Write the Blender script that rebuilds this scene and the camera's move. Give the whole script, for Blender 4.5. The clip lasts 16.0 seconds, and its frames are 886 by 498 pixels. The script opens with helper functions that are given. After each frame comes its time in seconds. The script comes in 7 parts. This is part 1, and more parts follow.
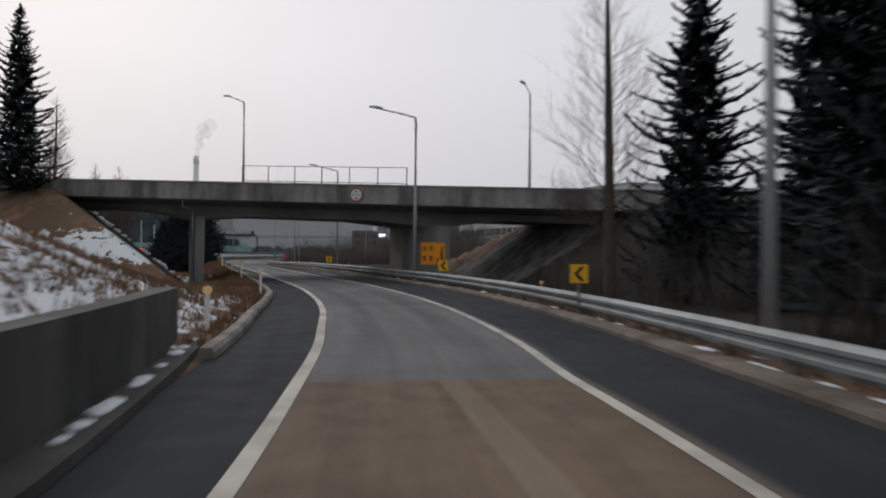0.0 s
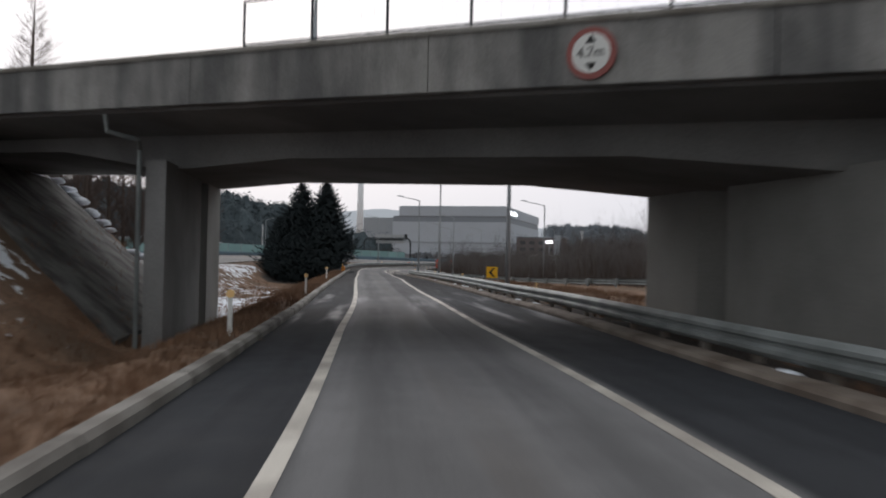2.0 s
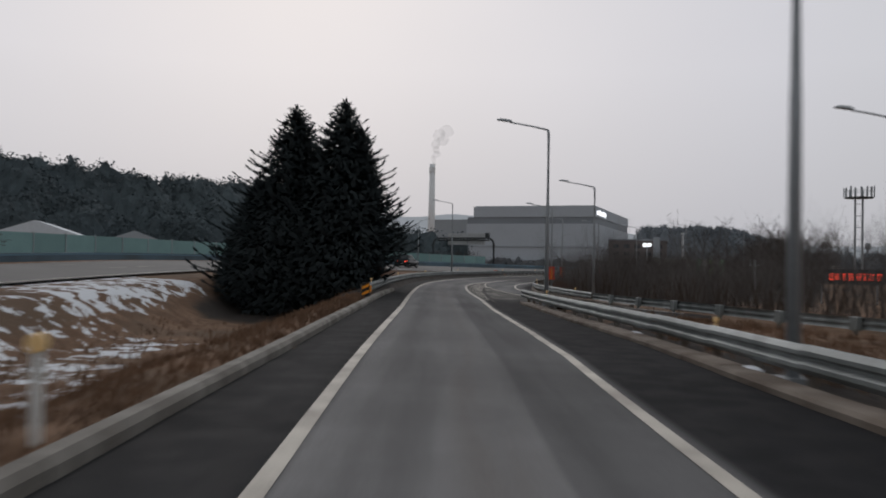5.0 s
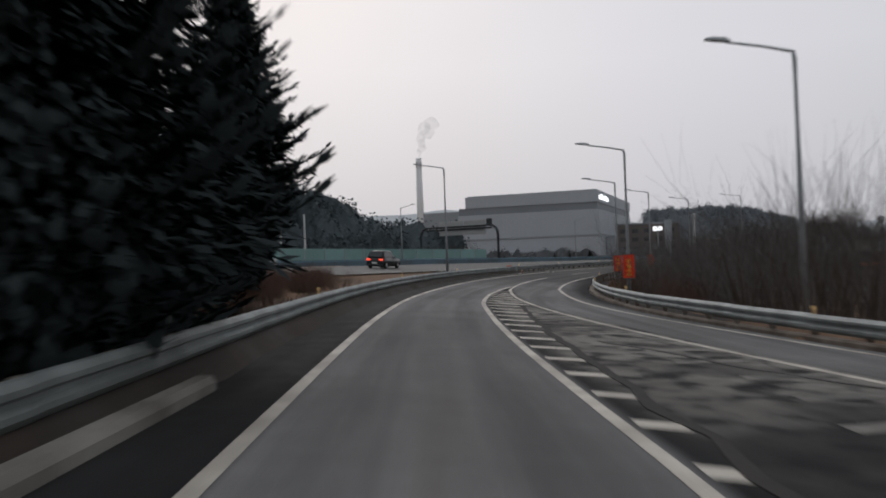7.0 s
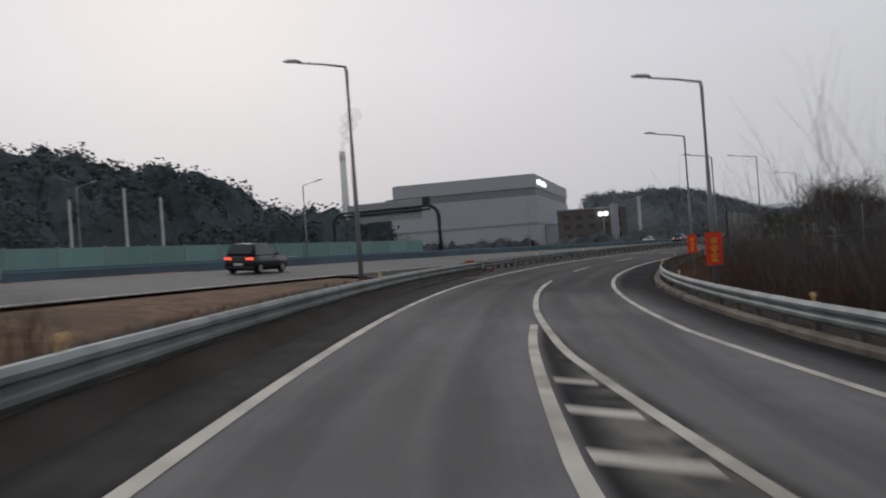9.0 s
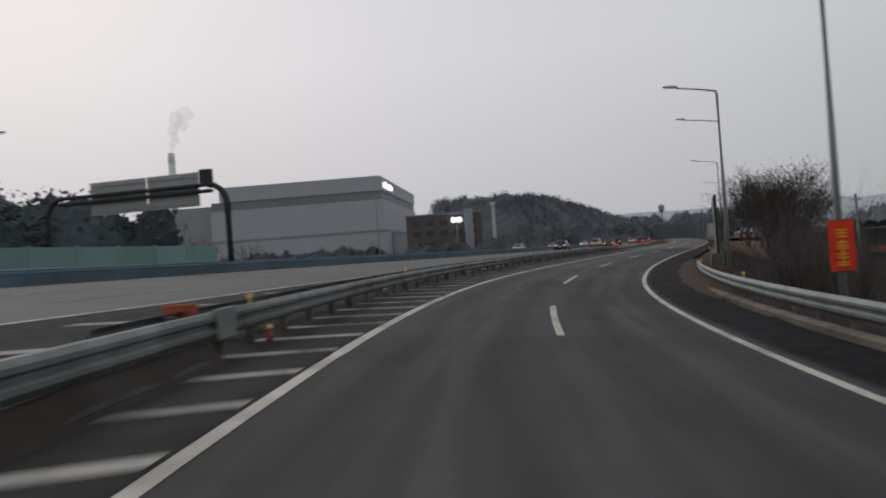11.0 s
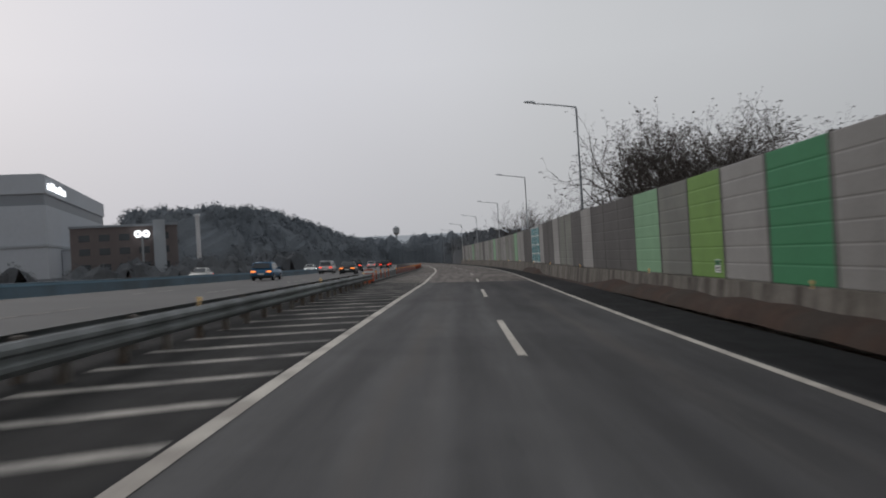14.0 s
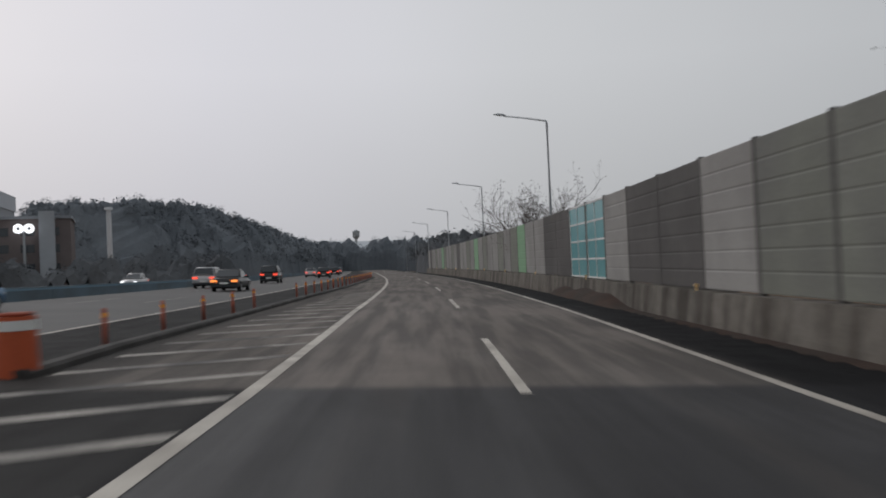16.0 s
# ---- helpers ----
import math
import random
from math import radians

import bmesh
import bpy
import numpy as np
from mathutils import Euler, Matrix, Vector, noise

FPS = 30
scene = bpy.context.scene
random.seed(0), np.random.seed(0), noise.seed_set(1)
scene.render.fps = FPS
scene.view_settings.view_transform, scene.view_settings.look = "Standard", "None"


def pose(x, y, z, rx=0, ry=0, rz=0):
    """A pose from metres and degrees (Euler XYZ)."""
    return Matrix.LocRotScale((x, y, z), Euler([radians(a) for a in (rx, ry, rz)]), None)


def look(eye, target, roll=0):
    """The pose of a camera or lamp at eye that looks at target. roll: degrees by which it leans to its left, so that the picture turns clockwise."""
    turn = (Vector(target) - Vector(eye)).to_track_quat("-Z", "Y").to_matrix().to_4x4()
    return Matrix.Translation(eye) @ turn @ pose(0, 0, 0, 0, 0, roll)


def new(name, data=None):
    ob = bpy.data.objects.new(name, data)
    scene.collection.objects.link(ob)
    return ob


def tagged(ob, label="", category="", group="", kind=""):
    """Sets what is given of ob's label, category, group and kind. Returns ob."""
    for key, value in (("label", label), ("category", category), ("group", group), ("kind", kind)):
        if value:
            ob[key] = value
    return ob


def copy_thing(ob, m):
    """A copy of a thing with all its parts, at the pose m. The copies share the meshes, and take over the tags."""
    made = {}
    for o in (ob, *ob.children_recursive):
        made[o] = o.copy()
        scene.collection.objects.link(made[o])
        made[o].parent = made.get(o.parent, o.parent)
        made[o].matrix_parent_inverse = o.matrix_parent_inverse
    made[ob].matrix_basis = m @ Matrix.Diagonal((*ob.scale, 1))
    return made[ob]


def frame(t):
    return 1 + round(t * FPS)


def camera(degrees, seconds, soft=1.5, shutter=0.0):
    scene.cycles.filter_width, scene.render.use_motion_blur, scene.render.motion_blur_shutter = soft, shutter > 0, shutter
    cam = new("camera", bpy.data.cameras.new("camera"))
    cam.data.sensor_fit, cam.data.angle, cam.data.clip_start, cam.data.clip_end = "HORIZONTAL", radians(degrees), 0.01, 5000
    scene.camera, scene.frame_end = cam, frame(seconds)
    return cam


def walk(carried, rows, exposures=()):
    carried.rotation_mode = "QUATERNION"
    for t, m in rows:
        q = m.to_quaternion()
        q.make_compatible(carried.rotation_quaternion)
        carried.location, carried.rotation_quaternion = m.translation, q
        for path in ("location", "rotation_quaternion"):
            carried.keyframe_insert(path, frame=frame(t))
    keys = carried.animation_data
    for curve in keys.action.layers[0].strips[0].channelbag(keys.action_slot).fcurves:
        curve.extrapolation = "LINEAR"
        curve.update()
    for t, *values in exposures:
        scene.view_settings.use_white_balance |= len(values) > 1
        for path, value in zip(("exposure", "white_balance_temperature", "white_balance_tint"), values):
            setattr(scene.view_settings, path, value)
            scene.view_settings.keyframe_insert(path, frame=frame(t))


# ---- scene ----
cam = camera(54.6, 16.0, soft=1.9, shutter=0.45)
PATH = [
    (0, (0.000, 0.001, 1.545), (0.0240, 2.0006, 1.5589), 0.51),
    (0.5, (-0.305, 9.036, 1.548), (-0.3950, 11.0336, 1.5672), 0.48),
    (1, (-1.157, 18.075, 1.553), (-1.3509, 20.0654, 1.5762), 0.68),
    (1.5, (-2.611, 27.063, 1.550), (-2.8899, 29.0434, 1.5765), 0.89),
    (2, (-4.329, 35.795, 1.555), (-4.6810, 37.7636, 1.5819), 1.21),
    (2.5, (-6.219, 44.338, 1.569), (-6.6303, 46.2949, 1.6000), 1.29),
    (3, (-8.283, 52.791, 1.537), (-8.7327, 54.7400, 1.5701), 1.55),
    (3.5, (-10.423, 61.256, 1.548), (-10.9088, 63.1963, 1.5762), 1.59),
    (4, (-12.758, 69.743, 1.550), (-13.2735, 71.6751, 1.5810), 1.55),
    (4.5, (-15.196, 78.277, 1.550), (-15.7213, 80.2069, 1.5855), 1.35),
    (5, (-17.650, 86.873, 1.550), (-18.1660, 88.8048, 1.5887), 0.96),
    (5.5, (-20.098, 95.518, 1.585), (-20.6044, 97.4521, 1.6200), 0.26),
    (6, (-22.415, 104.235, 1.573), (-22.9172, 106.1708, 1.6079), -0.59),
    (6.5, (-24.608, 112.919, 1.524), (-25.1069, 114.8551, 1.5591), -1.34),
    (7, (-26.793, 121.481, 1.558), (-27.2896, 123.4182, 1.5900), -2.10),
    (7.5, (-28.978, 129.970, 1.556), (-29.4722, 131.9077, 1.5879), -2.67),
    (8, (-31.080, 138.409, 1.543), (-31.5679, 140.3484, 1.5730), -3.15),
    (8.5, (-32.997, 146.888, 1.507), (-33.4315, 148.8404, 1.5340), -3.74),
    (9, (-34.712, 155.575, 1.546), (-35.0478, 157.5469, 1.5578), -4.18),
    (9.5, (-36.091, 164.602, 1.551), (-36.3378, 166.5865, 1.5580), -4.27),
    (10, (-37.107, 173.934, 1.549), (-37.2740, 175.9274, 1.5563), -4.22),
    (10.5, (-37.752, 183.492, 1.555), (-37.8342, 185.4902, 1.5631), -4.17),
    (11, (-37.906, 193.187, 1.543), (-37.8794, 195.1870, 1.5514), -4.20),
    (11.5, (-37.398, 202.961, 1.561), (-37.2553, 204.9564, 1.5696), -4.25),
    (12, (-36.351, 212.811, 1.543), (-36.0907, 214.7938, 1.5542), -4.17),
    (12.5, (-34.827, 222.784, 1.546), (-34.4580, 224.7494, 1.5588), -4.08),
    (13, (-32.567, 232.855, 1.544), (-32.0942, 234.7986, 1.5583), -3.85),
    (13.5, (-29.775, 243.012, 1.547), (-29.2079, 244.9298, 1.5643), -3.76),
    (14, (-26.553, 253.182, 1.551), (-25.9113, 255.0759, 1.5723), -3.41),
    (14.5, (-23.030, 263.295, 1.555), (-22.3638, 265.1806, 1.5829), -3.17),
    (15, (-19.434, 273.386, 1.551), (-18.7502, 275.2649, 1.5852), -2.95),
    (15.5, (-15.785, 283.461, 1.536), (-15.0832, 285.3331, 1.5687), -2.68),
    (16, (-12.109, 293.548, 1.553), (-11.3899, 295.4138, 1.5868), -2.54),
]
EXPOSURES = [(0.0, 0.29), (1.5, 0.33), (2.05, 0.72), (2.5, 1.14), (3.0, 0.74), (4.2, 0.25), (5.5, 0.05), (7.0, 0.2), (8.5, 0.17), (11.0, 0.12), (16.0, 0.2)]
walk(cam, [(t, look(eye, target, roll)) for t, eye, target, roll in PATH], EXPOSURES)

# ---- light: overcast winter dusk, brightest low on the left ahead ----
GLOW = Vector((-0.42, 0.88, 0.22)).normalized()
world = bpy.data.worlds.new("overcast_sky")
scene.world = world
world.use_nodes = True
wn, wl = world.node_tree.nodes, world.node_tree.links
wn.clear()
w_out, w_bg = wn.new("ShaderNodeOutputWorld"), wn.new("ShaderNodeBackground")
w_sky = wn.new("ShaderNodeTexSky")
w_sky.sky_type, w_sky.sun_disc = "NISHITA", False
w_sky.sun_elevation, w_sky.sun_rotation = radians(25), radians(-25)
w_sky.dust_density, w_sky.air_density = 6.0, 1.5
w_geo = wn.new("ShaderNodeTexCoord")
w_dot = wn.new("ShaderNodeVectorMath")
w_dot.operation, w_dot.inputs[1].default_value = "DOT_PRODUCT", GLOW
wl.new(w_geo.outputs["Generated"], w_dot.inputs[0])
w_ramp = wn.new("ShaderNodeValToRGB")
wl.new(w_dot.outputs["Value"], w_ramp.inputs["Fac"])
for n, (p, c) in enumerate([(0.0, (0.37, 0.385, 0.40)), (0.62, (0.505, 0.515, 0.535)), (0.86, (0.60, 0.60, 0.645)), (1.0, (0.675, 0.66, 0.695))]):
    e = w_ramp.color_ramp.elements[n] if n < 2 else w_ramp.color_ramp.elements.new(p)
    e.position, e.color = p, (*c, 1)
w_sep = wn.new("ShaderNodeSeparateXYZ")
wl.new(w_geo.outputs["Generated"], w_sep.inputs[0])
w_up = wn.new("ShaderNodeMapRange")
w_up.inputs["From Min"].default_value, w_up.inputs["From Max"].default_value = 0.0, 0.22
w_up.inputs["To Min"].default_value, w_up.inputs["To Max"].default_value = 0.78, 1.0
wl.new(w_sep.outputs["Z"], w_up.inputs["Value"])
w_noise = wn.new("ShaderNodeTexNoise")
w_noise.inputs["Scale"].default_value, w_noise.inputs["Detail"].default_value = 2.2, 4.0
wl.new(w_geo.outputs["Generated"], w_noise.inputs["Vector"])
w_cloud = wn.new("ShaderNodeMapRange")
w_cloud.inputs["To Min"].default_value, w_cloud.inputs["To Max"].default_value = 0.94, 1.06
wl.new(w_noise.outputs["Fac"], w_cloud.inputs["Value"])
w_mul = wn.new("ShaderNodeMath")
w_mul.operation = "MULTIPLY"
wl.new(w_up.outputs["Result"], w_mul.inputs[0])
wl.new(w_cloud.outputs["Result"], w_mul.inputs[1])
w_scale = wn.new("ShaderNodeVectorMath")
w_scale.operation = "SCALE"
wl.new(w_ramp.outputs["Color"], w_scale.inputs[0])
wl.new(w_mul.outputs["Value"], w_scale.inputs["Scale"])
w_dim = wn.new("ShaderNodeVectorMath")
w_dim.operation, w_dim.inputs["Scale"].default_value = "SCALE", 0.06
wl.new(w_sky.outputs["Color"], w_dim.inputs[0])
w_mix = wn.new("ShaderNodeMix")
w_mix.data_type, w_mix.inputs["Factor"].default_value = "RGBA", 0.97
wl.new(w_dim.outputs["Vector"], w_mix.inputs["A"])
wl.new(w_scale.outputs["Vector"], w_mix.inputs["B"])
wl.new(w_mix.outputs["Result"], w_bg.inputs["Color"])
w_bg.inputs["Strength"].default_value = 1.0
wl.new(w_bg.outputs["Background"], w_out.inputs["Surface"])
sun = new("sun", bpy.data.lights.new("sun", "SUN"))
sun.data.energy, sun.data.angle, sun.data.color = 0.5, radians(25), (1.0, 0.96, 0.95)
sun.matrix_world = look((-40, 80, 60), (0, 0, 0))

# ---- materials ----
MATS = {}


def mat(name, base, rough=0.8, metal=0.0, var=0.25, scale=6.0, fine=60.0, bump=0.15, tint=None, rand=0.0, emit=0.0, spec=0.3, runs=0.0):
    """A procedural surface: two scales of noise on the colour, fine relief, and a shift from piece to piece."""
    m = bpy.data.materials.new(name)
    MATS[name] = m
    m.use_nodes = True
    nt = m.node_tree
    b = nt.nodes["Principled BSDF"]
    b.inputs["Roughness"].default_value, b.inputs["Metallic"].default_value = rough, metal
    b.inputs["Specular IOR Level"].default_value = spec
    geo = nt.nodes.new("ShaderNodeNewGeometry")
    n1, n2 = nt.nodes.new("ShaderNodeTexNoise"), nt.nodes.new("ShaderNodeTexNoise")
    for n, sc, det in ((n1, scale, 5.0), (n2, fine, 3.0)):
        n.inputs["Scale"].default_value, n.inputs["Detail"].default_value = sc, det
        nt.links.new(geo.outputs["Position"], n.inputs["Vector"])
    add = nt.nodes.new("ShaderNodeMath")
    add.operation = "ADD"
    nt.links.new(n1.outputs["Fac"], add.inputs[0])
    nt.links.new(n2.outputs["Fac"], add.inputs[1])
    ramp = nt.nodes.new("ShaderNodeMapRange")
    ramp.inputs["From Min"].default_value, ramp.inputs["From Max"].default_value = 0.6, 1.4
    ramp.inputs["To Min"].default_value, ramp.inputs["To Max"].default_value = 1 - var, 1 + var
    nt.links.new(add.outputs[0], ramp.inputs["Value"])
    last = ramp.outputs["Result"]
    if rand:
        info, rr = nt.nodes.new("ShaderNodeObjectInfo"), nt.nodes.new("ShaderNodeMapRange")
        rr.inputs["To Min"].default_value, rr.inputs["To Max"].default_value = 1 - rand, 1 + rand
        nt.links.new(info.outputs["Random"], rr.inputs["Value"])
        mu = nt.nodes.new("ShaderNodeMath")
        mu.operation = "MULTIPLY"
        nt.links.new(last, mu.inputs[0])
        nt.links.new(rr.outputs["Result"], mu.inputs[1])
        last = mu.outputs[0]
    sc = nt.nodes.new("ShaderNodeVectorMath")
    sc.operation = "SCALE"
    if tint:
        mix = nt.nodes.new("ShaderNodeMix")
        mix.data_type = "RGBA"
        mix.inputs["A"].default_value, mix.inputs["B"].default_value = (*base, 1), (*tint, 1)
        n3, st = nt.nodes.new("ShaderNodeTexNoise"), nt.nodes.new("ShaderNodeMapRange")
        n3.inputs["Scale"].default_value, n3.inputs["Detail"].default_value = scale * 0.35, 6.0
        if runs:
            flat = nt.nodes.new("ShaderNodeVectorMath")
            flat.operation, flat.inputs[1].default_value = "MULTIPLY", (1, 1, 1 - runs)
            nt.links.new(geo.outputs["Position"], flat.inputs[0])
            nt.links.new(flat.outputs["Vector"], n3.inputs["Vector"])
        else:
            nt.links.new(geo.outputs["Position"], n3.inputs["Vector"])
        st.inputs["From Min"].default_value, st.inputs["From Max"].default_value = 0.42, 0.62
        nt.links.new(n3.outputs["Fac"], st.inputs["Value"])
        nt.links.new(st.outputs["Result"], mix.inputs["Factor"])
        nt.links.new(mix.outputs["Result"], sc.inputs[0])
    else:
        sc.inputs[0].default_value = base
    nt.links.new(last, sc.inputs["Scale"])
    nt.links.new(sc.outputs["Vector"], b.inputs["Base Color"])
    if bump:
        bp = nt.nodes.new("ShaderNodeBump")
        bp.inputs["Strength"].default_value, bp.inputs["Distance"].default_value = bump, 0.02
        nt.links.new(n2.outputs["Fac"], bp.inputs["Height"])
        nt.links.new(bp.outputs["Normal"], b.inputs["Normal"])
    if emit:
        b.inputs["Emission Color"].default_value, b.inputs["Emission Strength"].default_value = (*base, 1), emit
    return m


def sheet_tools(m):
    nt = m.node_tree

    def math_(op, a, b=0.0, c=0.0):
        n = nt.nodes.new("ShaderNodeMath")
        n.operation = op
        for i, v in enumerate((a, b, c)):
            if isinstance(v, (int, float)):
                n.inputs[i].default_value = v
            else:
                nt.links.new(v, n.inputs[i])
        return n.outputs[0]

    def smooth(v, lo, hi, a=0.0, b=1.0):
        n = nt.nodes.new("ShaderNodeMapRange")
        n.interpolation_type = "SMOOTHSTEP"
        for k, x in (("From Min", lo), ("From Max", hi), ("To Min", a), ("To Max", b)):
            n.inputs[k].default_value = x
        nt.links.new(v, n.inputs["Value"])
        return n.outputs["Result"]

    def mixc(f, a, b):
        n = nt.nodes.new("ShaderNodeMix")
        n.data_type = "RGBA"
        for k, v in (("Factor", f), ("A", a), ("B", b)):
            if isinstance(v, tuple):
                n.inputs[k].default_value = (*v, 1)
            elif isinstance(v, (int, float)):
                n.inputs[k].default_value = v
            else:
                nt.links.new(v, n.inputs[k])
        return n.outputs["Result"]

    def tex(vec, scale, detail=4.0, dist=0.0):
        n = nt.nodes.new("ShaderNodeTexNoise")
        n.inputs["Scale"].default_value, n.inputs["Detail"].default_value, n.inputs["Distortion"].default_value = scale, detail, dist
        nt.links.new(vec, n.inputs["Vector"])
        return n.outputs["Fac"]

    return nt, math_, smooth, mixc, tex


def asphalt():
    """Worn asphalt. The sheet's own coordinates: u runs across (0 and 1 at the first lane's lines), v along in metres."""
    m = bpy.data.materials.new("worn_asphalt")
    m.use_nodes = True
    nt, math_, smooth, mixc, tex = sheet_tools(m)
    b = nt.nodes["Principled BSDF"]
    uv, geo, sep = nt.nodes.new("ShaderNodeUVMap"), nt.nodes.new("ShaderNodeNewGeometry"), nt.nodes.new("ShaderNodeSeparateXYZ")
    uv.uv_map = "lane"
    nt.links.new(uv.outputs["UV"], sep.inputs[0])
    u, v, pos = sep.outputs["X"], sep.outputs["Y"], geo.outputs["Position"]
    stretch = nt.nodes.new("ShaderNodeCombineXYZ")
    nt.links.new(math_("MULTIPLY", u, 3.5), stretch.inputs["X"])
    nt.links.new(math_("MULTIPLY", v, 0.06), stretch.inputs["Y"])
    streak = tex(stretch.outputs[0], 2.2, 5.0)
    grain, patch, blotch = tex(pos, 90.0, 2.0), tex(pos, 0.35, 5.0, 0.6), tex(pos, 1.7, 5.0)
    lane = math_("MULTIPLY", smooth(u, -0.02, 0.05), smooth(u, 1.0, 1.08, 1.0, 0.0))
    second = math_("MULTIPLY", smooth(v, 185, 200), math_("MULTIPLY", smooth(u, 0.9, 1.0), smooth(u, 1.92, 2.02, 1.0, 0.0)))
    inner = math_("MAXIMUM", math_("SUBTRACT", 6.62, math_("MULTIPLY", v, 0.03125)), 1.05)
    outer = math_("MAXIMUM", math_("SUBTRACT", 7.70, math_("MULTIPLY", v, 0.0327)), 1.88)
    merge = math_("MULTIPLY", smooth(math_("SUBTRACT", u, inner), -0.04, 0.06), smooth(math_("SUBTRACT", outer, u), -0.45, 0.06))
    merge = math_("MULTIPLY", merge, math_("MULTIPLY", smooth(v, 132, 140), smooth(v, 186, 200, 1.0, 0.0)))
    lane = math_("MAXIMUM", lane, math_("MAXIMUM", second, merge))
    far_left = smooth(u, -3.4, -2.6, 1.0, 0.0)
    lane = math_("MAXIMUM", lane, math_("MULTIPLY", far_left, 0.12))
    later, onward = smooth(v, 178, 202), smooth(v, 226, 256)
    col = mixc(lane, mixc(smooth(v, 72, 100), (0.036, 0.038, 0.042), mixc(smooth(u, -0.1, 0.0), mixc(smooth(v, 128, 150), (0.024, 0.024, 0.025), (0.035, 0.0345, 0.034)), mixc(smooth(v, 210, 250), (0.014, 0.014, 0.0155), (0.019, 0.019, 0.020)))), mixc(onward, mixc(later, (0.158, 0.156, 0.158), (0.074, 0.073, 0.0735)), (0.108, 0.106, 0.107)))
    col = mixc(math_("MULTIPLY", math_("MULTIPLY", second, onward), 0.55), col, (0.058, 0.057, 0.058))
    seam = math_("MULTIPLY", math_("MULTIPLY", smooth(math_("ADD", u, math_("MULTIPLY", streak, 0.04)), 0.665, 0.69), lane), math_("MULTIPLY", smooth(v, 50, 62), smooth(v, 124, 138, 1.0, 0.0)))
    col = mixc(math_("MULTIPLY", seam, 0.5), col, (0.06, 0.06, 0.063))
    fold = math_("ABSOLUTE", math_("SUBTRACT", math_("FRACT", u), 0.5))
    track = math_("MULTIPLY", smooth(math_("ABSOLUTE", math_("SUBTRACT", fold, 0.24)), 0.02, 0.16, 1.0, 0.0), lane)
    col = mixc(math_("MULTIPLY", track, 0.45), col, mixc(onward, mixc(later, (0.084, 0.083, 0.085), (0.043, 0.0425, 0.044)), (0.056, 0.055, 0.057)))
    mid = math_("MULTIPLY", smooth(fold, 0.02, 0.14, 1.0, 0.0), math_("MULTIPLY", lane, smooth(streak, 0.4, 0.65)))
    col = mixc(math_("MULTIPLY", mid, 0.5), col, (0.095, 0.086, 0.080))
    old = math_("MULTIPLY", smooth(v, 10.5, 10.58, 1.0, 0.0), lane)
    col = mixc(old, col, mixc(smooth(blotch, 0.35, 0.7), (0.175, 0.128, 0.095), (0.13, 0.098, 0.076)))
    mend = math_("SUBTRACT", u, math_("SUBTRACT", 0.685, math_("MULTIPLY", v, 0.012)))
    mend = math_("MULTIPLY", old, math_("MULTIPLY", smooth(mend, -0.065, -0.04), smooth(mend, 0.035, 0.06, 1.0, 0.0)))
    col = mixc(math_("MULTIPLY", mend, 0.6), col, (0.23, 0.185, 0.145))
    late = math_("MULTIPLY", smooth(v, 312.3, 312.8), math_("MULTIPLY", smooth(u, -1.2, -0.3), smooth(u, 1.85, 2.1, 1.0, 0.0)))
    col = mixc(math_("MULTIPLY", late, 0.8), col, mixc(smooth(streak, 0.35, 0.65), (0.135, 0.122, 0.113), (0.185, 0.163, 0.147)))
    fresh = math_("MULTIPLY", math_("MULTIPLY", smooth(v, 286, 304), smooth(v, 312.3, 312.8, 1.0, 0.0)), smooth(u, 0.1, 0.5))
    col = mixc(math_("MULTIPLY", fresh, 0.4), col, (0.040, 0.040, 0.042))
    gore = math_("MULTIPLY", smooth(v, 128, 140), math_("MULTIPLY", smooth(v, 168, 178, 1.0, 0.0), smooth(u, 1.05, 1.25)))
    gore = math_("MULTIPLY", gore, smooth(math_("SUBTRACT", inner, u), -0.04, 0.04))
    col = mixc(math_("MULTIPLY", gore, smooth(blotch, 0.33, 0.55)), col, mixc(smooth(patch, 0.45, 0.6), (0.22, 0.21, 0.195), (0.085, 0.081, 0.077)))
    # damp streaks: smoother, with the sky's sheen painted as a pale bluish colour
    run = nt.nodes.new("ShaderNodeCombineXYZ")
    nt.links.new(math_("MULTIPLY", u, 2.6), run.inputs["X"])
    nt.links.new(math_("MULTIPLY", v, 0.07), run.inputs["Y"])
    damp_sheen = math_("MULTIPLY", math_("MULTIPLY", smooth(v, 54, 60), smooth(v, 68, 84, 1.0, 0.0)), smooth(tex(run.outputs[0], 1.6, 3.0, 0.2), 0.48, 0.70))
    col = mixc(math_("MULTIPLY", damp_sheen, 0.5), col, (0.15, 0.155, 0.165))
    wear = smooth(streak, 0.36, 0.64, 0.93, 1.13)
    stain = smooth(tex(pos, 0.09, 4.0, 0.8), 0.40, 0.62, 0.93, 1.13)
    k = math_("ADD", math_("MULTIPLY", grain, 0.5), math_("ADD", math_("MULTIPLY", patch, 0.12), math_("MULTIPLY", blotch, 0.25)))
    sc = nt.nodes.new("ShaderNodeVectorMath")
    sc.operation = "SCALE"
    nt.links.new(col, sc.inputs[0])
    nt.links.new(math_("MULTIPLY", math_("MULTIPLY", smooth(k, 0.28, 0.62, 0.76, 1.24), wear), stain), sc.inputs["Scale"])
    nt.links.new(sc.outputs["Vector"], b.inputs["Base Color"])
    nt.links.new(math_("SUBTRACT", smooth(blotch, 0.35, 0.65, 0.72, 0.86), math_("MULTIPLY", damp_sheen, 0.35)), b.inputs["Roughness"])
    b.inputs["Specular IOR Level"].default_value = 0.04
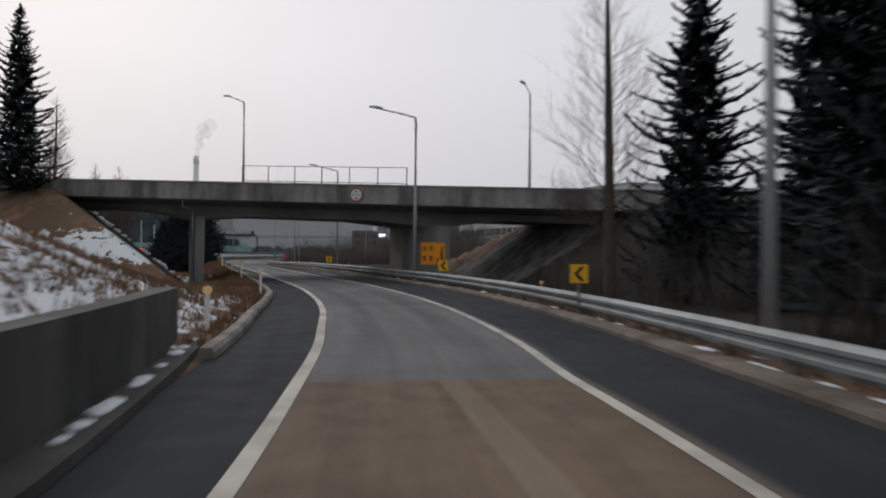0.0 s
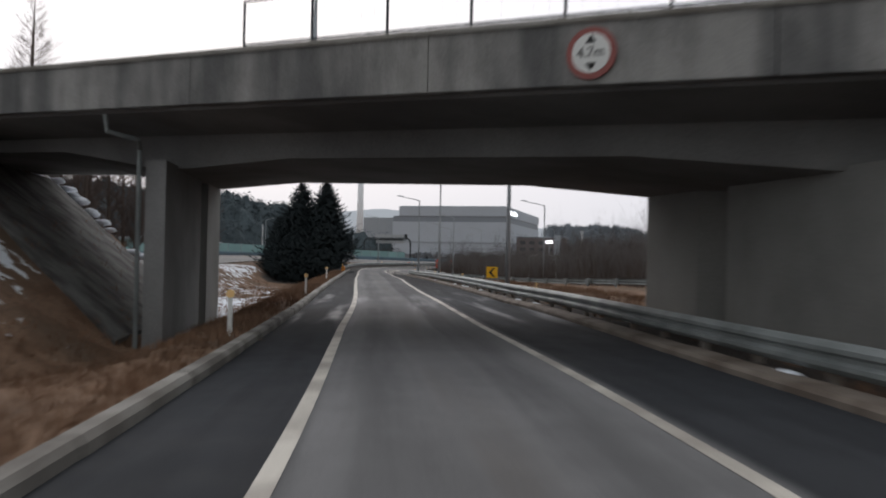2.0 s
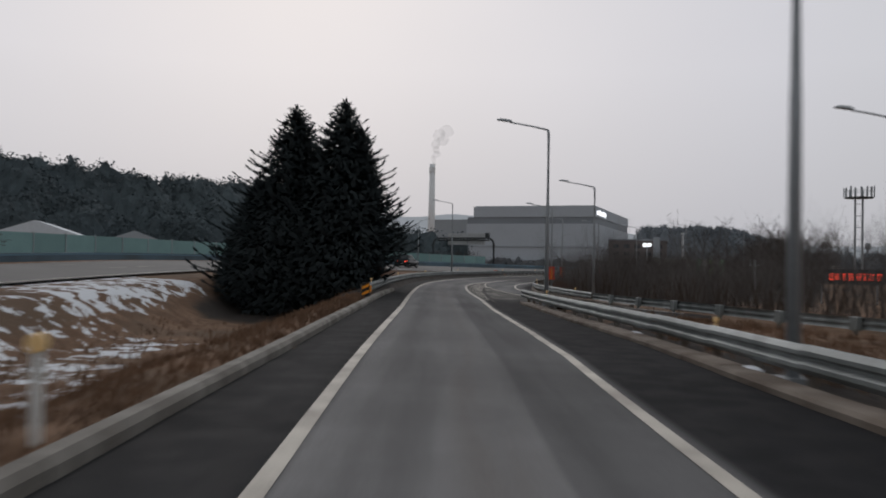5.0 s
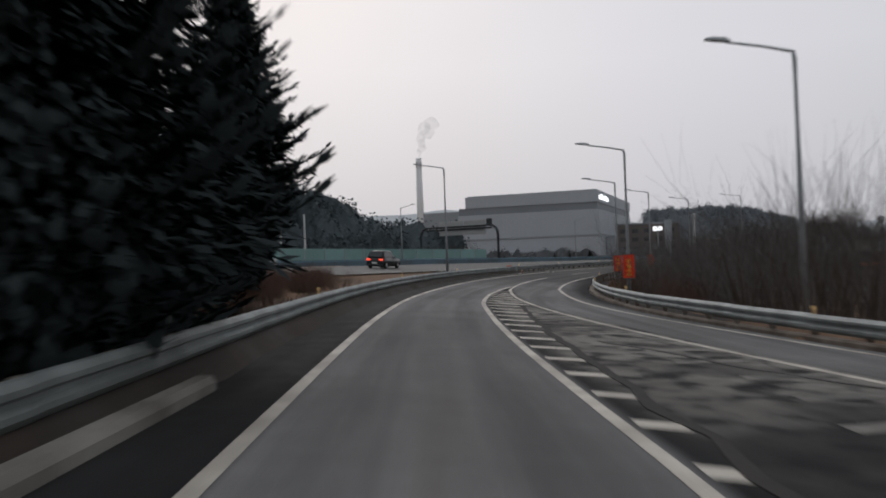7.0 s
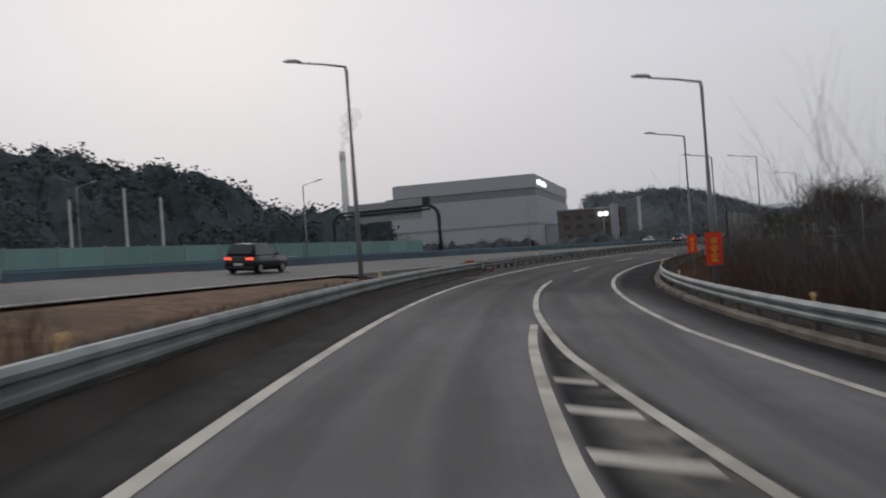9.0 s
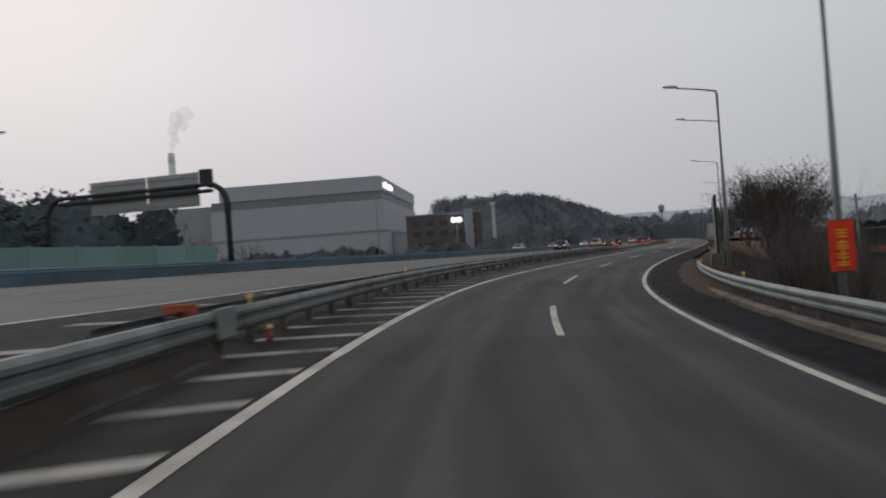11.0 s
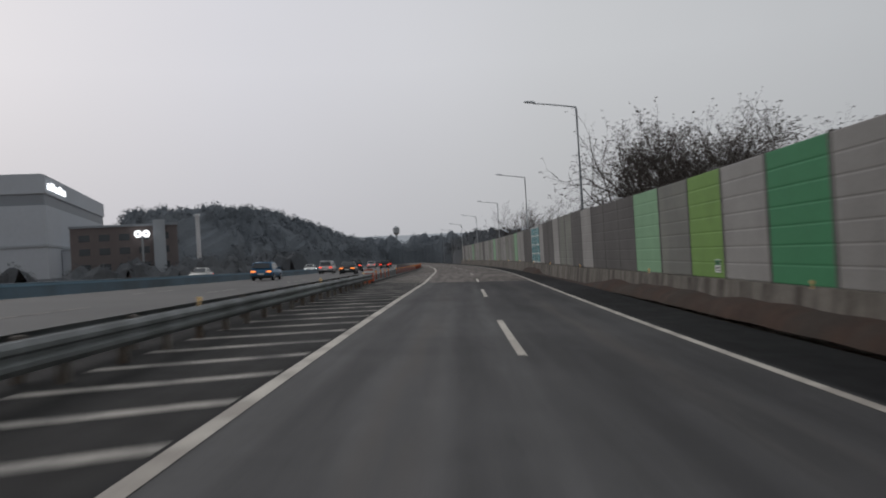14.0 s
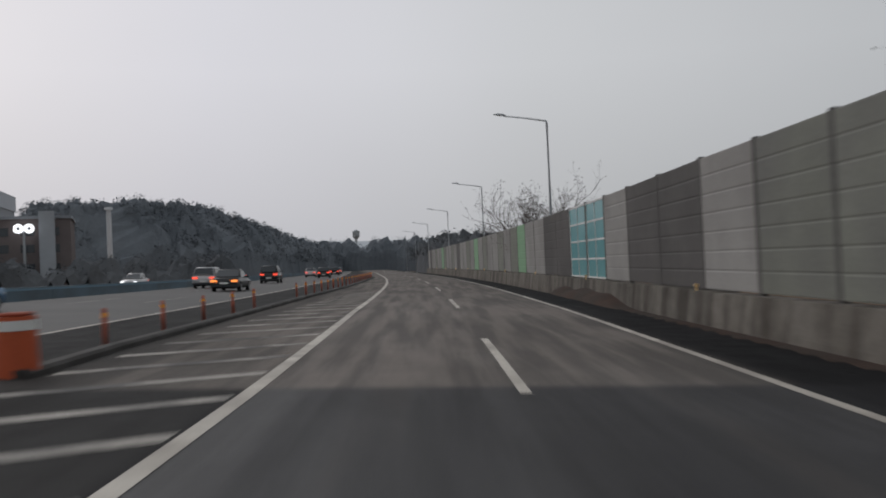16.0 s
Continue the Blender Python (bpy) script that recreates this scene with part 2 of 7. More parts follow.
    bp = nt.nodes.new("ShaderNodeBump")
    bp.inputs["Strength"].default_value, bp.inputs["Distance"].default_value = 0.35, 0.01
    nt.links.new(grain, bp.inputs["Height"])
    nt.links.new(bp.outputs["Normal"], b.inputs["Normal"])
    return m


def earth():
    """Winter ground: dry brown grass and soil; snow lies in hollows where the sheet's snow value allows it."""
    m = bpy.data.materials.new("winter_ground")
    m.use_nodes = True
    nt, math_, smooth, mixc, tex = sheet_tools(m)
    b = nt.nodes["Principled BSDF"]
    geo, att = nt.nodes.new("ShaderNodeNewGeometry"), nt.nodes.new("ShaderNodeAttribute")
    att.attribute_name = "snow"
    pos = geo.outputs["Position"]
    big, mid, fine = tex(pos, 0.22, 5.0, 0.4), tex(pos, 1.3, 6.0, 0.5), tex(pos, 14.0, 4.0)
    col = mixc(smooth(mid, 0.35, 0.65), (0.135, 0.078, 0.048), (0.225, 0.140, 0.092))
    col = mixc(smooth(big, 0.45, 0.65), col, (0.125, 0.085, 0.058))
    col = mixc(smooth(fine, 0.45, 0.75), col, (0.085, 0.06, 0.044))
    # darker ground by mask; it also carries the firs' shade as colour
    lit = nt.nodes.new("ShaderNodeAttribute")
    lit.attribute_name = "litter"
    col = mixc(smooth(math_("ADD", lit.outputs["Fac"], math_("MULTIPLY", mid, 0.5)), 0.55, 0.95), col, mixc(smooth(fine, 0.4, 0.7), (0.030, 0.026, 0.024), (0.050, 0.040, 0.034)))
    level = math_("ADD", math_("MULTIPLY", mid, 0.75), math_("MULTIPLY", tex(pos, 4.5, 4.0), 0.25))
    edge = math_("SUBTRACT", math_("ADD", level, att.outputs["Fac"]), 1.0)
    white = smooth(edge, 0.0, 0.035)
    col = mixc(white, col, mixc(smooth(fine, 0.3, 0.7), (0.70, 0.72, 0.76), (0.60, 0.63, 0.68)))
    nt.links.new(col, b.inputs["Base Color"])
    b.inputs["Roughness"].default_value, b.inputs["Specular IOR Level"].default_value = 0.95, 0.15
    bp = nt.nodes.new("ShaderNodeBump")
    bp.inputs["Strength"].default_value, bp.inputs["Distance"].default_value = 0.6, 0.06
    nt.links.new(math_("ADD", math_("ADD", fine, mid), math_("MULTIPLY", white, 0.6)), bp.inputs["Height"])
    nt.links.new(bp.outputs["Normal"], b.inputs["Normal"])
    return m


ASPHALT, EARTH = asphalt(), earth()
PAINT = mat("worn_road_paint", (0.52, 0.485, 0.43), 0.7, var=0.25, scale=2.0, fine=35, tint=(0.33, 0.30, 0.265))
PAINT_WORN = mat("faded_road_paint", (0.34, 0.32, 0.29), 0.8, var=0.4, scale=2.2, fine=20, tint=(0.09, 0.088, 0.085))
PAINT_FAINT = mat("nearly_worn_off_paint", (0.19, 0.18, 0.165), 0.85, var=0.5, scale=2.6, fine=18, tint=(0.06, 0.058, 0.056))
KERB = mat("weathered_kerb_concrete", (0.25, 0.235, 0.215), 0.9, var=0.25, scale=2.5, fine=40, tint=(0.15, 0.135, 0.12), rand=0.12, bump=0.3)
KERB_BROWN = mat("muddy_kerb_concrete", (0.185, 0.155, 0.13), 0.92, var=0.3, scale=2.5, fine=40, tint=(0.11, 0.085, 0.068), rand=0.12, bump=0.3)
KERB_DARK = mat("dirty_island_kerb", (0.075, 0.071, 0.068), 0.92, var=0.3, scale=2.0, fine=30, tint=(0.045, 0.042, 0.04), bump=0.3)
CONC = mat("stained_bridge_concrete", (0.35, 0.345, 0.335), 0.9, var=0.22, scale=3.2, fine=24, tint=(0.21, 0.207, 0.202), bump=0.25, runs=0.9)
CONC_PIER = mat("plain_pier_concrete", (0.27, 0.265, 0.255), 0.9, var=0.16, scale=0.7, fine=20, tint=(0.21, 0.206, 0.198), bump=0.2)
# bridge concrete darkened: the shade below the deck is put into its colour
CONC_SHADE = mat("shade_darkened_concrete", (0.21, 0.208, 0.206), 0.92, var=0.2, scale=0.8, fine=20, tint=(0.145, 0.143, 0.141), bump=0.2)
CONC_WALL = mat("streaked_parapet_concrete", (0.30, 0.292, 0.28), 0.9, var=0.22, scale=2.2, fine=24, tint=(0.12, 0.119, 0.118), bump=0.25, runs=0.82)
# streaked concrete with the shade under the bridge spans in its colour
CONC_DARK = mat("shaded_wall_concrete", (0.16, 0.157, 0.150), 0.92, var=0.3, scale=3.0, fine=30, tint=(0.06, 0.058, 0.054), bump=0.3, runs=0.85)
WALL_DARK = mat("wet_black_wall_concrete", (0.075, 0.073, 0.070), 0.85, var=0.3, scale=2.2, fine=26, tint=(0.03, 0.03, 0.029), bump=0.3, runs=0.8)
# grey of bare twigs, lightened further with some haze in the colour
BRUSH_GREY = mat("grey_brush_twigs", (0.125, 0.112, 0.108), 0.95, var=0.3, scale=1.5, bump=0.0)
CONC_PALE = mat("pale_base_concrete", (0.27, 0.26, 0.24), 0.9, var=0.25, scale=1.0, fine=28, tint=(0.16, 0.145, 0.125), bump=0.3, rand=0.08)
BASE = mat("stained_barrier_base", (0.165, 0.15, 0.13), 0.92, var=0.3, scale=3.5, fine=26, tint=(0.075, 0.065, 0.054), bump=0.3, rand=0.15, runs=0.85)
# rail steel darkened by colour for the side turned from the bright sky
STEEL_SHADE = mat("shade_toned_galvanised_steel", (0.185, 0.198, 0.2), 0.6, 0.3, var=0.25, scale=2.4, fine=40, tint=(0.115, 0.123, 0.124), bump=0.08, rand=0.14)
STEEL = mat("galvanised_steel", (0.24, 0.26, 0.26), 0.55, 0.35, var=0.18, scale=3.0, fine=40, tint=(0.17, 0.185, 0.185), bump=0.06, rand=0.12)
STEEL_DARK = mat("weathered_post_steel", (0.20, 0.18, 0.16), 0.7, 0.3, var=0.3, scale=5.0, fine=40, tint=(0.12, 0.09, 0.07), bump=0.1)
POLE = mat("lamp_pole_steel", (0.36, 0.38, 0.40), 0.5, 0.4, var=0.12, scale=1.5, fine=30, bump=0.04)
LENS = mat("lamp_glass", (0.55, 0.55, 0.52), 0.3, var=0.05)
DARK = mat("dark_metal", (0.05, 0.055, 0.06), 0.6, 0.3, var=0.2)
ORANGE = mat("orange_sign_sheet", (0.95, 0.34, 0.02), 0.55, var=0.1, scale=3, bump=0.03)
YELLOW = mat("yellow_sign_sheet", (0.95, 0.52, 0.03), 0.5, var=0.1, scale=3, bump=0.03)
BLACK = mat("black_sign_paint", (0.025, 0.024, 0.024), 0.6, var=0.2)
WHITE = mat("white_paint", (0.72, 0.72, 0.70), 0.6, var=0.1, scale=2)
REDP = mat("red_sign_paint", (0.30, 0.10, 0.09), 0.6, var=0.15)
AMBER = mat("amber_reflector", (0.98, 0.66, 0.30), 0.3, var=0.05)
RED_CLOTH = mat("red_banner_cloth", (0.90, 0.07, 0.03), 0.7, var=0.12, scale=4)
GOLD = mat("yellow_banner_print", (0.95, 0.48, 0.06), 0.7, var=0.1)
RED_POST = mat("faded_red_plastic", (0.42, 0.10, 0.055), 0.65, var=0.25, scale=5, tint=(0.28, 0.09, 0.06), rand=0.2)
BARK = mat("grey_brown_bark", (0.085, 0.066, 0.055), 0.95, var=0.35, scale=5, fine=30, bump=0.4)
TWIG = mat("bare_twigs", (0.095, 0.070, 0.060), 0.95, var=0.3, scale=3, bump=0.0)
TWIG_GREY = mat("dark_bare_twigs", (0.078, 0.066, 0.061), 0.95, var=0.3, scale=3, bump=0.0)
BUSH = mat("reddish_brush_twigs", (0.115, 0.066, 0.050), 0.95, var=0.35, scale=1.5, bump=0.0)
NEEDLE = mat("dark_fir_needles", (0.047, 0.057, 0.060), 0.95, var=0.25, scale=1.2, fine=9, bump=0.0, spec=0.0)
# distant woods: colours paled and blued so that haze is painted into them
HILLWOOD = mat("hazed_hill_canopy", (0.078, 0.098, 0.108), 0.95, var=0.3, scale=0.12, fine=1.1, bump=0.0, tint=(0.064, 0.082, 0.092))
MIDWOOD = mat("hazed_brown_grey_wood", (0.115, 0.122, 0.131), 0.95, var=0.2, scale=0.12, fine=1.1, bump=0.0, tint=(0.095, 0.102, 0.112))
WINTERWOOD = mat("hazed_winter_canopy", (0.168, 0.186, 0.206), 0.95, var=0.15, scale=0.12, fine=1.1, bump=0.0, tint=(0.135, 0.152, 0.172))
GRASS = mat("dry_brown_grass", (0.21, 0.125, 0.080), 0.95, var=0.35, scale=0.8, bump=0.0, tint=(0.13, 0.08, 0.052))
SNOW = mat("old_snow", (0.66, 0.69, 0.74), 0.9, var=0.1, scale=3, bump=0.3)
PANELS = {
    "L": mat("light_grey_panel", (0.30, 0.29, 0.275), 0.75, var=0.12, scale=0.8, fine=12, tint=(0.245, 0.235, 0.222), rand=0.08, bump=0.1),
    "D": mat("dark_brown_grey_panel", (0.105, 0.098, 0.094), 0.75, var=0.18, scale=0.8, fine=12, tint=(0.085, 0.08, 0.076), rand=0.08, bump=0.1),
    "M": mat("greenish_grey_panel", (0.20, 0.205, 0.175), 0.75, var=0.15, scale=0.8, fine=12, tint=(0.165, 0.165, 0.15), rand=0.08, bump=0.1),
    "G": mat("deep_green_panel", (0.045, 0.20, 0.09), 0.7, var=0.12, scale=0.8, fine=12, rand=0.05, bump=0.1),
    "Y": mat("leaf_green_panel", (0.16, 0.285, 0.07), 0.7, var=0.12, scale=0.8, fine=12, rand=0.05, bump=0.1),
    "S": mat("pale_green_panel", (0.22, 0.385, 0.23), 0.7, var=0.12, scale=0.8, fine=12, rand=0.05, bump=0.1),
    "T": mat("turquoise_clear_panel", (0.14, 0.36, 0.38), 0.25, var=0.12, scale=0.8, fine=12, rand=0.05, bump=0.03, spec=0.5),
}
TEAL = mat("teal_noise_wall_sheet", (0.20, 0.335, 0.33), 0.5, var=0.12, scale=0.5, fine=8, rand=0.10, bump=0.05)
BLUE_RAIL = mat("blue_median_barrier", (0.10, 0.16, 0.21), 0.6, var=0.2, scale=0.6, tint=(0.08, 0.115, 0.14))
# factory colours blued and drawn closer together, with haze put into them
FACADE = mat("hazed_pale_facade", (0.46, 0.49, 0.535), 0.7, var=0.05, scale=0.08, fine=0.9, bump=0.0)
FACADE_DARK = mat("hazed_slate_facade", (0.35, 0.375, 0.405), 0.7, var=0.06, scale=0.08, fine=0.9, bump=0.0)
BAND = mat("hazed_dark_band", (0.25, 0.27, 0.298), 0.6, var=0.08, scale=0.1, bump=0.0)
WHITE_WALL = mat("off_white_factory_wall", (0.58, 0.59, 0.61), 0.8, var=0.06, scale=0.2, fine=3, bump=0.02)
GLASS = mat("dark_window_glass", (0.035, 0.042, 0.05), 0.12, var=0.1, scale=0.5, bump=0.0, spec=0.6)
# brick brown greyed, as haze in the colour
BRICK_RED = mat("hazed_brick_wall", (0.15, 0.128, 0.126), 0.9, var=0.15, scale=0.3, fine=4, bump=0.0)
GLOW_WHITE = mat("lit_sign_white", (0.95, 0.97, 1.0), 0.5, var=0.0, bump=0.0, emit=1.4)
GLOW_RED = mat("lit_red_lamp", (1.0, 0.08, 0.04), 0.4, var=0.0, bump=0.0, emit=1.3)
GLOW_ORANGE = mat("lit_orange_lamp", (1.0, 0.28, 0.06), 0.4, var=0.0, bump=0.0, emit=1.15)
CAR_BLUE = mat("blue_car_paint", (0.02, 0.12, 0.24), 0.3, 0.2, var=0.05, bump=0.0, spec=0.5)
CAR_DARK = mat("dark_grey_car_paint", (0.03, 0.032, 0.035), 0.3, 0.3, var=0.05, bump=0.0, spec=0.5)
CAR_SILVER = mat("silver_car_paint", (0.42, 0.42, 0.43), 0.3, 0.4, var=0.05, bump=0.0, spec=0.5)
CAR_BLACK = mat("black_car_paint", (0.012, 0.013, 0.016), 0.25, 0.1, var=0.05, bump=0.0, spec=0.5)
CAR_GREEN = mat("dark_green_car_paint", (0.02, 0.06, 0.065), 0.3, 0.2, var=0.05, bump=0.0, spec=0.5)
RUBBER = mat("tyre_rubber", (0.02, 0.02, 0.021), 0.9, var=0.2)
ROOF_ORANGE = mat("orange_house_wall", (0.42, 0.15, 0.07), 0.8, var=0.1)

# ---- the roads' own coordinates: s metres along the ramp, d metres to the right of its middle ----
HEADING = [(-60, -8.69), (-20, -4.21), (0, 0.26), (12, 4.75), (24, 9.39), (36, 11.9), (48, 13.42), (60, 14.53), (72, 15.74), (84, 16.09), (96, 15.49), (112, 14.23), (128, 14.4), (144, 13.34),
           (156, 10.97), (168, 7.76), (180, 4.73), (192, 1.18), (204, -3.4), (216, -6.92), (228, -10.81), (240, -14.7), (252, -17.31), (264, -19.14), (276, -19.7), (290, -19.95), (302, -20.1),
           (340, -19.1), (402, -16.6), (520, -15.5), (1000, -15.5)]
BANKING = [(-60, 0.5), (0, 0.5), (24, 0.8), (48, 1.4), (72, 1.55), (84, 1.2), (96, 0.43), (112, -1.02), (128, -2.33), (144, -3.3), (156, -4.0), (168, -4.25), (204, -4.25), (228, -4.05), (252, -3.6),
           (276, -3.05), (302, -2.5), (360, -1.6), (500, -0.6), (1000, 0)]


def knots(table, s):
    k, v = np.array(table, float).T
    m, s = np.gradient(v, k), np.clip(s, k[0], k[-1])
    i = np.clip(np.searchsorted(k, s) - 1, 0, len(k) - 2)
    w = k[i + 1] - k[i]
    u = (s - k[i]) / w
    return (2 * u**3 - 3 * u**2 + 1) * v[i] + (u**3 - 2 * u**2 + u) * w * m[i] + (-2 * u**3 + 3 * u**2) * v[i + 1] + (u**3 - u**2) * w * m[i + 1]


def line(table, s):
    k, v = np.array(table, float).T
    return np.interp(s, k, v)


RS = np.arange(-60, 1000.1, 0.5)
RH = np.radians(knots(HEADING, RS))
RX, RY = np.cumsum(-np.sin(RH)) * 0.5, np.cumsum(np.cos(RH)) * 0.5
RX, RY = RX - RX[120], RY - RY[120]
RB = np.tan(np.radians(knots(BANKING, RS)))


def plane_z(s, d):
    return np.interp(s, RS, RB) * np.clip(d, -22, 9)


def at(s, d, z=0.0):
    h = np.interp(s, RS, RH)
    return np.stack([np.interp(s, RS, RX) + d * np.cos(h), np.interp(s, RS, RY) + d * np.sin(h), plane_z(s, d) + z + 0 * h], -1)


def heading(s):
    return math.degrees(float(np.interp(s, RS, RH)))


def sd(x, y):
    """s and d of places in the plan."""
    x, y = np.ravel(x), np.ravel(y)
    s, d = np.empty(len(x)), np.empty(len(x))
    cx, cy, ch, cs = RX[::4], RY[::4], RH[::4], RS[::4]
    for a in range(0, len(x), 4000):
        dx, dy = x[a : a + 4000, None] - cx, y[a : a + 4000, None] - cy
        k = np.argmin(dx * dx + dy * dy, 1)
        i = np.arange(len(k))
        s[a : a + 4000] = cs[k] - np.sin(ch[k]) * dx[i, k] + np.cos(ch[k]) * dy[i, k]
        d[a : a + 4000] = np.cos(ch[k]) * dx[i, k] + np.sin(ch[k]) * dy[i, k]
    return s, d


LEFT_LINE = [(-60, -1.2), (0, -1.2), (10, -1.22), (14.5, -1.15), (18.8, -1.14), (24, -0.98), (29, -0.9), (38, -0.9), (44, -1.0), (51, -1.16), (56, -1.25), (68, -1.2), (95, -1.15), (106, -1.3), (120, -1.5), (131, -1.75), (145, -2.0), (158, -2.2), (180, -2.25), (206, -2.22), (236, -2.3), (278, -2.25), (312, -2.24), (330, -2.45), (430, -2.3), (1000, -2.3)]
RIGHT_LINE = [(-60, 2.2), (0, 2.4), (5.6, 2.26), (11, 2.14), (14.5, 2.32), (18, 2.4), (24, 2.56), (30, 2.63), (35, 2.6), (42, 2.49), (47, 2.34), (51, 2.18), (56, 1.98), (62, 1.88), (76, 1.85), (90, 2.1), (104, 2.36), (110, 2.25), (121, 1.85), (131, 1.75), (141, 1.38), (152, 1.05), (158, 0.8), (166, 0.77), (174, 0.95), (180, 1.2)]
GORE_LINE = [(118, 10.4), (128, 7.6), (136.4, 5.9), (140.5, 5.2), (148.5, 3.95), (156.9, 2.85), (163.7, 2.1), (173, 1.42), (182, 1.25), (199, 1.2)]
OUTER_LINE = [(118, 12.0), (128, 9.9), (134, 8.75), (140, 7.9), (147, 6.9), (156, 5.6), (161.5, 4.95), (167, 4.6), (177, 4.1), (206, 4.05), (240, 4.3), (280, 4.3), (312, 4.42), (330, 4.6), (430, 4.7), (1000, 4.7)]
LEFT_KERB = [(-60, -2.6), (0, -2.5), (22, -2.69), (34, -2.3), (42, -2.5), (56, -2.75), (72, -2.87), (104, -2.55), (127, -2.85), (135, -2.78)]
RIGHT_KERB = [(-60, 3.8), (6.7, 4.15), (12, 4.25), (16, 4.36), (22, 4.58), (27, 4.76), (36, 4.78), (42, 4.6), (48, 4.4), (61, 4.3), (67, 4.05), (90, 4.2), (107, 4.35), (117, 3.85), (131, 3.3)]
LEFT_RAIL = [(123, -3.2), (150, -3.5), (203, -3.85), (215, -3.95), (240, -4.3), (280, -5.0), (314, -5.5)]
OUTER_RAIL = [(60, 29), (84, 20.5), (100, 16.4), (118, 12.7), (126, 10.9), (134, 9.4), (141, 8.45), (147, 7.65), (156, 6.65), (165, 6.25), (175, 6.15), (200, 6.3), (215, 6.5), (250, 7.0)]
OUTER_DROP = [(60, -0.1), (88, -0.12), (105, -0.33), (119, -0.3), (126, -0.18), (134, -0.14), (141, -0.08), (150, 0.0)]
NEAR_EDGE = [(-60, -20), (100, -18), (140, -16.5), (160, -15), (180, -13), (200, -11), (220, -9.2), (245, -8.6), (1000, -8.6)]


def part(name, bm, material, parent=None, label="", smooth=False):
    me = bpy.data.meshes.new(name)
    if isinstance(bm, tuple):
        me.from_pydata([tuple(map(float, v)) for v in bm[0]], [], [tuple(map(int, f)) for f in bm[1]])
    else:
        bm.to_mesh(me)
        bm.free()
    for one in material if isinstance(material, list) else [material]:
        me.materials.append(one)
    if smooth:
        for p in me.polygons:
            p.use_smooth = True
    ob = new(name, me)
    if parent is not None:
        ob.parent = parent
    if label:
        ob["label"] = label
    return ob


def thing(name, m, label, category, group="", kind=""):
    ob = tagged(new(name), label, category, group, kind)
    ob.matrix_world = m
    return ob


def box(bm, x0, x1, y0, y1, z0, z1, bevel=0.0):
    r = bmesh.ops.create_cube(bm, size=1)
    bmesh.ops.scale(bm, vec=(x1 - x0, y1 - y0, z1 - z0), verts=r["verts"])
    bmesh.ops.translate(bm, vec=((x0 + x1) / 2, (y0 + y1) / 2, (z0 + z1) / 2), verts=r["verts"])
    if bevel:
        es = {e for v in r["verts"] for e in v.link_edges}
        bmesh.ops.bevel(bm, geom=list(es), offset=bevel, segments=1, affect="EDGES")
    return bm


def boxes(*rows, bevel=0.0):
    bm = bmesh.new()
    for r in rows:
        box(bm, *r, bevel=bevel)
    return bm


def tube(bm, pts, radii, sides=8, cap=True):
    """A tapered tube through points."""
    rings, pts = [], [Vector(p) for p in pts]
    for i, p in enumerate(pts):
        way = (pts[min(i + 1, len(pts) - 1)] - pts[max(i - 1, 0)]).normalized()
        q = way.to_track_quat("Z", "Y")
        rings.append([bm.verts.new(p + q @ Vector((radii[i] * math.cos(a), radii[i] * math.sin(a), 0))) for a in (2 * math.pi * k / sides for k in range(sides))])
    for a, b in zip(rings, rings[1:]):
        for k in range(sides):
            bm.faces.new((a[k], a[(k + 1) % sides], b[(k + 1) % sides], b[k]))
    if cap:
        bm.faces.new(rings[0][::-1])
        bm.faces.new(rings[-1])
    return bm


def ribbon(s, edges, z, thick=0.0):
    """A sheet or slab along the road between rows of d, at height z over the banked road plane. Returns vertices, faces and (d, s) of the vertices."""
    cols, n = len(edges), len(s)
    v = np.stack([at(s, np.broadcast_to(e, s.shape), z) for e in edges], 1).reshape(-1, 3)
    f = [(i * cols + j, i * cols + j + 1, (i + 1) * cols + j + 1, (i + 1) * cols + j) for i in range(n - 1) for j in range(cols - 1)]
    if thick:
        low = v - (0, 0, thick)
        m = len(v)
        f2 = [tuple(k + m for k in q[::-1]) for q in f]
        side = [(i * cols, (i + 1) * cols, (i + 1) * cols + m, i * cols + m) for i in range(n - 1)]
        side += [((i + 1) * cols + cols - 1, i * cols + cols - 1, i * cols + cols - 1 + m, (i + 1) * cols + cols - 1 + m) for i in range(n - 1)]
        ends = [(j + 1, j, j + m, j + 1 + m) for j in range(cols - 1)]
        ends += [((n - 1) * cols + j, (n - 1) * cols + j + 1, (n - 1) * cols + j + 1 + m, (n - 1) * cols + j + m) for j in range(cols - 1)]
        v, f = np.concatenate([v, low]), f + f2 + side + ends
    return v, f


def lane_uv(ob, s, edges):
    """Across: 0 at the left line and 1 at the first lane's right line; along: metres."""
    l = line(LEFT_LINE, s)
    r = np.where(s < 178, line(RIGHT_LINE, s), 1.12)
    uv = np.stack([np.stack([(np.broadcast_to(e, s.shape) - l) / np.maximum(r - l, 1.5), s], -1) for e in edges], 1).reshape(-1, 2)
    lay = ob.data.uv_layers.new(name="lane")
    idx = np.empty(len(ob.data.loops), int)
    ob.data.loops.foreach_get("vertex_index", idx)
    lay.data.foreach_set("uv", uv[idx].ravel())


# ramp, merging lanes and the road ahead
sr = np.concatenate([np.arange(-50, 345, 1.0), np.arange(345, 960, 6.0)])
left_edge = np.where(sr < 135, line(LEFT_KERB, sr) - 0.12, line([(127, -2.9), (128, -3.1), (150, -3.3), (200, -3.8), (960, -3.8)], sr))
left_edge = np.where(sr >= 204, line(NEAR_EDGE, sr) - 0.3, left_edge)
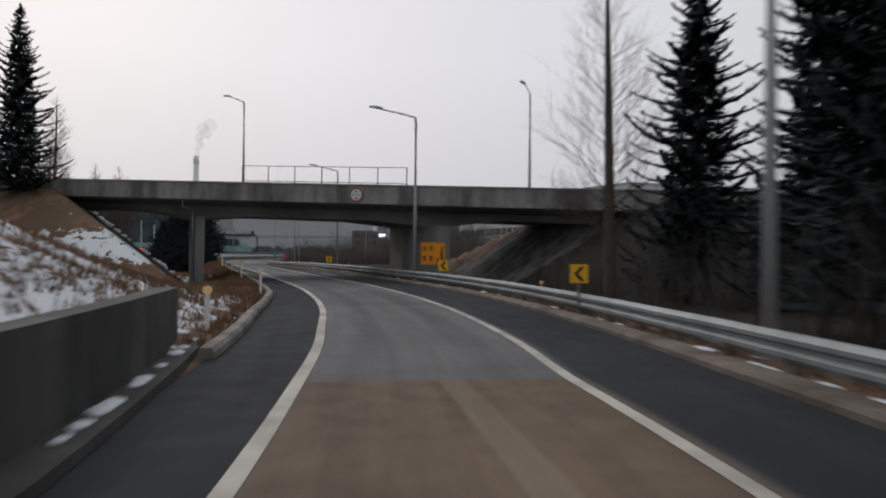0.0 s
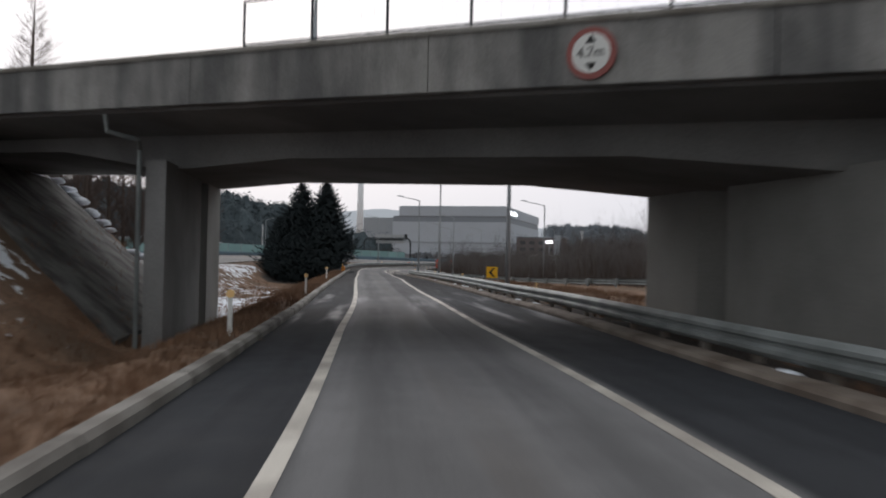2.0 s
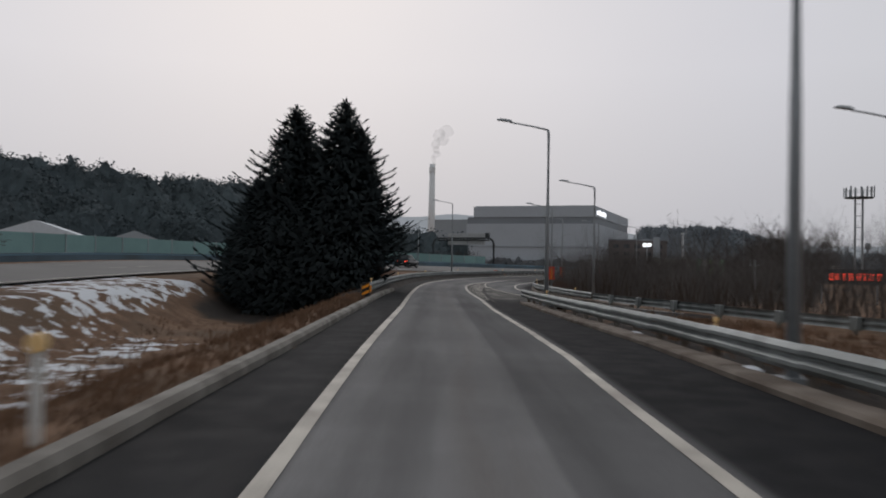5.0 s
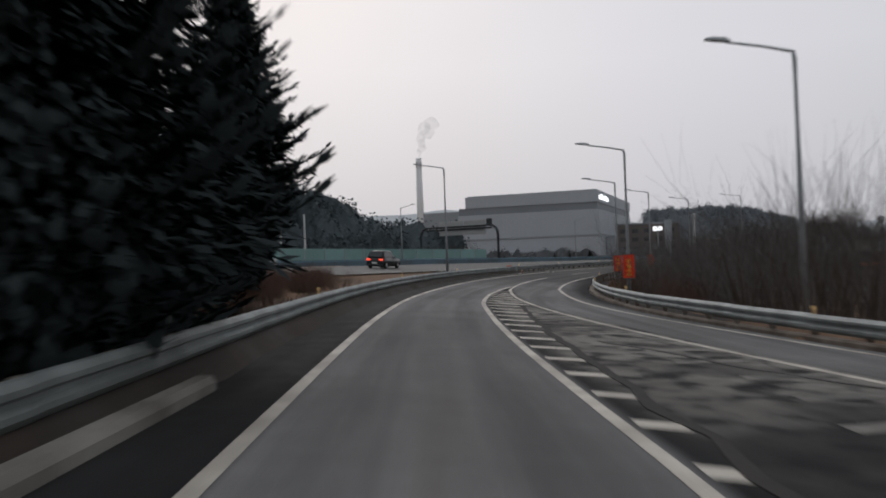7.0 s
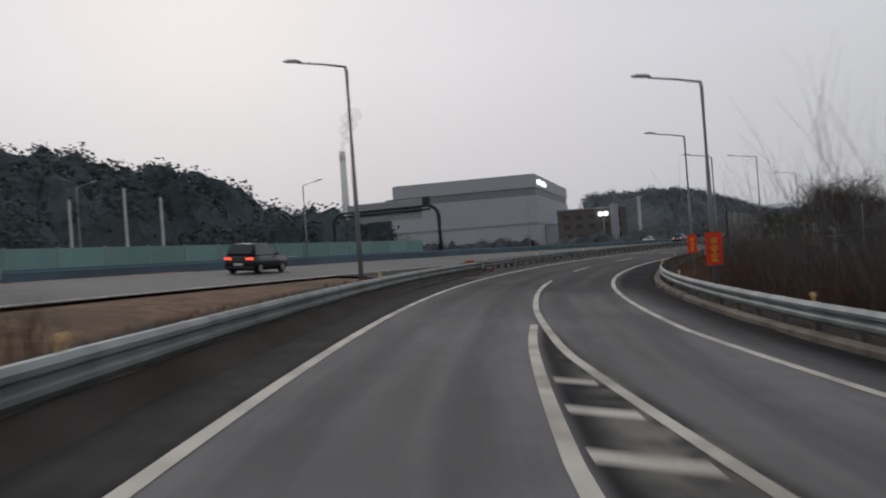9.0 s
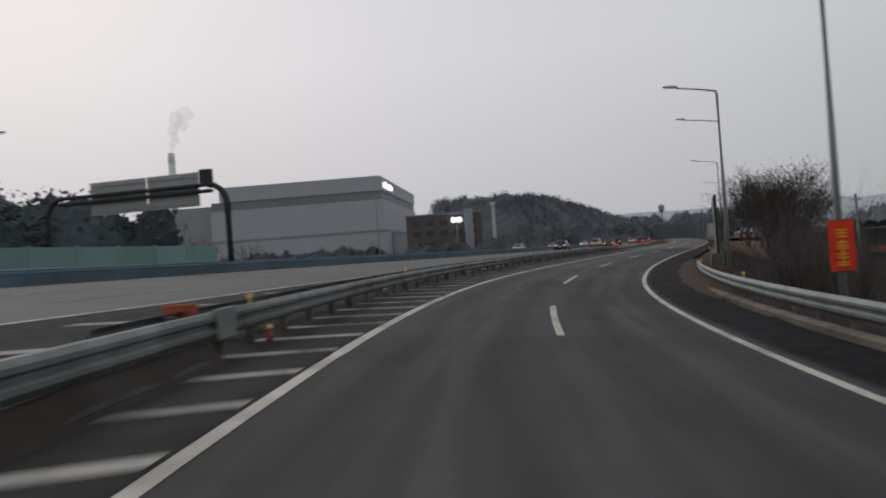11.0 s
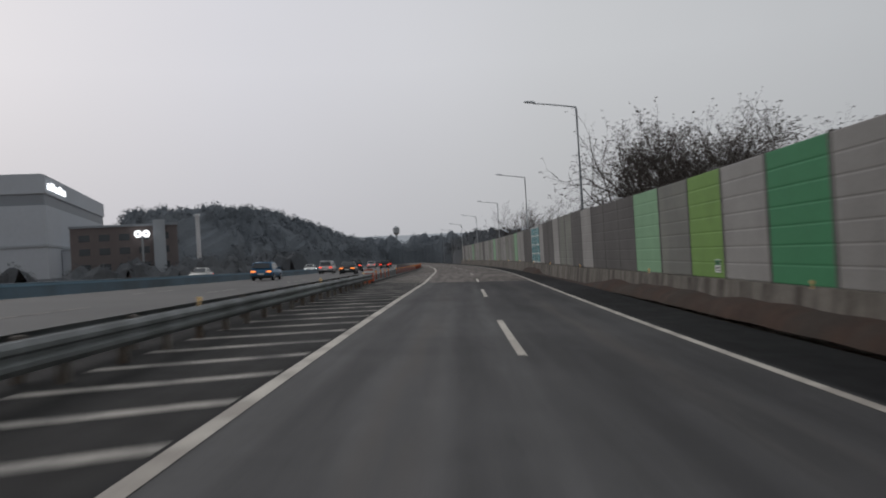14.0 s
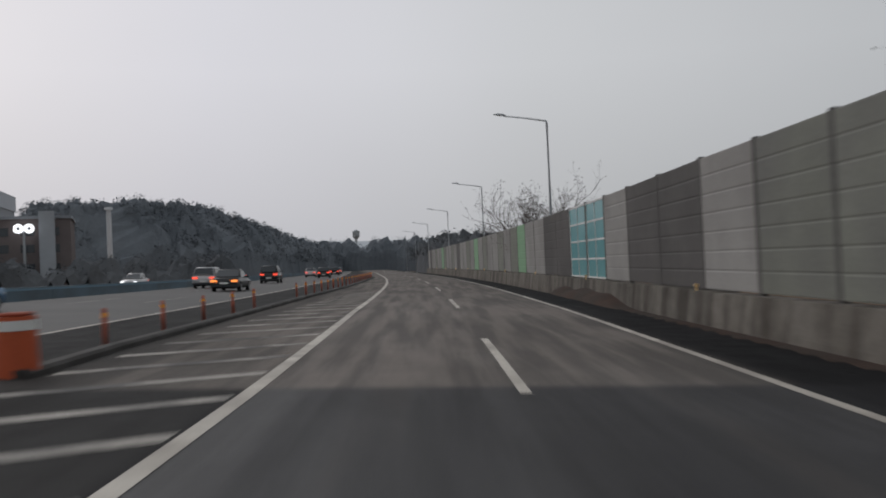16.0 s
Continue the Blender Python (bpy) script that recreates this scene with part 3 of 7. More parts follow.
right_edge = line([(-50, 3.95), (6.7, 4.3), (12, 4.4), (16, 4.5), (22, 4.72), (27, 4.9), (36, 4.92), (42, 4.74), (48, 4.55), (61, 4.45), (67, 4.2), (90, 4.35), (107, 4.6), (117, 4.3), (126, 4.4), (130, 7.5), (133, 9.3), (143, 7.95), (156, 6.4), (164, 6.05), (175, 5.8), (200, 5.8), (240, 6.1), (300, 6.4), (960, 6.5)], sr)
rows = [left_edge + (right_edge - left_edge) * k / 10 for k in range(11)]
road = tagged(part("road", ribbon(sr, rows, 0.0), ASPHALT), "worn grey asphalt ramp and merging lanes, with darker shoulders", "road", kind="structure")
lane_uv(road, sr, rows)
# the merging branch
sb = np.arange(122, 136.1, 1.0)
mid = line([(122, 10.1), (128, 8.9), (136, 7.4)], sb)
half = line([(122, 0.4), (125, 1.6), (129, 2.3), (132, 2.9)], sb)
rows = [mid - half, mid, mid + np.minimum(half, 1.6)]
branch = tagged(part("branch_road", ribbon(sb, rows, -0.012), ASPHALT), "grey asphalt merging branch road", "road", kind="structure")
lane_uv(branch, sb, rows)
# main carriageways
sh = np.concatenate([np.arange(-60, 345, 3.0), np.arange(345, 960, 8.0)])
near = line(NEAR_EDGE, sh)
HWY = mat("pale_worn_carriageway", (0.108, 0.106, 0.103), 0.8, var=0.18, scale=0.25, fine=30, tint=(0.095, 0.094, 0.092), bump=0.1)
highway = tagged(part("highway", ribbon(sh, [near + 0.0, near - 3.7, near - 7.4, near - 11.0], -0.006), HWY), "pale worn asphalt carriageway of the main highway", "road", kind="structure")
tagged(part("opposite_carriageway", ribbon(sh, [near - 14.0, near - 19.0, near - 24.5], -0.02), HWY), "pale worn opposite carriageway behind the median barrier", "road", kind="structure")


def stripe(name, s0, s1, dfun, width, parent, material=PAINT, z=0.006):
    s = np.arange(s0, s1 + 0.01, min(1.5, (s1 - s0) / 2))
    d = dfun(s)
    part(name, ribbon(s, [d - width / 2, d + width / 2], z), material, parent)


for a in range(-30, 960, 30):
    stripe("edge_line", a, min(a + 30, 955), lambda s: line(LEFT_LINE, s), 0.17 if a < 200 else 0.2, road)
for a, b in ((-30, 30), (30, 80), (80, 130), (130, 178)):
    stripe("edge_line", a, b, lambda s: line(RIGHT_LINE, s), 0.16, road)
stripe("gore_line", 129, 199, lambda s: line(GORE_LINE, s), 0.16, road)
for a in [126] + list(range(150, 950, 30)):
    stripe("edge_line", a, 150 if a == 126 else a + 30, lambda s: line(OUTER_LINE, s), 0.17, road)
for a in np.arange(193.2, 700, 19.8):
    stripe("lane_dash", a, a + 8.4, lambda s: line([(200, 1.22), (237, 1.06), (280, 1.02), (316, 1.1), (1000, 1.1)], s), 0.15, road)
# hatching of the nose between the two roads
for a in np.arange(131.0, 176, 1.95):
    w = float(line(GORE_LINE, a) - line(RIGHT_LINE, a))
    reach = min(w - 0.3, 2.12 - float(line(RIGHT_LINE, a)) if a < 158 else 2.6)
    if reach > 0.3:
        d0 = float(line(RIGHT_LINE, a)) + 0.15
        q = np.array([at(a + k, d0 + e, 0.006) for k, e in ((0, 0), (-0.5 * reach, reach), (-0.5 * reach + 0.42, reach), (0.42, 0))])
        part("hatch_stripe", (q, [(0, 1, 2, 3)]), PAINT, road)
        far_ = (w - 0.15 - reach) * random.uniform(0.35, 0.7)
        if far_ > 0.4:
            d1 = float(line(GORE_LINE, a)) - 0.12 - far_
            q = np.array([at(a - 0.5 * reach + k, d1 + e, 0.006) for k, e in ((0, 0), (0.35 * far_, far_), (0.35 * far_ + 0.42, far_), (0.42, 0))])
            part("hatch_stripe", (q, [(0, 1, 2, 3)]), PAINT_FAINT, road)
v_s = np.arange(128, 158, 0.75)
wob = np.array([0.18 * noise.noise(Vector((a * 0.6, 3, 0))) for a in v_s])
d_ = 2.32 + wob
c_s = np.arange(135.8, 142.5, 0.5)
c_d = line([(135.8, 5.6), (137.2, 4.95), (138.1, 4.5), (140, 4.05), (142.5, 3.0)], c_s) + np.array([0.12 * noise.noise(Vector((a * 1.3, 8, 0))) for a in c_s])
part("broken_joint", ribbon(c_s, [c_d - 0.05, c_d + 0.06], 0.012, 0.03), KERB_DARK, road)
part("broken_joint", ribbon(v_s, [d_ - 0.10 + wob * 0.3, d_ + 0.06], 0.012, 0.03), mat("dark_crack_debris", (0.03, 0.027, 0.025), 0.95, var=0.4), road, "dark broken pavement joint with grit")
# hatching between the line and the left rail
for a in np.arange(203.5, 352, 2.3):
    d0 = float(line(LEFT_LINE, a)) - 0.15
    w = float(line([(203, 1.5), (215, 1.7), (280, 2.8), (316, 3.0), (352, 1.4)], a))
    q = np.array([at(a + k, d0 - e, 0.006) for k, e in ((0, 0), (0.42, 0), (0.42 - 0.75 * w, w), (-0.75 * w, w))])
    part("hatch_stripe", (q, [(0, 1, 2, 3)]), PAINT_WORN, road)
# hatching on the highway side of the rail
for a in np.arange(206, 300, 5.5):
    d0, w = float(line(LEFT_RAIL, a)) - 1.0, float(-line(LEFT_RAIL, a) * -1 + 8.2 - 0.6)
    q = np.array([at(a + k, d0 - e, 0.006) for k, e in ((0, 0), (0.6, 0), (0.6 - 0.9 * w, w), (-0.9 * w, w))])
    part("hatch_stripe", (q, [(0, 1, 2, 3)]), PAINT_WORN, road)
for a in range(-30, 940, 30):
    stripe("edge_line", a, a + 30, lambda s: line(NEAR_EDGE, s) - 0.35, 0.16, highway, PAINT, 0.004)
    stripe("edge_line", a, a + 30, lambda s: line(NEAR_EDGE, s) - 10.6, 0.16, highway, PAINT_WORN, 0.004)
for a in np.arange(0, 700, 20.0):
    for k in (3.8, 7.2):
        stripe("lane_dash", a, a + 8.0, lambda s: line(NEAR_EDGE, s) - k, 0.14, highway, PAINT_WORN, 0.004)

# ---- the bridge's own coordinates: u along it, n across it ----
BU, BN = Vector((0.943, -0.333, 0)).normalized(), Vector((0.333, 0.943, 0)).normalized()


def bridge_top(u):
    return 5.9 - 0.036 * (u + 28.4)


def bp(u, n, z):
    return BU * u + BN * n + Vector((0, 0, z))


# ---- ground: one sheet to the horizon ----
def smoothstep(a, b, x):
    t = np.clip((x - a) / (b - a), 0, 1)
    return t * t * (3 - 2 * t)


def lumps(x, y, k, seed):
    r = np.random.RandomState(seed)
    out = 0
    for i in range(5):
        a, b, p = r.uniform(-1, 1), r.uniform(-1, 1), r.uniform(0, 6.28)
        out = out + np.sin((a * x + b * y) * k * (1 + 0.6 * i) + p) / (1 + 0.5 * i)
    return out / 2.2


def ground_z(x, y):
    s, d = sd(x, y)
    z = plane_z(s, d)
    near_edge = line(NEAR_EDGE, s)
    rough = lumps(x, y, 1.1, 3) * 0.10 + lumps(x, y, 3.1, 5) * 0.05
    # left of the ramp
    kerb = np.where(s < 127, -line(LEFT_KERB, s) + 0.35, line([(127, 3.4), (150, 3.6), (203, 4.2), (210, 30)], s))
    e = -d - kerb
    cut = np.clip(0.10 + 0.48 * np.maximum(e - 0.5, 0), 0, 4.4) * (1 - smoothstep(19, 37, s))
    low = 0.10 - (1.15 + 0.6 * smoothstep(100, 118, s)) * smoothstep(0.5, 4.0, e) * smoothstep(44, 54, s) * (1 - 0.65 * smoothstep(138, 156, s))
    left = np.where(s > 44, low, np.maximum(cut, 0.10 * smoothstep(30, 44, s))) + rough * smoothstep(0.6, 2.5, e)
    left = np.where(d < near_edge + 2.5, -0.12 + 0 * left, left * smoothstep(2.5, 6.0, d - near_edge) - 0.12 * (1 - smoothstep(2.5, 6.0, d - near_edge)))
    left = np.where((d < near_edge - 11) & (d > near_edge - 14), 0.03, left)
    left = np.where(d < near_edge - 25, -0.05 + rough, left)
    # right of the ramp and of the merging lanes
    rail = np.where(s < 128, line(RIGHT_KERB, s) + 0.4, line([(128, 10.3), (133, 9.5), (143, 8.2), (156, 6.7), (164, 6.35), (175, 6.15), (200, 6.1), (250, 6.5), (960, 7.0)], s))
    g = d - rail
    right = 0.08 - np.where((s > 60) & (s < 128), 0.3 * smoothstep(1.5, 9.0, g), 0.55 * smoothstep(0.8, 4.5, g)) + rough * smoothstep(0.6, 2.5, g)
    bm_ = np.abs(d - line([(117, 11.2), (128, 8.9), (136, 7.4), (150, 7)], s))
    right = np.where((s > 121) & (s < 140) & (bm_ < 6.0), right * smoothstep(3.6, 6.0, bm_) - 0.15 * (1 - smoothstep(3.6, 6.0, bm_)), right)
    right = right - 1.2 * smoothstep(1.5, 7.0, g) * smoothstep(150, 170, s)
    right = right - 2.4 * smoothstep(3.5, 12.0, g) * smoothstep(205, 222, s) * (1 - smoothstep(272, 292, s))
    right = np.where((s > 256) & (g < 6), np.minimum(right, -0.3), right)
    inside = (d > -kerb) & (d < rail)
    z = z + np.where(inside, -0.15, np.where(d < 0, left, right))
    # the embankments that carry the bridge's road
    u, n = x * BU.x + y * BU.y, x * BN.x + y * BN.y
    top = bridge_top(u) - 0.35
    sides = top - np.maximum(np.abs(n - 51.0) - 5.4, 0) / np.where(n > 51, 0.95, 1.6)
    w = u + 0.76 * (n - 51.0)
    ends = np.maximum(-0.6 + (-36.6 - 3.0 * smoothstep(56.5, 59, n) - w) * 0.62, -0.3 + (w + 15.4) * 0.62)
    bank = np.minimum(sides, ends) + rough * 0.6
    z = np.maximum(z, np.where((u > -130) & (u < 90), bank, -9))
    return z


def axis(lo, a, b, hi, step):
    mid_ = np.arange(a, b + 0.01, step)
    out, x, w = [], b, step
    while x < hi:
        w *= 1.35
        x += w
        out.append(x)
    inn, x, w = [], a, step
    while x > lo:
        w *= 1.35
        x -= w
        inn.append(x)
    return np.array(inn[::-1] + mid_.tolist() + out)


gx, gy = axis(-3500, -75, 42, 3500, 0.9), axis(-600, -25, 330, 4200, 0.9)
GX, GY = np.meshgrid(gx, gy)
gz_ = ground_z(GX.ravel(), GY.ravel())
cols = len(gx)
quads = (np.arange((len(gy) - 1) * cols).reshape(-1, cols)[:, :-1].ravel())
ground = tagged(part("ground", (np.stack([GX.ravel(), GY.ravel(), gz_], -1), np.stack([quads, quads + 1, quads + cols + 1, quads + cols], -1)), EARTH, smooth=True), "winter ground of dry brown grass with patches of old snow", "ground", kind="structure")
gs, gd = sd(GX.ravel(), GY.ravel())
snow = 0.30 + 0.0 * gs
snow = np.where((gd < -2.6) & (gs < 44), 0.30 + 0.285 * smoothstep(2.75, 3.7, -gd) * (1 - 0.6 * smoothstep(28, 35, gs)), snow)
snow = np.where((gd < -6.0) & (gs > 52) & (gs < 135), 0.33 + 0.255 * smoothstep(5.4, 6.6, -gd) * smoothstep(60, 68, gs) * (1 - smoothstep(90, 98, gs)) + 0.13 * smoothstep(9, 12, -gd) * smoothstep(88, 100, gs), snow)
snow = np.where(gd < line(NEAR_EDGE, gs) - 26, 0.36, snow)
bn = GX.ravel() * BN.x + GY.ravel() * BN.y
snow = np.where((bn > 33) & (bn < 46) & (gd < -6), 0.34 + 0.24 * smoothstep(0.5, 1.2, gz_) * (1 - smoothstep(2.2, 3.4, gz_)), snow)
snow = snow - 0.2 * smoothstep(45.4, 46.4, bn) * (1 - smoothstep(56.5, 57.5, bn)) * (gd > -14)
snow = snow - 0.14 * smoothstep(24, 34, np.abs(gd))
snow = np.where((gd < -6.0) & (gs > 97) & (gs < 135), np.maximum(snow, 0.33 + 0.15 * smoothstep(5.7, 7.0, -gd) * (1 - smoothstep(112, 115, gs)) + 0.20 * smoothstep(11.8, 12.8, -gd) * smoothstep(118, 121, gs)), snow)
snow = snow - 0.2 * smoothstep(119.5, 121.5, gs) * smoothstep(-12.9, -12.2, gd) * (gd < -4) * (gs < 136)
snow = snow + 0.17 * smoothstep(114, 116, gs) * (1 - smoothstep(120.5, 121.8, gs)) * smoothstep(-11.4, -10.6, gd) * (1 - smoothstep(-9.4, -8.8, gd))
lay = ground.data.attributes.new("snow", "FLOAT", "POINT")
lay.data.foreach_set("value", snow)
# needle litter, wet dark soil to the bridge bank, painted shade below the firs
gu, gn = GX.ravel() * BU.x + GY.ravel() * BU.y, GX.ravel() * BN.x + GY.ravel() * BN.y
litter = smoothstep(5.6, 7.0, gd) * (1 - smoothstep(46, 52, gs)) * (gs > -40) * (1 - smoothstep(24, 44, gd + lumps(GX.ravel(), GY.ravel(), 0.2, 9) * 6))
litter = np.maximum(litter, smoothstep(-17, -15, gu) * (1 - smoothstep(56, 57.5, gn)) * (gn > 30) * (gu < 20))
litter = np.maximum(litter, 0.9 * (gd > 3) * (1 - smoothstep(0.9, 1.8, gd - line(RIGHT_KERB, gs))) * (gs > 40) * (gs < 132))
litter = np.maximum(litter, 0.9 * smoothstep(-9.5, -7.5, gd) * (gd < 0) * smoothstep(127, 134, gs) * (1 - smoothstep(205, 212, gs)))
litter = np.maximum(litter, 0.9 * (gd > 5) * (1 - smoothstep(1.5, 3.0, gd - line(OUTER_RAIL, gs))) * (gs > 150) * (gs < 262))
# shade under the pair of firs, put into the ground colour
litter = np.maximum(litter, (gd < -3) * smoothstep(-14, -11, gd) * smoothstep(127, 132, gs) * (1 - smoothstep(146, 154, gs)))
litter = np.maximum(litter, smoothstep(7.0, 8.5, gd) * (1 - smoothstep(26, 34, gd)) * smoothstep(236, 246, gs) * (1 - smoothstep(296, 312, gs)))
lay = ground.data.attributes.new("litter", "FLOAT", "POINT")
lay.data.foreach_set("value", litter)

# ---- kerbs and the retaining wall ----
def kerb_run(parent, table, s0, s1, side, step=2.0, top=0.17, width=0.2, material=None):
    """Kerb stones laid end to end; side -1: the road lies to the right of them."""
    for k, a in enumerate(np.arange(s0, s1 - 0.1, step)):
        s = np.array([a + 0.008, min(a + step, s1) - 0.008])
        j = random.uniform(-0.012, 0.012)
        d = line(table, s) + j
        prof = [(0.0, -0.15), (0.0, top * 0.62), (side * 0.05, top + j * 0.5), (side * width, top + j * 0.5), (side * width, -0.15)]
        v = np.concatenate([[at(si, di + o, z) for o, z in prof] for si, di in zip(s, d)])
        f = [(i, i + 1, i + 6, i + 5) for i in range(4)] + [(4, 0, 5, 9), (0, 4, 3, 2, 1), (5, 6, 7, 8, 9)]
        if side < 0:
            f = [q[::-1] for q in f]
        part("kerb_stone", (v, f), material or KERB, parent)


left_kerb = tagged(new("left_kerb"), "weathered pale concrete kerb beside the ramp", "kerb", kind="structure")
kerb_run(left_kerb, LEFT_KERB, 13, 135, -1, width=0.22, top=0.17)
right_kerb = tagged(new("right_kerb"), "weathered pale concrete kerb under the guardrail", "kerb", kind="structure")
kerb_run(right_kerb, RIGHT_KERB, -20, 128, 1, width=0.42, top=0.12, material=KERB_BROWN)
rail_kerb = tagged(new("rail_kerb"), "dirty concrete kerb below the left guardrail", "kerb", kind="structure")
kerb_run(rail_kerb, [(135, -2.85), (150, -3.2), (203, -3.5), (209, -3.6)], 189, 209, -1, step=4.0, top=0.10, material=KERB_DARK)
outer_kerb = tagged(new("outer_kerb"), "dirty concrete kerb below the outer guardrail", "kerb", kind="structure")
kerb_run(outer_kerb, [(133, 9.4), (143, 8.05), (156, 6.45), (164, 6.1), (175, 5.9), (200, 5.95), (240, 6.25), (300, 6.5)], 133, 252, 1, step=4.0, top=0.12, width=0.25, material=KERB_BROWN)

WALL_FACE = [(-40, -2.62), (5, -2.72), (9.4, -3.05), (14.4, -3.4)]
sw = np.arange(-30, 14.41, 1.48)
dw = line(WALL_FACE, sw)
v, f = ribbon(sw, [dw - 0.32, dw], 1.02, 1.4)
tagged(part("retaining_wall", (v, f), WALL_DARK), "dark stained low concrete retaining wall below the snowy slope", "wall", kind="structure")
v, f = ribbon(sw, [dw + 0.003, dw + 0.38], 0.10, 0.4)
tagged(part("wall_footing", (v, f), KERB_DARK), "dirty concrete footing strip with leaf litter", "kerb", kind="structure")


def blob(r, flat, seed, n=2):
    bm = bmesh.new()
    bmesh.ops.create_icosphere(bm, subdivisions=n, radius=r)
    for v_ in bm.verts:
        k = 1 + 0.28 * noise.noise(v_.co * (1.6 / r) + Vector((seed * 3.1, 0, 0)))
        v_.co = Vector((v_.co.x * k, v_.co.y * k, v_.co.z * flat * k))
    return bm


for k in range(16):
    a = random.uniform(4, 15)
    h = part("snow_lump", blob(random.uniform(0.05, 0.13), 0.35, k), SNOW, smooth=True)
    tagged(h, "small heap of old snow along the wall footing", "snow", "lumps of snow")
    h.matrix_world = Matrix.Translation(at(a, float(line(WALL_FACE, a)) + 0.16, 0.11)) @ Matrix.Rotation(radians(heading(a)), 4, "Z") @ Matrix.Diagonal((1, 2.4, 1, 1))
for k in range(26):
    a = random.choice([random.uniform(5, 40), random.uniform(44, 110)])
    h = part("snow_lump", blob(random.uniform(0.07, 0.13), 0.4, k + 30), SNOW, smooth=True)
    tagged(h, "thin heap of old snow under the guardrail", "snow", "lumps of snow")
    h.matrix_world = Matrix.Translation(at(a, float(line(RIGHT_KERB, a)) + 0.45, 0.10)) @ Matrix.Rotation(radians(heading(a)), 4, "Z") @ Matrix.Diagonal((1, 3.0, 1, 1))

# ---- the road bridge ----
bridge = thing("road_bridge", Matrix(), "grey weathered concrete overbridge with haunched girder and wall piers", "bridge")


def loft(rings):
    """A closed skin through rings of points."""
    n = len(rings[0])
    v = [p for r in rings for p in r]
    f = [(i * n + j, i * n + (j + 1) % n, (i + 1) * n + (j + 1) % n, (i + 1) * n + j) for i in range(len(rings) - 1) for j in range(n)]
    f += [tuple(range(n))[::-1], tuple((len(rings) - 1) * n + j for j in range(n))]
    return v, f


U0, U1 = -72.0, 46.0
part("deck", loft([[bp(u, n, bridge_top(u) + z) for n, z in ((46.0, -1.13), (56.4, -1.13), (56.4, -0.86), (46.0, -0.86))] for u in (U0, -20, U1)]), CONC, bridge)
for a in np.arange(U0, U1 - 1, 6.0):
    for face, inner in ((45.7, 45.98), (56.7, 56.42)):
        part("parapet_panel", loft([[bp(u, n, bridge_top(u) + z) for n, z in ((face, -1.13), (inner, -1.13), (inner, -0.10), (face, -0.10))] for u in (a + 0.012, a + 5.988)]), CONC_WALL, bridge)
        lip = -0.05 if face < 50 else 0.05
        part("coping", loft([[bp(u, n, bridge_top(u) + z) for n, z in ((face + lip, -0.10), (inner, -0.10), (inner, 0.0), (face + lip, 0.0))] for u in (a + 0.006, a + 5.994)]), CONC_PALE, bridge)


def soffit(w):
    """Depth of the girder's underside below the parapet top; deepest at the piers."""
    e = min(abs(w + 35.1), abs(w + 19.4), abs(w + 35.8), abs(w + 18.6))
    if -35.8 < w < -35.1 or -19.4 < w < -18.6:
        e = 0
    inside = -35.1 < w < -19.4
    return 2.30 - (0.28 if inside else 0.5) * min(e / 3.6, 1.0)


ws = [-80, -60, -46, -39.6, -37.5, -35.8, -35.1, -33.2, -31.4, -27, -23, -21.2, -19.4, -18.6, -16.8, -15, -6, 10, 40, 60]
for a, b in zip(ws, ws[1:]):
    rings = []
    for w in (a, b):
        pts = []
        for n, side in ((48.2, 0), (55.4, 0), (55.4, 1), (48.2, 1)):
            u = w - 0.76 * (n - 51)
            pts.append(bp(u, n, bridge_top(u) - (1.12 if side else soffit(w))))
        rings.append(pts)
    part("girder_segment", loft(rings), CONC_SHADE, bridge)
for n0, n1 in ((46.0, 48.2), (55.4, 56.4)):
    nn = (n0, n1) if n0 < 50 else (n1, n0)
    part("cantilever", loft([[bp(u, nn[0], bridge_top(u) - 1.132), bp(u, nn[1], bridge_top(u) - 1.132), bp(u, nn[1], bridge_top(u) - 1.42), bp(u, nn[0], bridge_top(u) - 1.2)] for u in (U0, -20, U1)]), CONC_SHADE, bridge)
# the near left pier gets the concrete with shade in its colour
for w0, w1, n0, n1 in ((-35.8, -35.1, 46.95, 51.6), (-35.8, -35.1, 52.8, 55.35), (-19.4, -18.6, 46.95, 51.6), (-19.4, -18.6, 52.8, 55.35)):
    rings = []
    for z in (-1.6, 9):
        pts = []
        for n, w in ((n0, w0), (n0, w1), (n1, w1), (n1, w0)):
            u = w - 0.76 * (n - 51)
            pts.append(bp(u, n, z if z < 0 else bridge_top(u) - 2.2))
        rings.append(pts)
    part("pier", loft(rings), CONC_SHADE if n0 < 50 and w0 < -30 else CONC_PIER, bridge, "concrete wall pier darkened for shade" if n0 < 50 and w0 < -30 else "plain concrete wall pier")
for u in (-50.0, -3.0):
    part("abutment", loft([[bp(u + k, n, z) for n, z in ((46.3, -1), (56.2, -1), (56.2, bridge_top(u) - 0.95), (46.3, bridge_top(u) - 0.95))] for k in (-0.6, 0.6)]), CONC, bridge)
bm = bmesh.new()
tube(bm, [bp(-33.0, 45.95, 4.85), bp(-33.0, 46.0, 4.45), bp(-32.6, 46.6, 4.30), bp(-32.85, 46.86, 4.1), bp(-32.85, 46.86, -0.8)], [0.06] * 5, 8)
part("drain_pipe", bm, STEEL, bridge, "galvanised drain pipe")
fence = thing("bridge_fence", Matrix(), "thin steel railing fence standing on the bridge parapet", "fence")
for k in range(7):
    u = -28.6 + k * 1.8
    part("fence_post", tube(bmesh.new(), [bp(u, 45.84, bridge_top(u)), bp(u, 45.84, bridge_top(u) + 1.0)], [0.03, 0.03], 6), DARK, fence)
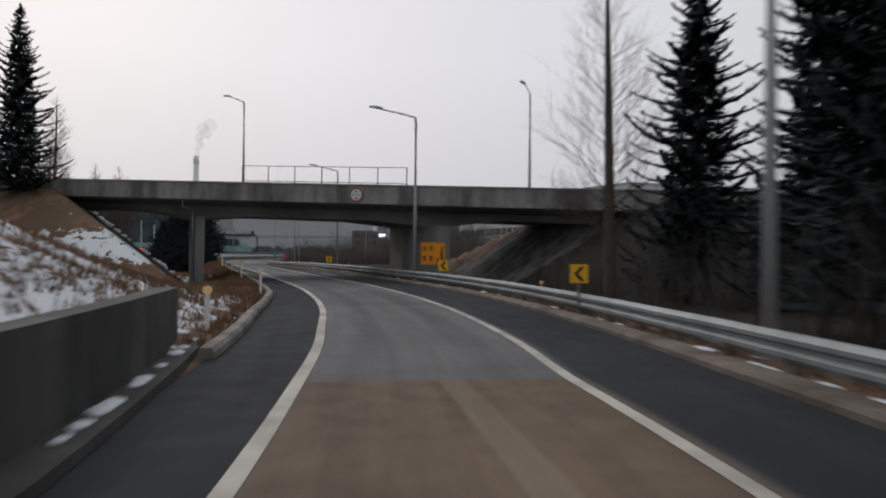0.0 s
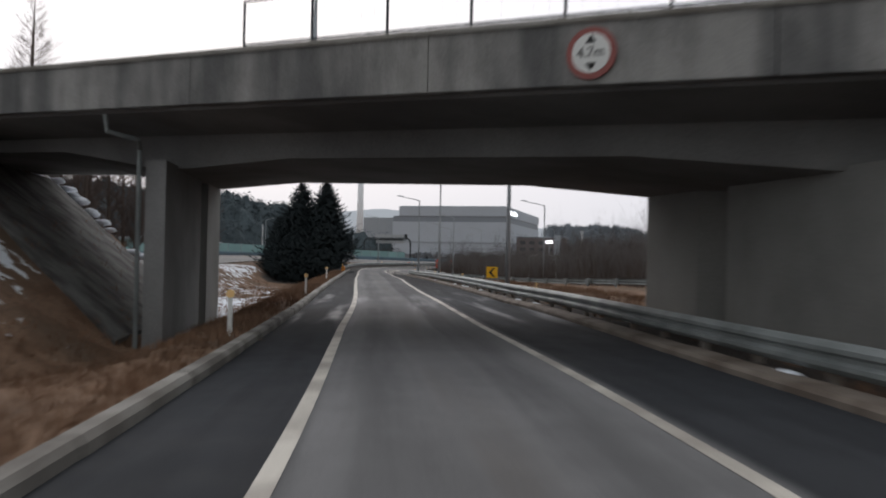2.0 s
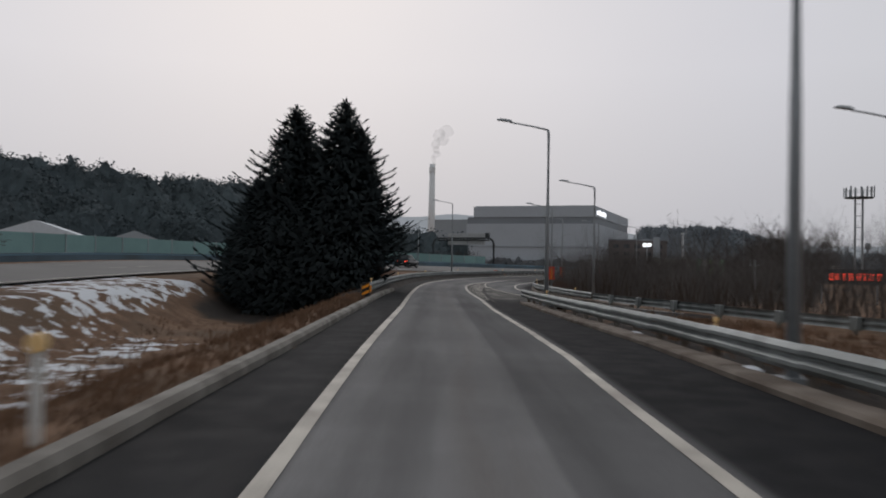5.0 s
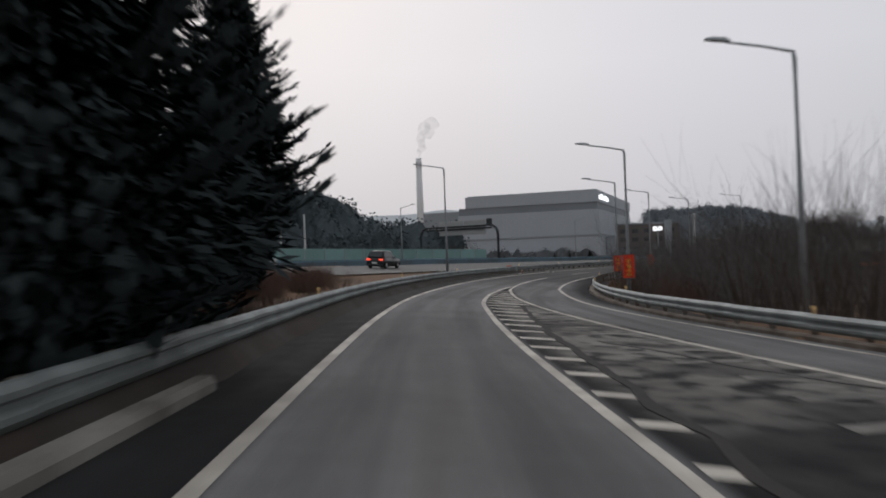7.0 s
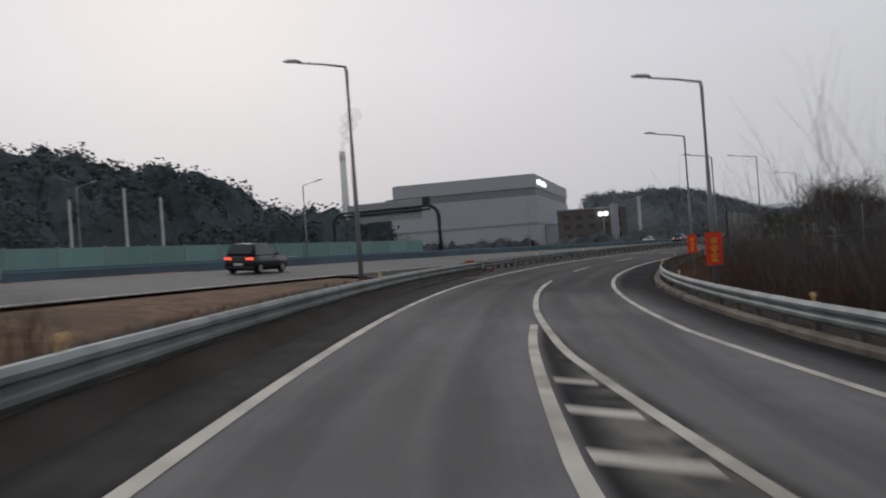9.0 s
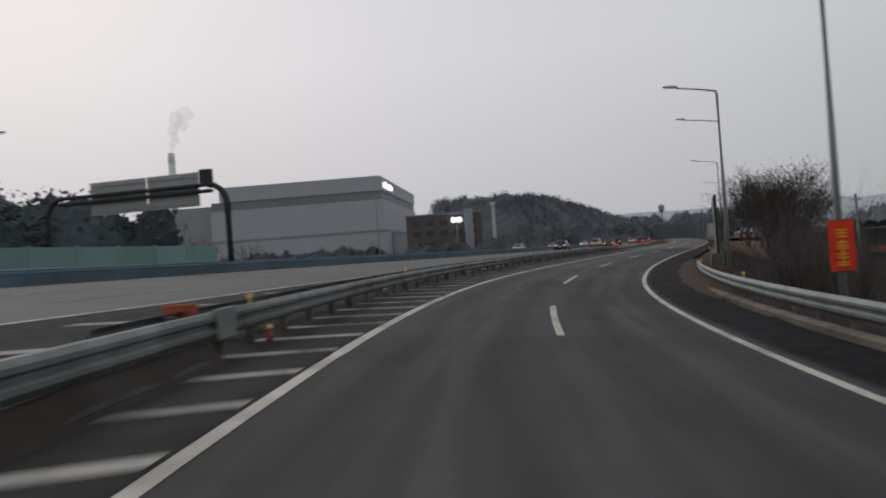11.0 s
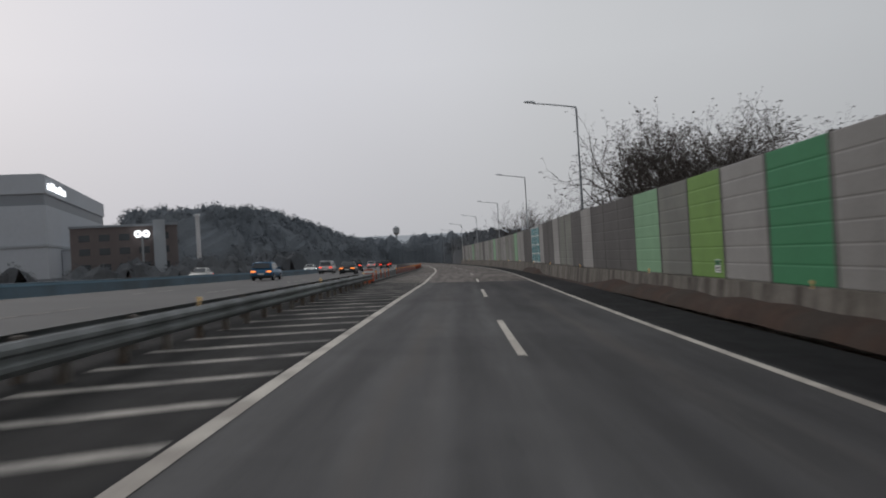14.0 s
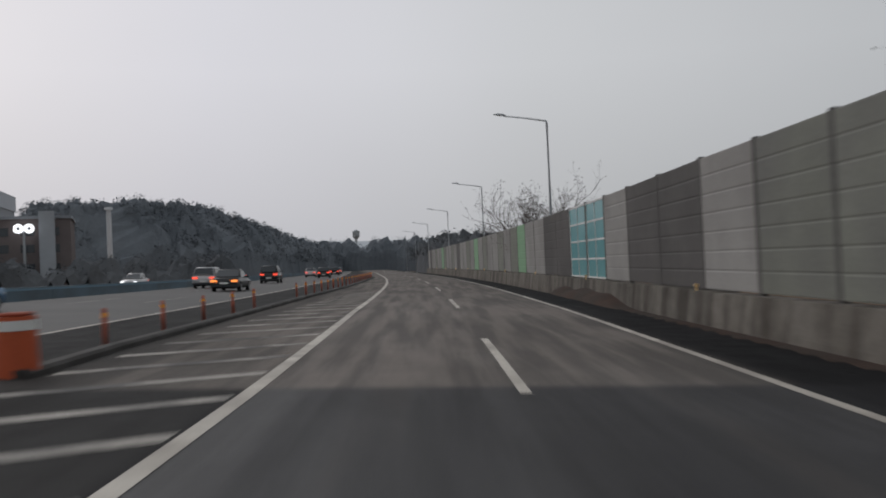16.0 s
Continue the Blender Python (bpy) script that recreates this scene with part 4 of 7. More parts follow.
for z in (0.09, 1.0):
    part("fence_rail", tube(bmesh.new(), [bp(u, 45.84, bridge_top(u) + z) for u in (-28.6, -17.8)], [0.022, 0.022], 6), DARK, fence)
MESH = mat("wire_mesh_strand", (0.30, 0.31, 0.33), 0.6, 0.3, var=0.1)
bm = bmesh.new()
for k in range(37):
    u = -28.6 + k * 0.3
    tube(bm, [bp(u, 45.84, bridge_top(u) + 0.09), bp(u, 45.84, bridge_top(u) + 1.0)], [0.0022, 0.0022], 3, False)
part("fence_wire", bm, MESH, fence)

# slope paving under both side spans
def slope_sheet(w0, w1, n0, n1, lift=0.10):
    us, ns = np.linspace(w0, w1, 9), np.linspace(n0, n1, 7)
    v_ = []
    for u in us:
        for n in ns:
            p = bp(u - 0.76 * (n - 51), n, 0)
            v_.append((p.x, p.y, float(ground_z(np.array([p.x]), np.array([p.y]))[0]) + lift))
    m_ = len(ns)
    f_ = [(i * m_ + j, i * m_ + j + 1, (i + 1) * m_ + j + 1, (i + 1) * m_ + j) for i in range(8) for j in range(m_ - 1)]
    v2 = [(x, y, z - 0.3) for x, y, z in v_]
    k = len(v_)
    rim = [j for j in range(m_)] + [i * m_ + m_ - 1 for i in range(1, 9)] + [8 * m_ + j for j in range(m_ - 2, -1, -1)] + [i * m_ for i in range(7, 0, -1)]
    f_ += [(rim[i], rim[(i + 1) % len(rim)], rim[(i + 1) % len(rim)] + k, rim[i] + k) for i in range(len(rim))]
    return v_ + v2, f_


tagged(part("slope_paving", slope_sheet(-36.5, -45.0, 46.4, 56.0), CONC_DARK), "concrete slope paving under the bridge span, darkened for shade", "slope", kind="structure")
tagged(part("slope_paving", slope_sheet(-15.3, -7.0, 46.4, 56.0), CONC_DARK), "concrete slope paving under the bridge span, darkened for shade", "slope", kind="structure")
for k in range(30):
    u = random.uniform(-49, -41.5)
    p = bp(u, 56.3 + random.uniform(-0.2, 0.3), 0)
    h = part("snow_lump", blob(random.uniform(0.24, 0.42), 0.4, k + 70), SNOW, smooth=True)
    tagged(h, "heap of old snow along the slope paving edge", "snow", "lumps of snow")
    h.location = (p.x, p.y, float(ground_z(np.array([p.x]), np.array([p.y]))[0]) + 0.12)

# height limit sign
sign = thing("height_limit_sign", Matrix.Translation(bp(-20.86, 45.64, 5.0)) @ Matrix.Rotation(math.atan2(BU.y, BU.x), 4, "Z"), "round red and white height limit sign on the bridge parapet", "road sign")


def disc(r, y0, y1, seg=28):
    bm = bmesh.new()
    bmesh.ops.create_cone(bm, cap_ends=True, segments=seg, radius1=r, radius2=r, depth=y1 - y0)
    bmesh.ops.rotate(bm, cent=(0, 0, 0), matrix=Matrix.Rotation(radians(90), 3, "X"), verts=bm.verts)
    bmesh.ops.translate(bm, vec=(0, (y0 + y1) / 2, 0), verts=bm.verts)
    return bm


part("rim", disc(0.43, -0.01, 0.03), REDP, sign, "faded red rim")
part("face", disc(0.33, -0.02, -0.006), WHITE, sign)
part("arrow", ([(-0.1, -0.026, 0.16), (0.1, -0.026, 0.16), (0, -0.026, 0.30), (-0.1, -0.024, -0.16), (0.1, -0.024, -0.16), (0, -0.024, -0.30)], [(0, 1, 2), (5, 4, 3)]), BLACK, sign)
words = bpy.data.curves.new("lettering", "FONT")
words.body, words.size, words.align_x, words.align_y, words.extrude = "4.7m", 0.24, "CENTER", "CENTER", 0.002
words.materials.append(BLACK)
lettering = new("lettering", words)
lettering.parent, lettering.matrix_basis = sign, pose(0, -0.03, 0, 90, 0, 0)


# ---- street lamps ----
def lamp(base, height, arm, aim, label="grey steel street lamp with a single arm and flat head", rise=0.35, group="street lamps"):
    """A lamp at base; aim: degrees of the arm in the plan, from +x."""
    t = thing("street_lamp", Matrix.Translation(base) @ Matrix.Rotation(radians(aim), 4, "Z"), label, "street lamp", group)
    part("pole", tube(bmesh.new(), [(0, 0, -0.3), (0, 0, height * 0.5), (0, 0, height - 0.25), (0.04, 0, height - 0.05)], [0.11, 0.085, 0.065, 0.06], 10), POLE, t, smooth=True)
    part("arm", tube(bmesh.new(), [(0.0, 0, height - 0.06), (arm * 0.35, 0, height + rise * 0.35), (arm * 0.8, 0, height + rise * 0.85)], [0.045, 0.04, 0.035], 8), POLE, t, smooth=True)
    a = arm * 0.75
    z = height + rise * 0.85
    head = part("head", loft([[(x, y, z + zz + (x - a) * 0.12) for y, zz in ((-w, 0), (w, 0), (w * 0.6, h), (-w * 0.6, h))] for x, w, h in ((a, 0.06, 0.07), (a + 0.15, 0.13, 0.11), (a + 0.5, 0.15, 0.10), (a + 0.72, 0.09, 0.05))]), POLE, t)
    part("lens", loft([[(x, y, z - 0.012 + zz + (x - a) * 0.12) for y, zz in ((-w, 0), (w, 0), (w * 0.9, 0.01), (-w * 0.9, 0.01))] for x, w in ((a + 0.18, 0.10), (a + 0.62, 0.09))]), LENS, head)
    part("base_plate", boxes((-0.2, 0.2, -0.2, 0.2, -0.05, 0.04)), POLE, t)
    return t


for s_, d_, h_ in ((11.6, 5.25, 8.9), (43.6, 5.15, 8.5), (72.4, 5.25, 8.4), (100.8, 5.0, 7.75), (129.2, 4.75, 8.2)):
    lamp(at(s_, d_, 0.05), h_, 2.3, heading(s_) + 180)
for s_, d_, h_ in ((149.5, 10.0, 7.9), (170.7, 7.8, 7.8), (192.8, 7.7, 7.9), (219.3, 8.1, 8.8), (242.0, 8.3, 9.1)):
    lamp(at(s_, d_, -0.25), h_ + 0.2, 2.4, heading(s_) + 180, "grey steel street lamp behind the outer guardrail")
for s_, d_, h_ in ((268.2, 8.9, 10.85), (311.7, 7.72, 10.9), (353.0, 8.0, 10.35), (394.0, 8.3, 10.1), (436, 8.3, 10.1), (478, 8.3, 10.1), (520, 8.3, 10.1), (562, 8.3, 10.1)):
    lamp(at(s_, d_, -0.2), h_, 3.3, heading(s_) + 180, "tall grey steel street lamp behind the noise barrier", rise=0.4)
for s_, d_, h_ in ((192.5, -5.66, 8.75), (175.9, -15.5, 9.0)):
    lamp(at(s_, d_, 0.0), h_, 2.4, heading(s_) + 180, "grey steel street lamp on the grass between the roads")
lamp((-9.5, 122, -0.6), 7.9, 2.3, heading(120) + 180, "grey steel street lamp beside the branch road")
lamp((-82.2, 230.1, 0.8), 9.6, 2.2, heading(226) + 5, "grey steel street lamp behind the teal wall")
for s_, d_ in ((240, -33.5), (300, -34)):
    lamp(at(s_, d_, 0.0), 8.5, 2.2, heading(s_) + 5, "grey steel street lamp beside the opposite carriageway")
ba = math.degrees(math.atan2(BU.y, BU.x))
lamp(bp(-35.2, 56.55, bridge_top(-35.6) - 0.9), 7.75, 1.5, ba + 180, "dark steel street lamp on the bridge", rise=0.5)
lamp(bp(-13.1, 56.55, bridge_top(-13.1) - 0.9), 8.05, 1.2, ba - 100, "dark steel street lamp on the bridge", rise=0.5)


# ---- guardrails ----
def beam_mesh():
    zs = [0.27, 0.285, 0.345, 0.40, 0.44, 0.485, 0.525, 0.58, 0.64, 0.655]
    xs = [0.0, 0.03, 0.08, 0.08, 0.02, 0.02, 0.08, 0.08, 0.03, 0.0]
    ring = [(x, z) for x, z in zip(xs, zs)] + [(x - 0.012, z) for x, z in zip(xs[::-1], zs[::-1])]
    v_, f_ = loft([[(x, y, z) for x, z in ring] for y in (0.0, 4.03)])
    me = bpy.data.meshes.new("beam")
    me.from_pydata(v_, [], f_)
    me.materials.append(STEEL)
    return me


BEAM = beam_mesh()
_bm = boxes((-0.16, -0.04, -0.06, 0.06, -0.4, 0.63), (-0.04, 0.0, -0.05, 0.05, 0.36, 0.62))
POST = bpy.data.meshes.new("post")
_bm.to_mesh(POST)
_bm.free()
POST.materials.append(STEEL_DARK)
_bm = disc(0.05, -0.012, 0.012, 14)
REFLECTOR = bpy.data.meshes.new("reflector")
box(_bm, -0.02, 0.02, -0.008, 0.008, -0.14, -0.04)
_bm.to_mesh(REFLECTOR)
_bm.free()
REFLECTOR.materials.append(AMBER)


def piece(name, mesh, parent, m):
    ob = new(name, mesh)
    ob.parent, ob.matrix_basis = parent, m
    return ob


def frame_at(p, q, side, up=0.0):
    """Axes at p with y towards q; x points to the traffic."""
    y = Vector(q) - Vector(p)
    n = y.length
    y.normalize()
    x = y.cross(Vector((0, 0, 1))).normalized() * side
    z = Vector((0, 0, 1))
    m = Matrix((x, y, z)).transposed().to_4x4()
    return Matrix.Translation(Vector(p) + Vector((0, 0, up))) @ m, n


def guardrail(table, s0, s1, side, label, both=False, lift=0.0, every=5, step=4.0, posts=2, beam=None, post=None, drop=((0, 0), (1, 0))):
    """side: +1 where the traffic passes on the rail's right as s grows, -1 on its left."""
    g = thing("guardrail", Matrix(), label, "guardrail", "guardrails")
    stops = np.arange(s0, s1 + 0.01, step)
    for i, (a, b) in enumerate(zip(stops, stops[1:])):
        p, q = (Vector(at(k, float(line(table, k)))) + Vector((0, 0, float(line(drop, k)))) for k in (a, b))
        m, n = frame_at(p, q, side, lift)
        piece("beam", beam or BEAM, g, m @ Matrix.Diagonal((1, n / 4.0, 1, 1)))
        if both:
            piece("beam", beam or BEAM, g, m @ Matrix.Translation((-0.72, n, 0)) @ Matrix.Rotation(math.pi, 4, "Z") @ Matrix.Diagonal((1, n / 4.0, 1, 1)))
        if both:
            piece("post", POST, g, m @ Matrix.Translation((-0.56, n * 0.5, 0)))
        for k in range(posts):
            piece("post", post or POST, g, m @ Matrix.Translation((0, n * (k + 0.02) / posts, 0)))
        if i % every == 1:
            piece("reflector", REFLECTOR, g, m @ Matrix.Translation((-0.06, 0.0, 0.77)))
    return g


RIGHT_RAIL = [(a, b + 0.55) for a, b in RIGHT_KERB]
guardrail(RIGHT_RAIL, -20, 132, -1, "galvanised W-beam guardrail behind the ramp's outer kerb", lift=-0.06)
# beam copy in the steel with painted shade, for the double rail
BEAM_SHADE = BEAM.copy()
BEAM_SHADE.materials[0] = STEEL_SHADE
guardrail(LEFT_RAIL, 123.5, 207.5, 1, "galvanised W-beam guardrail beside the ramp, dirt below it")
guardrail(LEFT_RAIL, 207.5, 313.5, 1, "double-sided galvanised guardrail toned down for shade, on posts between ramp and highway", both=True, every=4, beam=BEAM_SHADE)
_bm = boxes((-0.2, -0.012, -0.2, 0.2, 0.25, 0.68), (-0.16, -0.04, -0.06, 0.06, -0.7, 0.3), bevel=0.01)
BLOCK_POST = bpy.data.meshes.new("post")
_bm.to_mesh(BLOCK_POST)
_bm.free()
BLOCK_POST.materials.append(STEEL)
guardrail(OUTER_RAIL, 60, 140, 1, "galvanised guardrail with square spacer blocks behind the dry grass", every=99, posts=1, post=BLOCK_POST, drop=OUTER_DROP)
guardrail(OUTER_RAIL, 140, 244, -1, "galvanised W-beam guardrail on the outside of the merging lanes", every=4, drop=OUTER_DROP)


# ---- signs ----
def chevron_sign(s, d, z, size, pole=True):
    t = thing("chevron_sign", Matrix.Translation(at(s, d)) @ Matrix.Rotation(radians(heading(s) + 4), 4, "Z"), "yellow square chevron board with a black arrow behind the guardrail", "road sign", "chevron boards")
    h = size / 2
    part("board", boxes((-h, h, -0.012, 0.012, z - h, z + h), bevel=0.004), YELLOW, t)
    a = h * 0.62
    part("arrow", ([(x, -0.016, z + y) for x, y in ((-a, 0), (a * 0.25, a * 1.25), (a * 0.95, a * 1.25), (-a * 0.25, 0), (a * 0.95, -a * 1.25), (a * 0.25, -a * 1.25))], [(0, 3, 2, 1), (0, 5, 4, 3)]), BLACK, t)
    part("post", tube(bmesh.new(), [(0, 0.04, -0.4), (0, 0.04, z + h * 0.8)], [0.03, 0.03], 8), STEEL, t)
    return t


chevron_sign(19.9, 4.98, 1.06, 0.45)
chevron_sign(38.3, 5.4, 0.95, 0.47)
chevron_sign(73.8, 4.8, 0.95, 0.5)

board = thing("merge_sign", Matrix.Translation(at(44.0, 6.2, 0.17)) @ Matrix.Rotation(radians(heading(43.6) - 6), 4, "Z") @ Matrix.Diagonal((0.87, 1, 0.87, 1)), "orange rectangular merge warning board with dark lettering bars", "road sign")
part("panel", boxes((-0.74, 0.74, -0.015, 0.015, 0.82, 2.16), bevel=0.01), ORANGE, board)
part("border", boxes((-0.70, 0.70, -0.019, -0.0155, 2.09, 2.105), (-0.70, 0.70, -0.019, -0.0155, 0.875, 0.89), (-0.70, -0.685, -0.019, -0.0155, 0.89, 2.09), (0.685, 0.70, -0.019, -0.0155, 0.89, 2.09)), BLACK, board)
for cx, cz in ((-0.50, 1.78), (-0.12, 1.80), (-0.50, 1.20), (-0.12, 1.18)):
    bars = [(cx - 0.10, cx + 0.10, -0.02, -0.0155, cz + k, cz + k + 0.035) for k in (-0.12, -0.04, 0.04, 0.11)] + [(cx - 0.02, cx + 0.02, -0.021, -0.0162, cz - 0.12, cz + 0.14)]
    part("lettering", boxes(*bars), BLACK, board)
part("merge_arrow", ([(x, -0.02, z) for x, z in ((0.50, 0.98), (0.60, 0.98), (0.60, 1.95), (0.50, 1.85), (0.24, 0.98), (0.34, 0.98), (0.34, 1.28), (0.50, 1.55), (0.50, 1.40), (0.24, 1.10))], [(0, 1, 2, 3), (4, 5, 6, 9), (9, 6, 8, 7)]), BLACK, board)
for x in (-0.45, 0.45):
    part("post", tube(bmesh.new(), [(x, 0.05, -0.9), (x, 0.05, 2.0)], [0.035, 0.035], 8), STEEL, board)


def delineator(s, d):
    t = thing("delineator_post", Matrix.Translation(at(s, d, 0.05)) @ Matrix.Rotation(radians(heading(s)), 4, "Z"), "white roadside delineator post with a round amber reflector", "delineator", "delineators")
    part("post", boxes((-0.045, 0.045, -0.02, 0.02, -0.3, 0.78), bevel=0.008), WHITE, t)
    head = part("reflector", disc(0.085, -0.03, 0.02, 18), AMBER, t)
    head.location = (0, 0, 0.84)


for s_, d_ in ((16.5, -3.24), (34.65, -2.78), (53.6, -3.36), (73, -3.3), (96, -3.2)):
    delineator(s_, d_)

end = thing("rail_end_marker", Matrix.Translation(at(123.2, -3.12)) @ Matrix.Rotation(radians(heading(123)), 4, "Z"), "black and amber striped marker on the end of the guardrail", "road sign")
part("board", boxes((-0.17, 0.15, -0.02, 0.02, 0.16, 0.72), bevel=0.01), BLACK, end)
for k in range(2):
    z = 0.19 + 0.25 * k
    part("amber_stripe", ([(-0.16, -0.026, z), (0.14, -0.026, z + 0.14), (0.14, -0.026, z + 0.25), (-0.16, -0.026, z + 0.11)], [(0, 1, 2, 3)]), ORANGE, end)
part("end_wing", boxes((0.15, 0.18, -0.02, 0.5, 0.34, 0.60), bevel=0.02), ORANGE, end, "orange reflective end wing")
part("post", boxes((-0.05, 0.05, 0.025, 0.10, -0.4, 0.7)), STEEL_DARK, end)

route = thing("roadside_marker", Matrix.Translation(at(137.5, -4.15)) @ Matrix.Rotation(radians(heading(137)), 4, "Z"), "small pale blue roadside marker plate on a post", "road sign")
part("plate", boxes((-0.16, 0.16, -0.012, 0.012, 0.85, 1.25), bevel=0.01), mat("pale_blue_plate", (0.28, 0.35, 0.45), 0.5), route)
part("post", tube(bmesh.new(), [(0, 0.03, -0.4), (0, 0.03, 1.2)], [0.03, 0.03], 8), STEEL, route)


def banner(s, d, z):
    t = thing("lamp_banner", Matrix.Translation(at(s, d, z)) @ Matrix.Rotation(radians(heading(s)), 4, "Z"), "red vertical banner with yellow lettering bars on a lamp pole", "banner", "banners")
    n = 7
    v_ = [(x, -0.13 + 0.012 * math.sin(i * 1.7 + x * 5), 1.2 * i / (n - 1) - 0.6) for i in range(n) for x in (-0.3, 0.0, 0.3)]
    f_ = [(i * 3 + j, i * 3 + j + 1, i * 3 + j + 4, i * 3 + j + 3) for i in range(n - 1) for j in range(2)]
    part("cloth", (v_, f_), RED_CLOTH, t)
    part("lettering", boxes(*[(-0.13 + o, 0.13 - o, -0.165, -0.150, zz, zz + 0.035) for zz in (-0.48, -0.42, -0.30, -0.22, -0.08, -0.02, 0.06, 0.2, 0.28, 0.36) for o in (0.0, 0.05)[:1]], *[(-0.02, 0.02, -0.166, -0.151, zz, zz + 0.2) for zz in (-0.5, -0.28, -0.06, 0.18)]), GOLD, t)
    part("bracket", boxes((-0.34, 0.34, -0.12, -0.08, 0.60, 0.63), (-0.34, 0.34, -0.12, -0.08, -0.64, -0.61)), STEEL_DARK, t)


for s_, d_ in ((170.7, 7.8), (192.8, 7.7), (219.3, 8.1)):
    banner(s_, d_, 1.6)

# sign gantry over the opposite carriageway, seen from the back
gantry = thing("sign_gantry", Matrix(), "dark steel pipe gantry with grey sign backs", "sign gantry")
g0, g1 = 247.0, 247.0
pn_, pf_ = at(g0, -21.4, 0), at(g1, -35.0, 0)
acr = (Vector(pf_) - Vector(pn_)).normalized()
up = Vector((0, 0, 1))
for p, sgn in ((Vector(pn_), 1), (Vector(pf_), -1)):
    arc = [p - up * 0.5, p + up * 4.3] + [p + up * (4.3 + 1.3 * math.sin(a)) + acr * sgn * (1.3 - 1.3 * math.cos(a)) for a in (0.4, 0.8, 1.2, 1.57)]
    part("leg", tube(bmesh.new(), arc, [0.24, 0.22, 0.2, 0.19, 0.18, 0.18], 12), DARK, gantry, smooth=True)
for z in (5.6, 5.2):
    part("beam", tube(bmesh.new(), [Vector(pn_) + up * z + acr * 1.0, Vector(pf_) + up * z - acr * 1.0], [0.13, 0.13], 10), DARK, gantry)
SIGNBACK = mat("grey_sign_back", (0.42, 0.425, 0.43), 0.6, 0.1, var=0.12, scale=0.8, bump=0.05)
gm = Matrix.Translation(Vector(pn_)) @ Matrix((acr, acr.cross(up) * -1, up)).transposed().to_4x4()
for a, b in ((2.1, 5.9), (6.0, 10.3)):
    pnl = part("sign_back", boxes((a, b, -0.30, -0.22, 4.3, 6.5), bevel=0.02), SIGNBACK, gantry)
    pnl.matrix_basis = gm
    part("stiffener", boxes(*[(a, b, -0.218, -0.16, z, z + 0.05) for z in (4.5, 5.1, 5.7, 6.2)]), SIGNBACK, pnl)
bx = part("signal_box", boxes((1.05, 1.85, -0.3, 0.1, 5.7, 6.6), bevel=0.03), DARK, gantry)
bx.matrix_basis = gm

# ---- noise barrier on the right ----
barrier = thing("noise_barrier", Matrix(), "noise barrier of grey, brown and green panels on concrete", "noise barrier")
BARRIER = [(250, 8.15), (290, 8.0), (298, 7.75), (308, 7.28), (324, 7.18), (334, 7.36), (345, 7.45), (430, 7.5), (1000, 7.6)]
ORDER = "LLLLLLL" + "GLYMSDDDLDMMLDDLTTDDLLSMLMLLMLSLMLLDLMLLMSLLMLLDL"
edges_ = [250.4, 253.8, 257.7, 261.6, 265.5, 269.3, 273.1, 276.9, 280.7, 284.4, 288.1, 292.1, 296.3, 299.5, 302.7, 305.8, 309.2, 313.3, 316.6, 320.1, 323.7, 327.9, 332.1, 336.1, 340.0, 344.2]
edges_ += [344.2 + 4 * k for k in range(1, len(ORDER) - len(edges_) + 2)]
_zs = []
for k in range(7):
    _zs += [(0.0 if j in (0, 3) else 0.009, 0.86 + k * 0.47 + t_) for j, t_ in enumerate((0.0, 0.03, 0.42, 0.45))]
for k, kind in enumerate(ORDER):
    a, b = edges_[k] + 0.09, edges_[k + 1] - 0.09
    p, q = at(a, float(line(BARRIER, a))), at(b, float(line(BARRIER, b)))
    m, n = frame_at(p, q, -1)
    m = m @ Matrix.Diagonal((1, 1, 1.0 + 0.022 * float(smoothstep(303, 312, a)), 1))
    if kind == "T":
        pan = part("panel", boxes((-0.02, 0.02, 0, n, 0.86, 4.12)), PANELS["T"], barrier, "turquoise clear panel in a pale frame")
        pan.matrix_basis = m
        bars = [(-0.05, 0.05, 0, n, z, z + 0.07) for z in (0.86, 1.65, 2.45, 3.25, 4.05)] + [(-0.045, 0.045, y - 0.03, y + 0.03, 0.86, 4.12) for y in (0.03, n / 2, n - 0.03)]
        part("panel_frame", boxes(*bars), WHITE, pan)
        continue
    ring = [(x + 0.05, z) for x, z in _zs] + [(-0.05, _zs[-1][1]), (-0.05, 0.86)]
    pan = part("panel", loft([[(x, y, z) for x, z in ring] for y in (0.0, n)]), PANELS[kind], barrier)
    pan.matrix_basis = m
for k, a in enumerate(edges_):
    p, q = at(a, float(line(BARRIER, a))), at(a + 1, float(line(BARRIER, a + 1)))
    m, n = frame_at(p, q, -1)
    ps = part("post", boxes((-0.09, 0.07, -0.085, 0.085, 0.6, 4.18 + 0.09 * float(smoothstep(303, 312, a)) if k else 4.25), bevel=0.01), PANELS["D"] if k else DARK, barrier)
    ps.matrix_basis = m
# concrete base
for a in np.arange(250.2, 470, 4.0):
    s2 = np.array([a + 0.012, a + 3.988])
    d2 = line(BARRIER, s2)
    j = random.uniform(-0.02, 0.02)
    prof = [(-0.47, -0.4), (-0.45, 0.12), (-0.36 + j * 0.4, 0.84 + j), (0.30, 0.84 + j), (0.30, -0.6)]
    v_ = np.concatenate([[at(si, di + o, z) for o, z in prof] for si, di in zip(s2, d2)])
    f_ = [(i, i + 1, i + 6, i + 5) for i in range(4)] + [(0, 4, 3, 2, 1), (5, 6, 7, 8, 9)]
    part("base_block", (v_, f_), BASE, barrier)
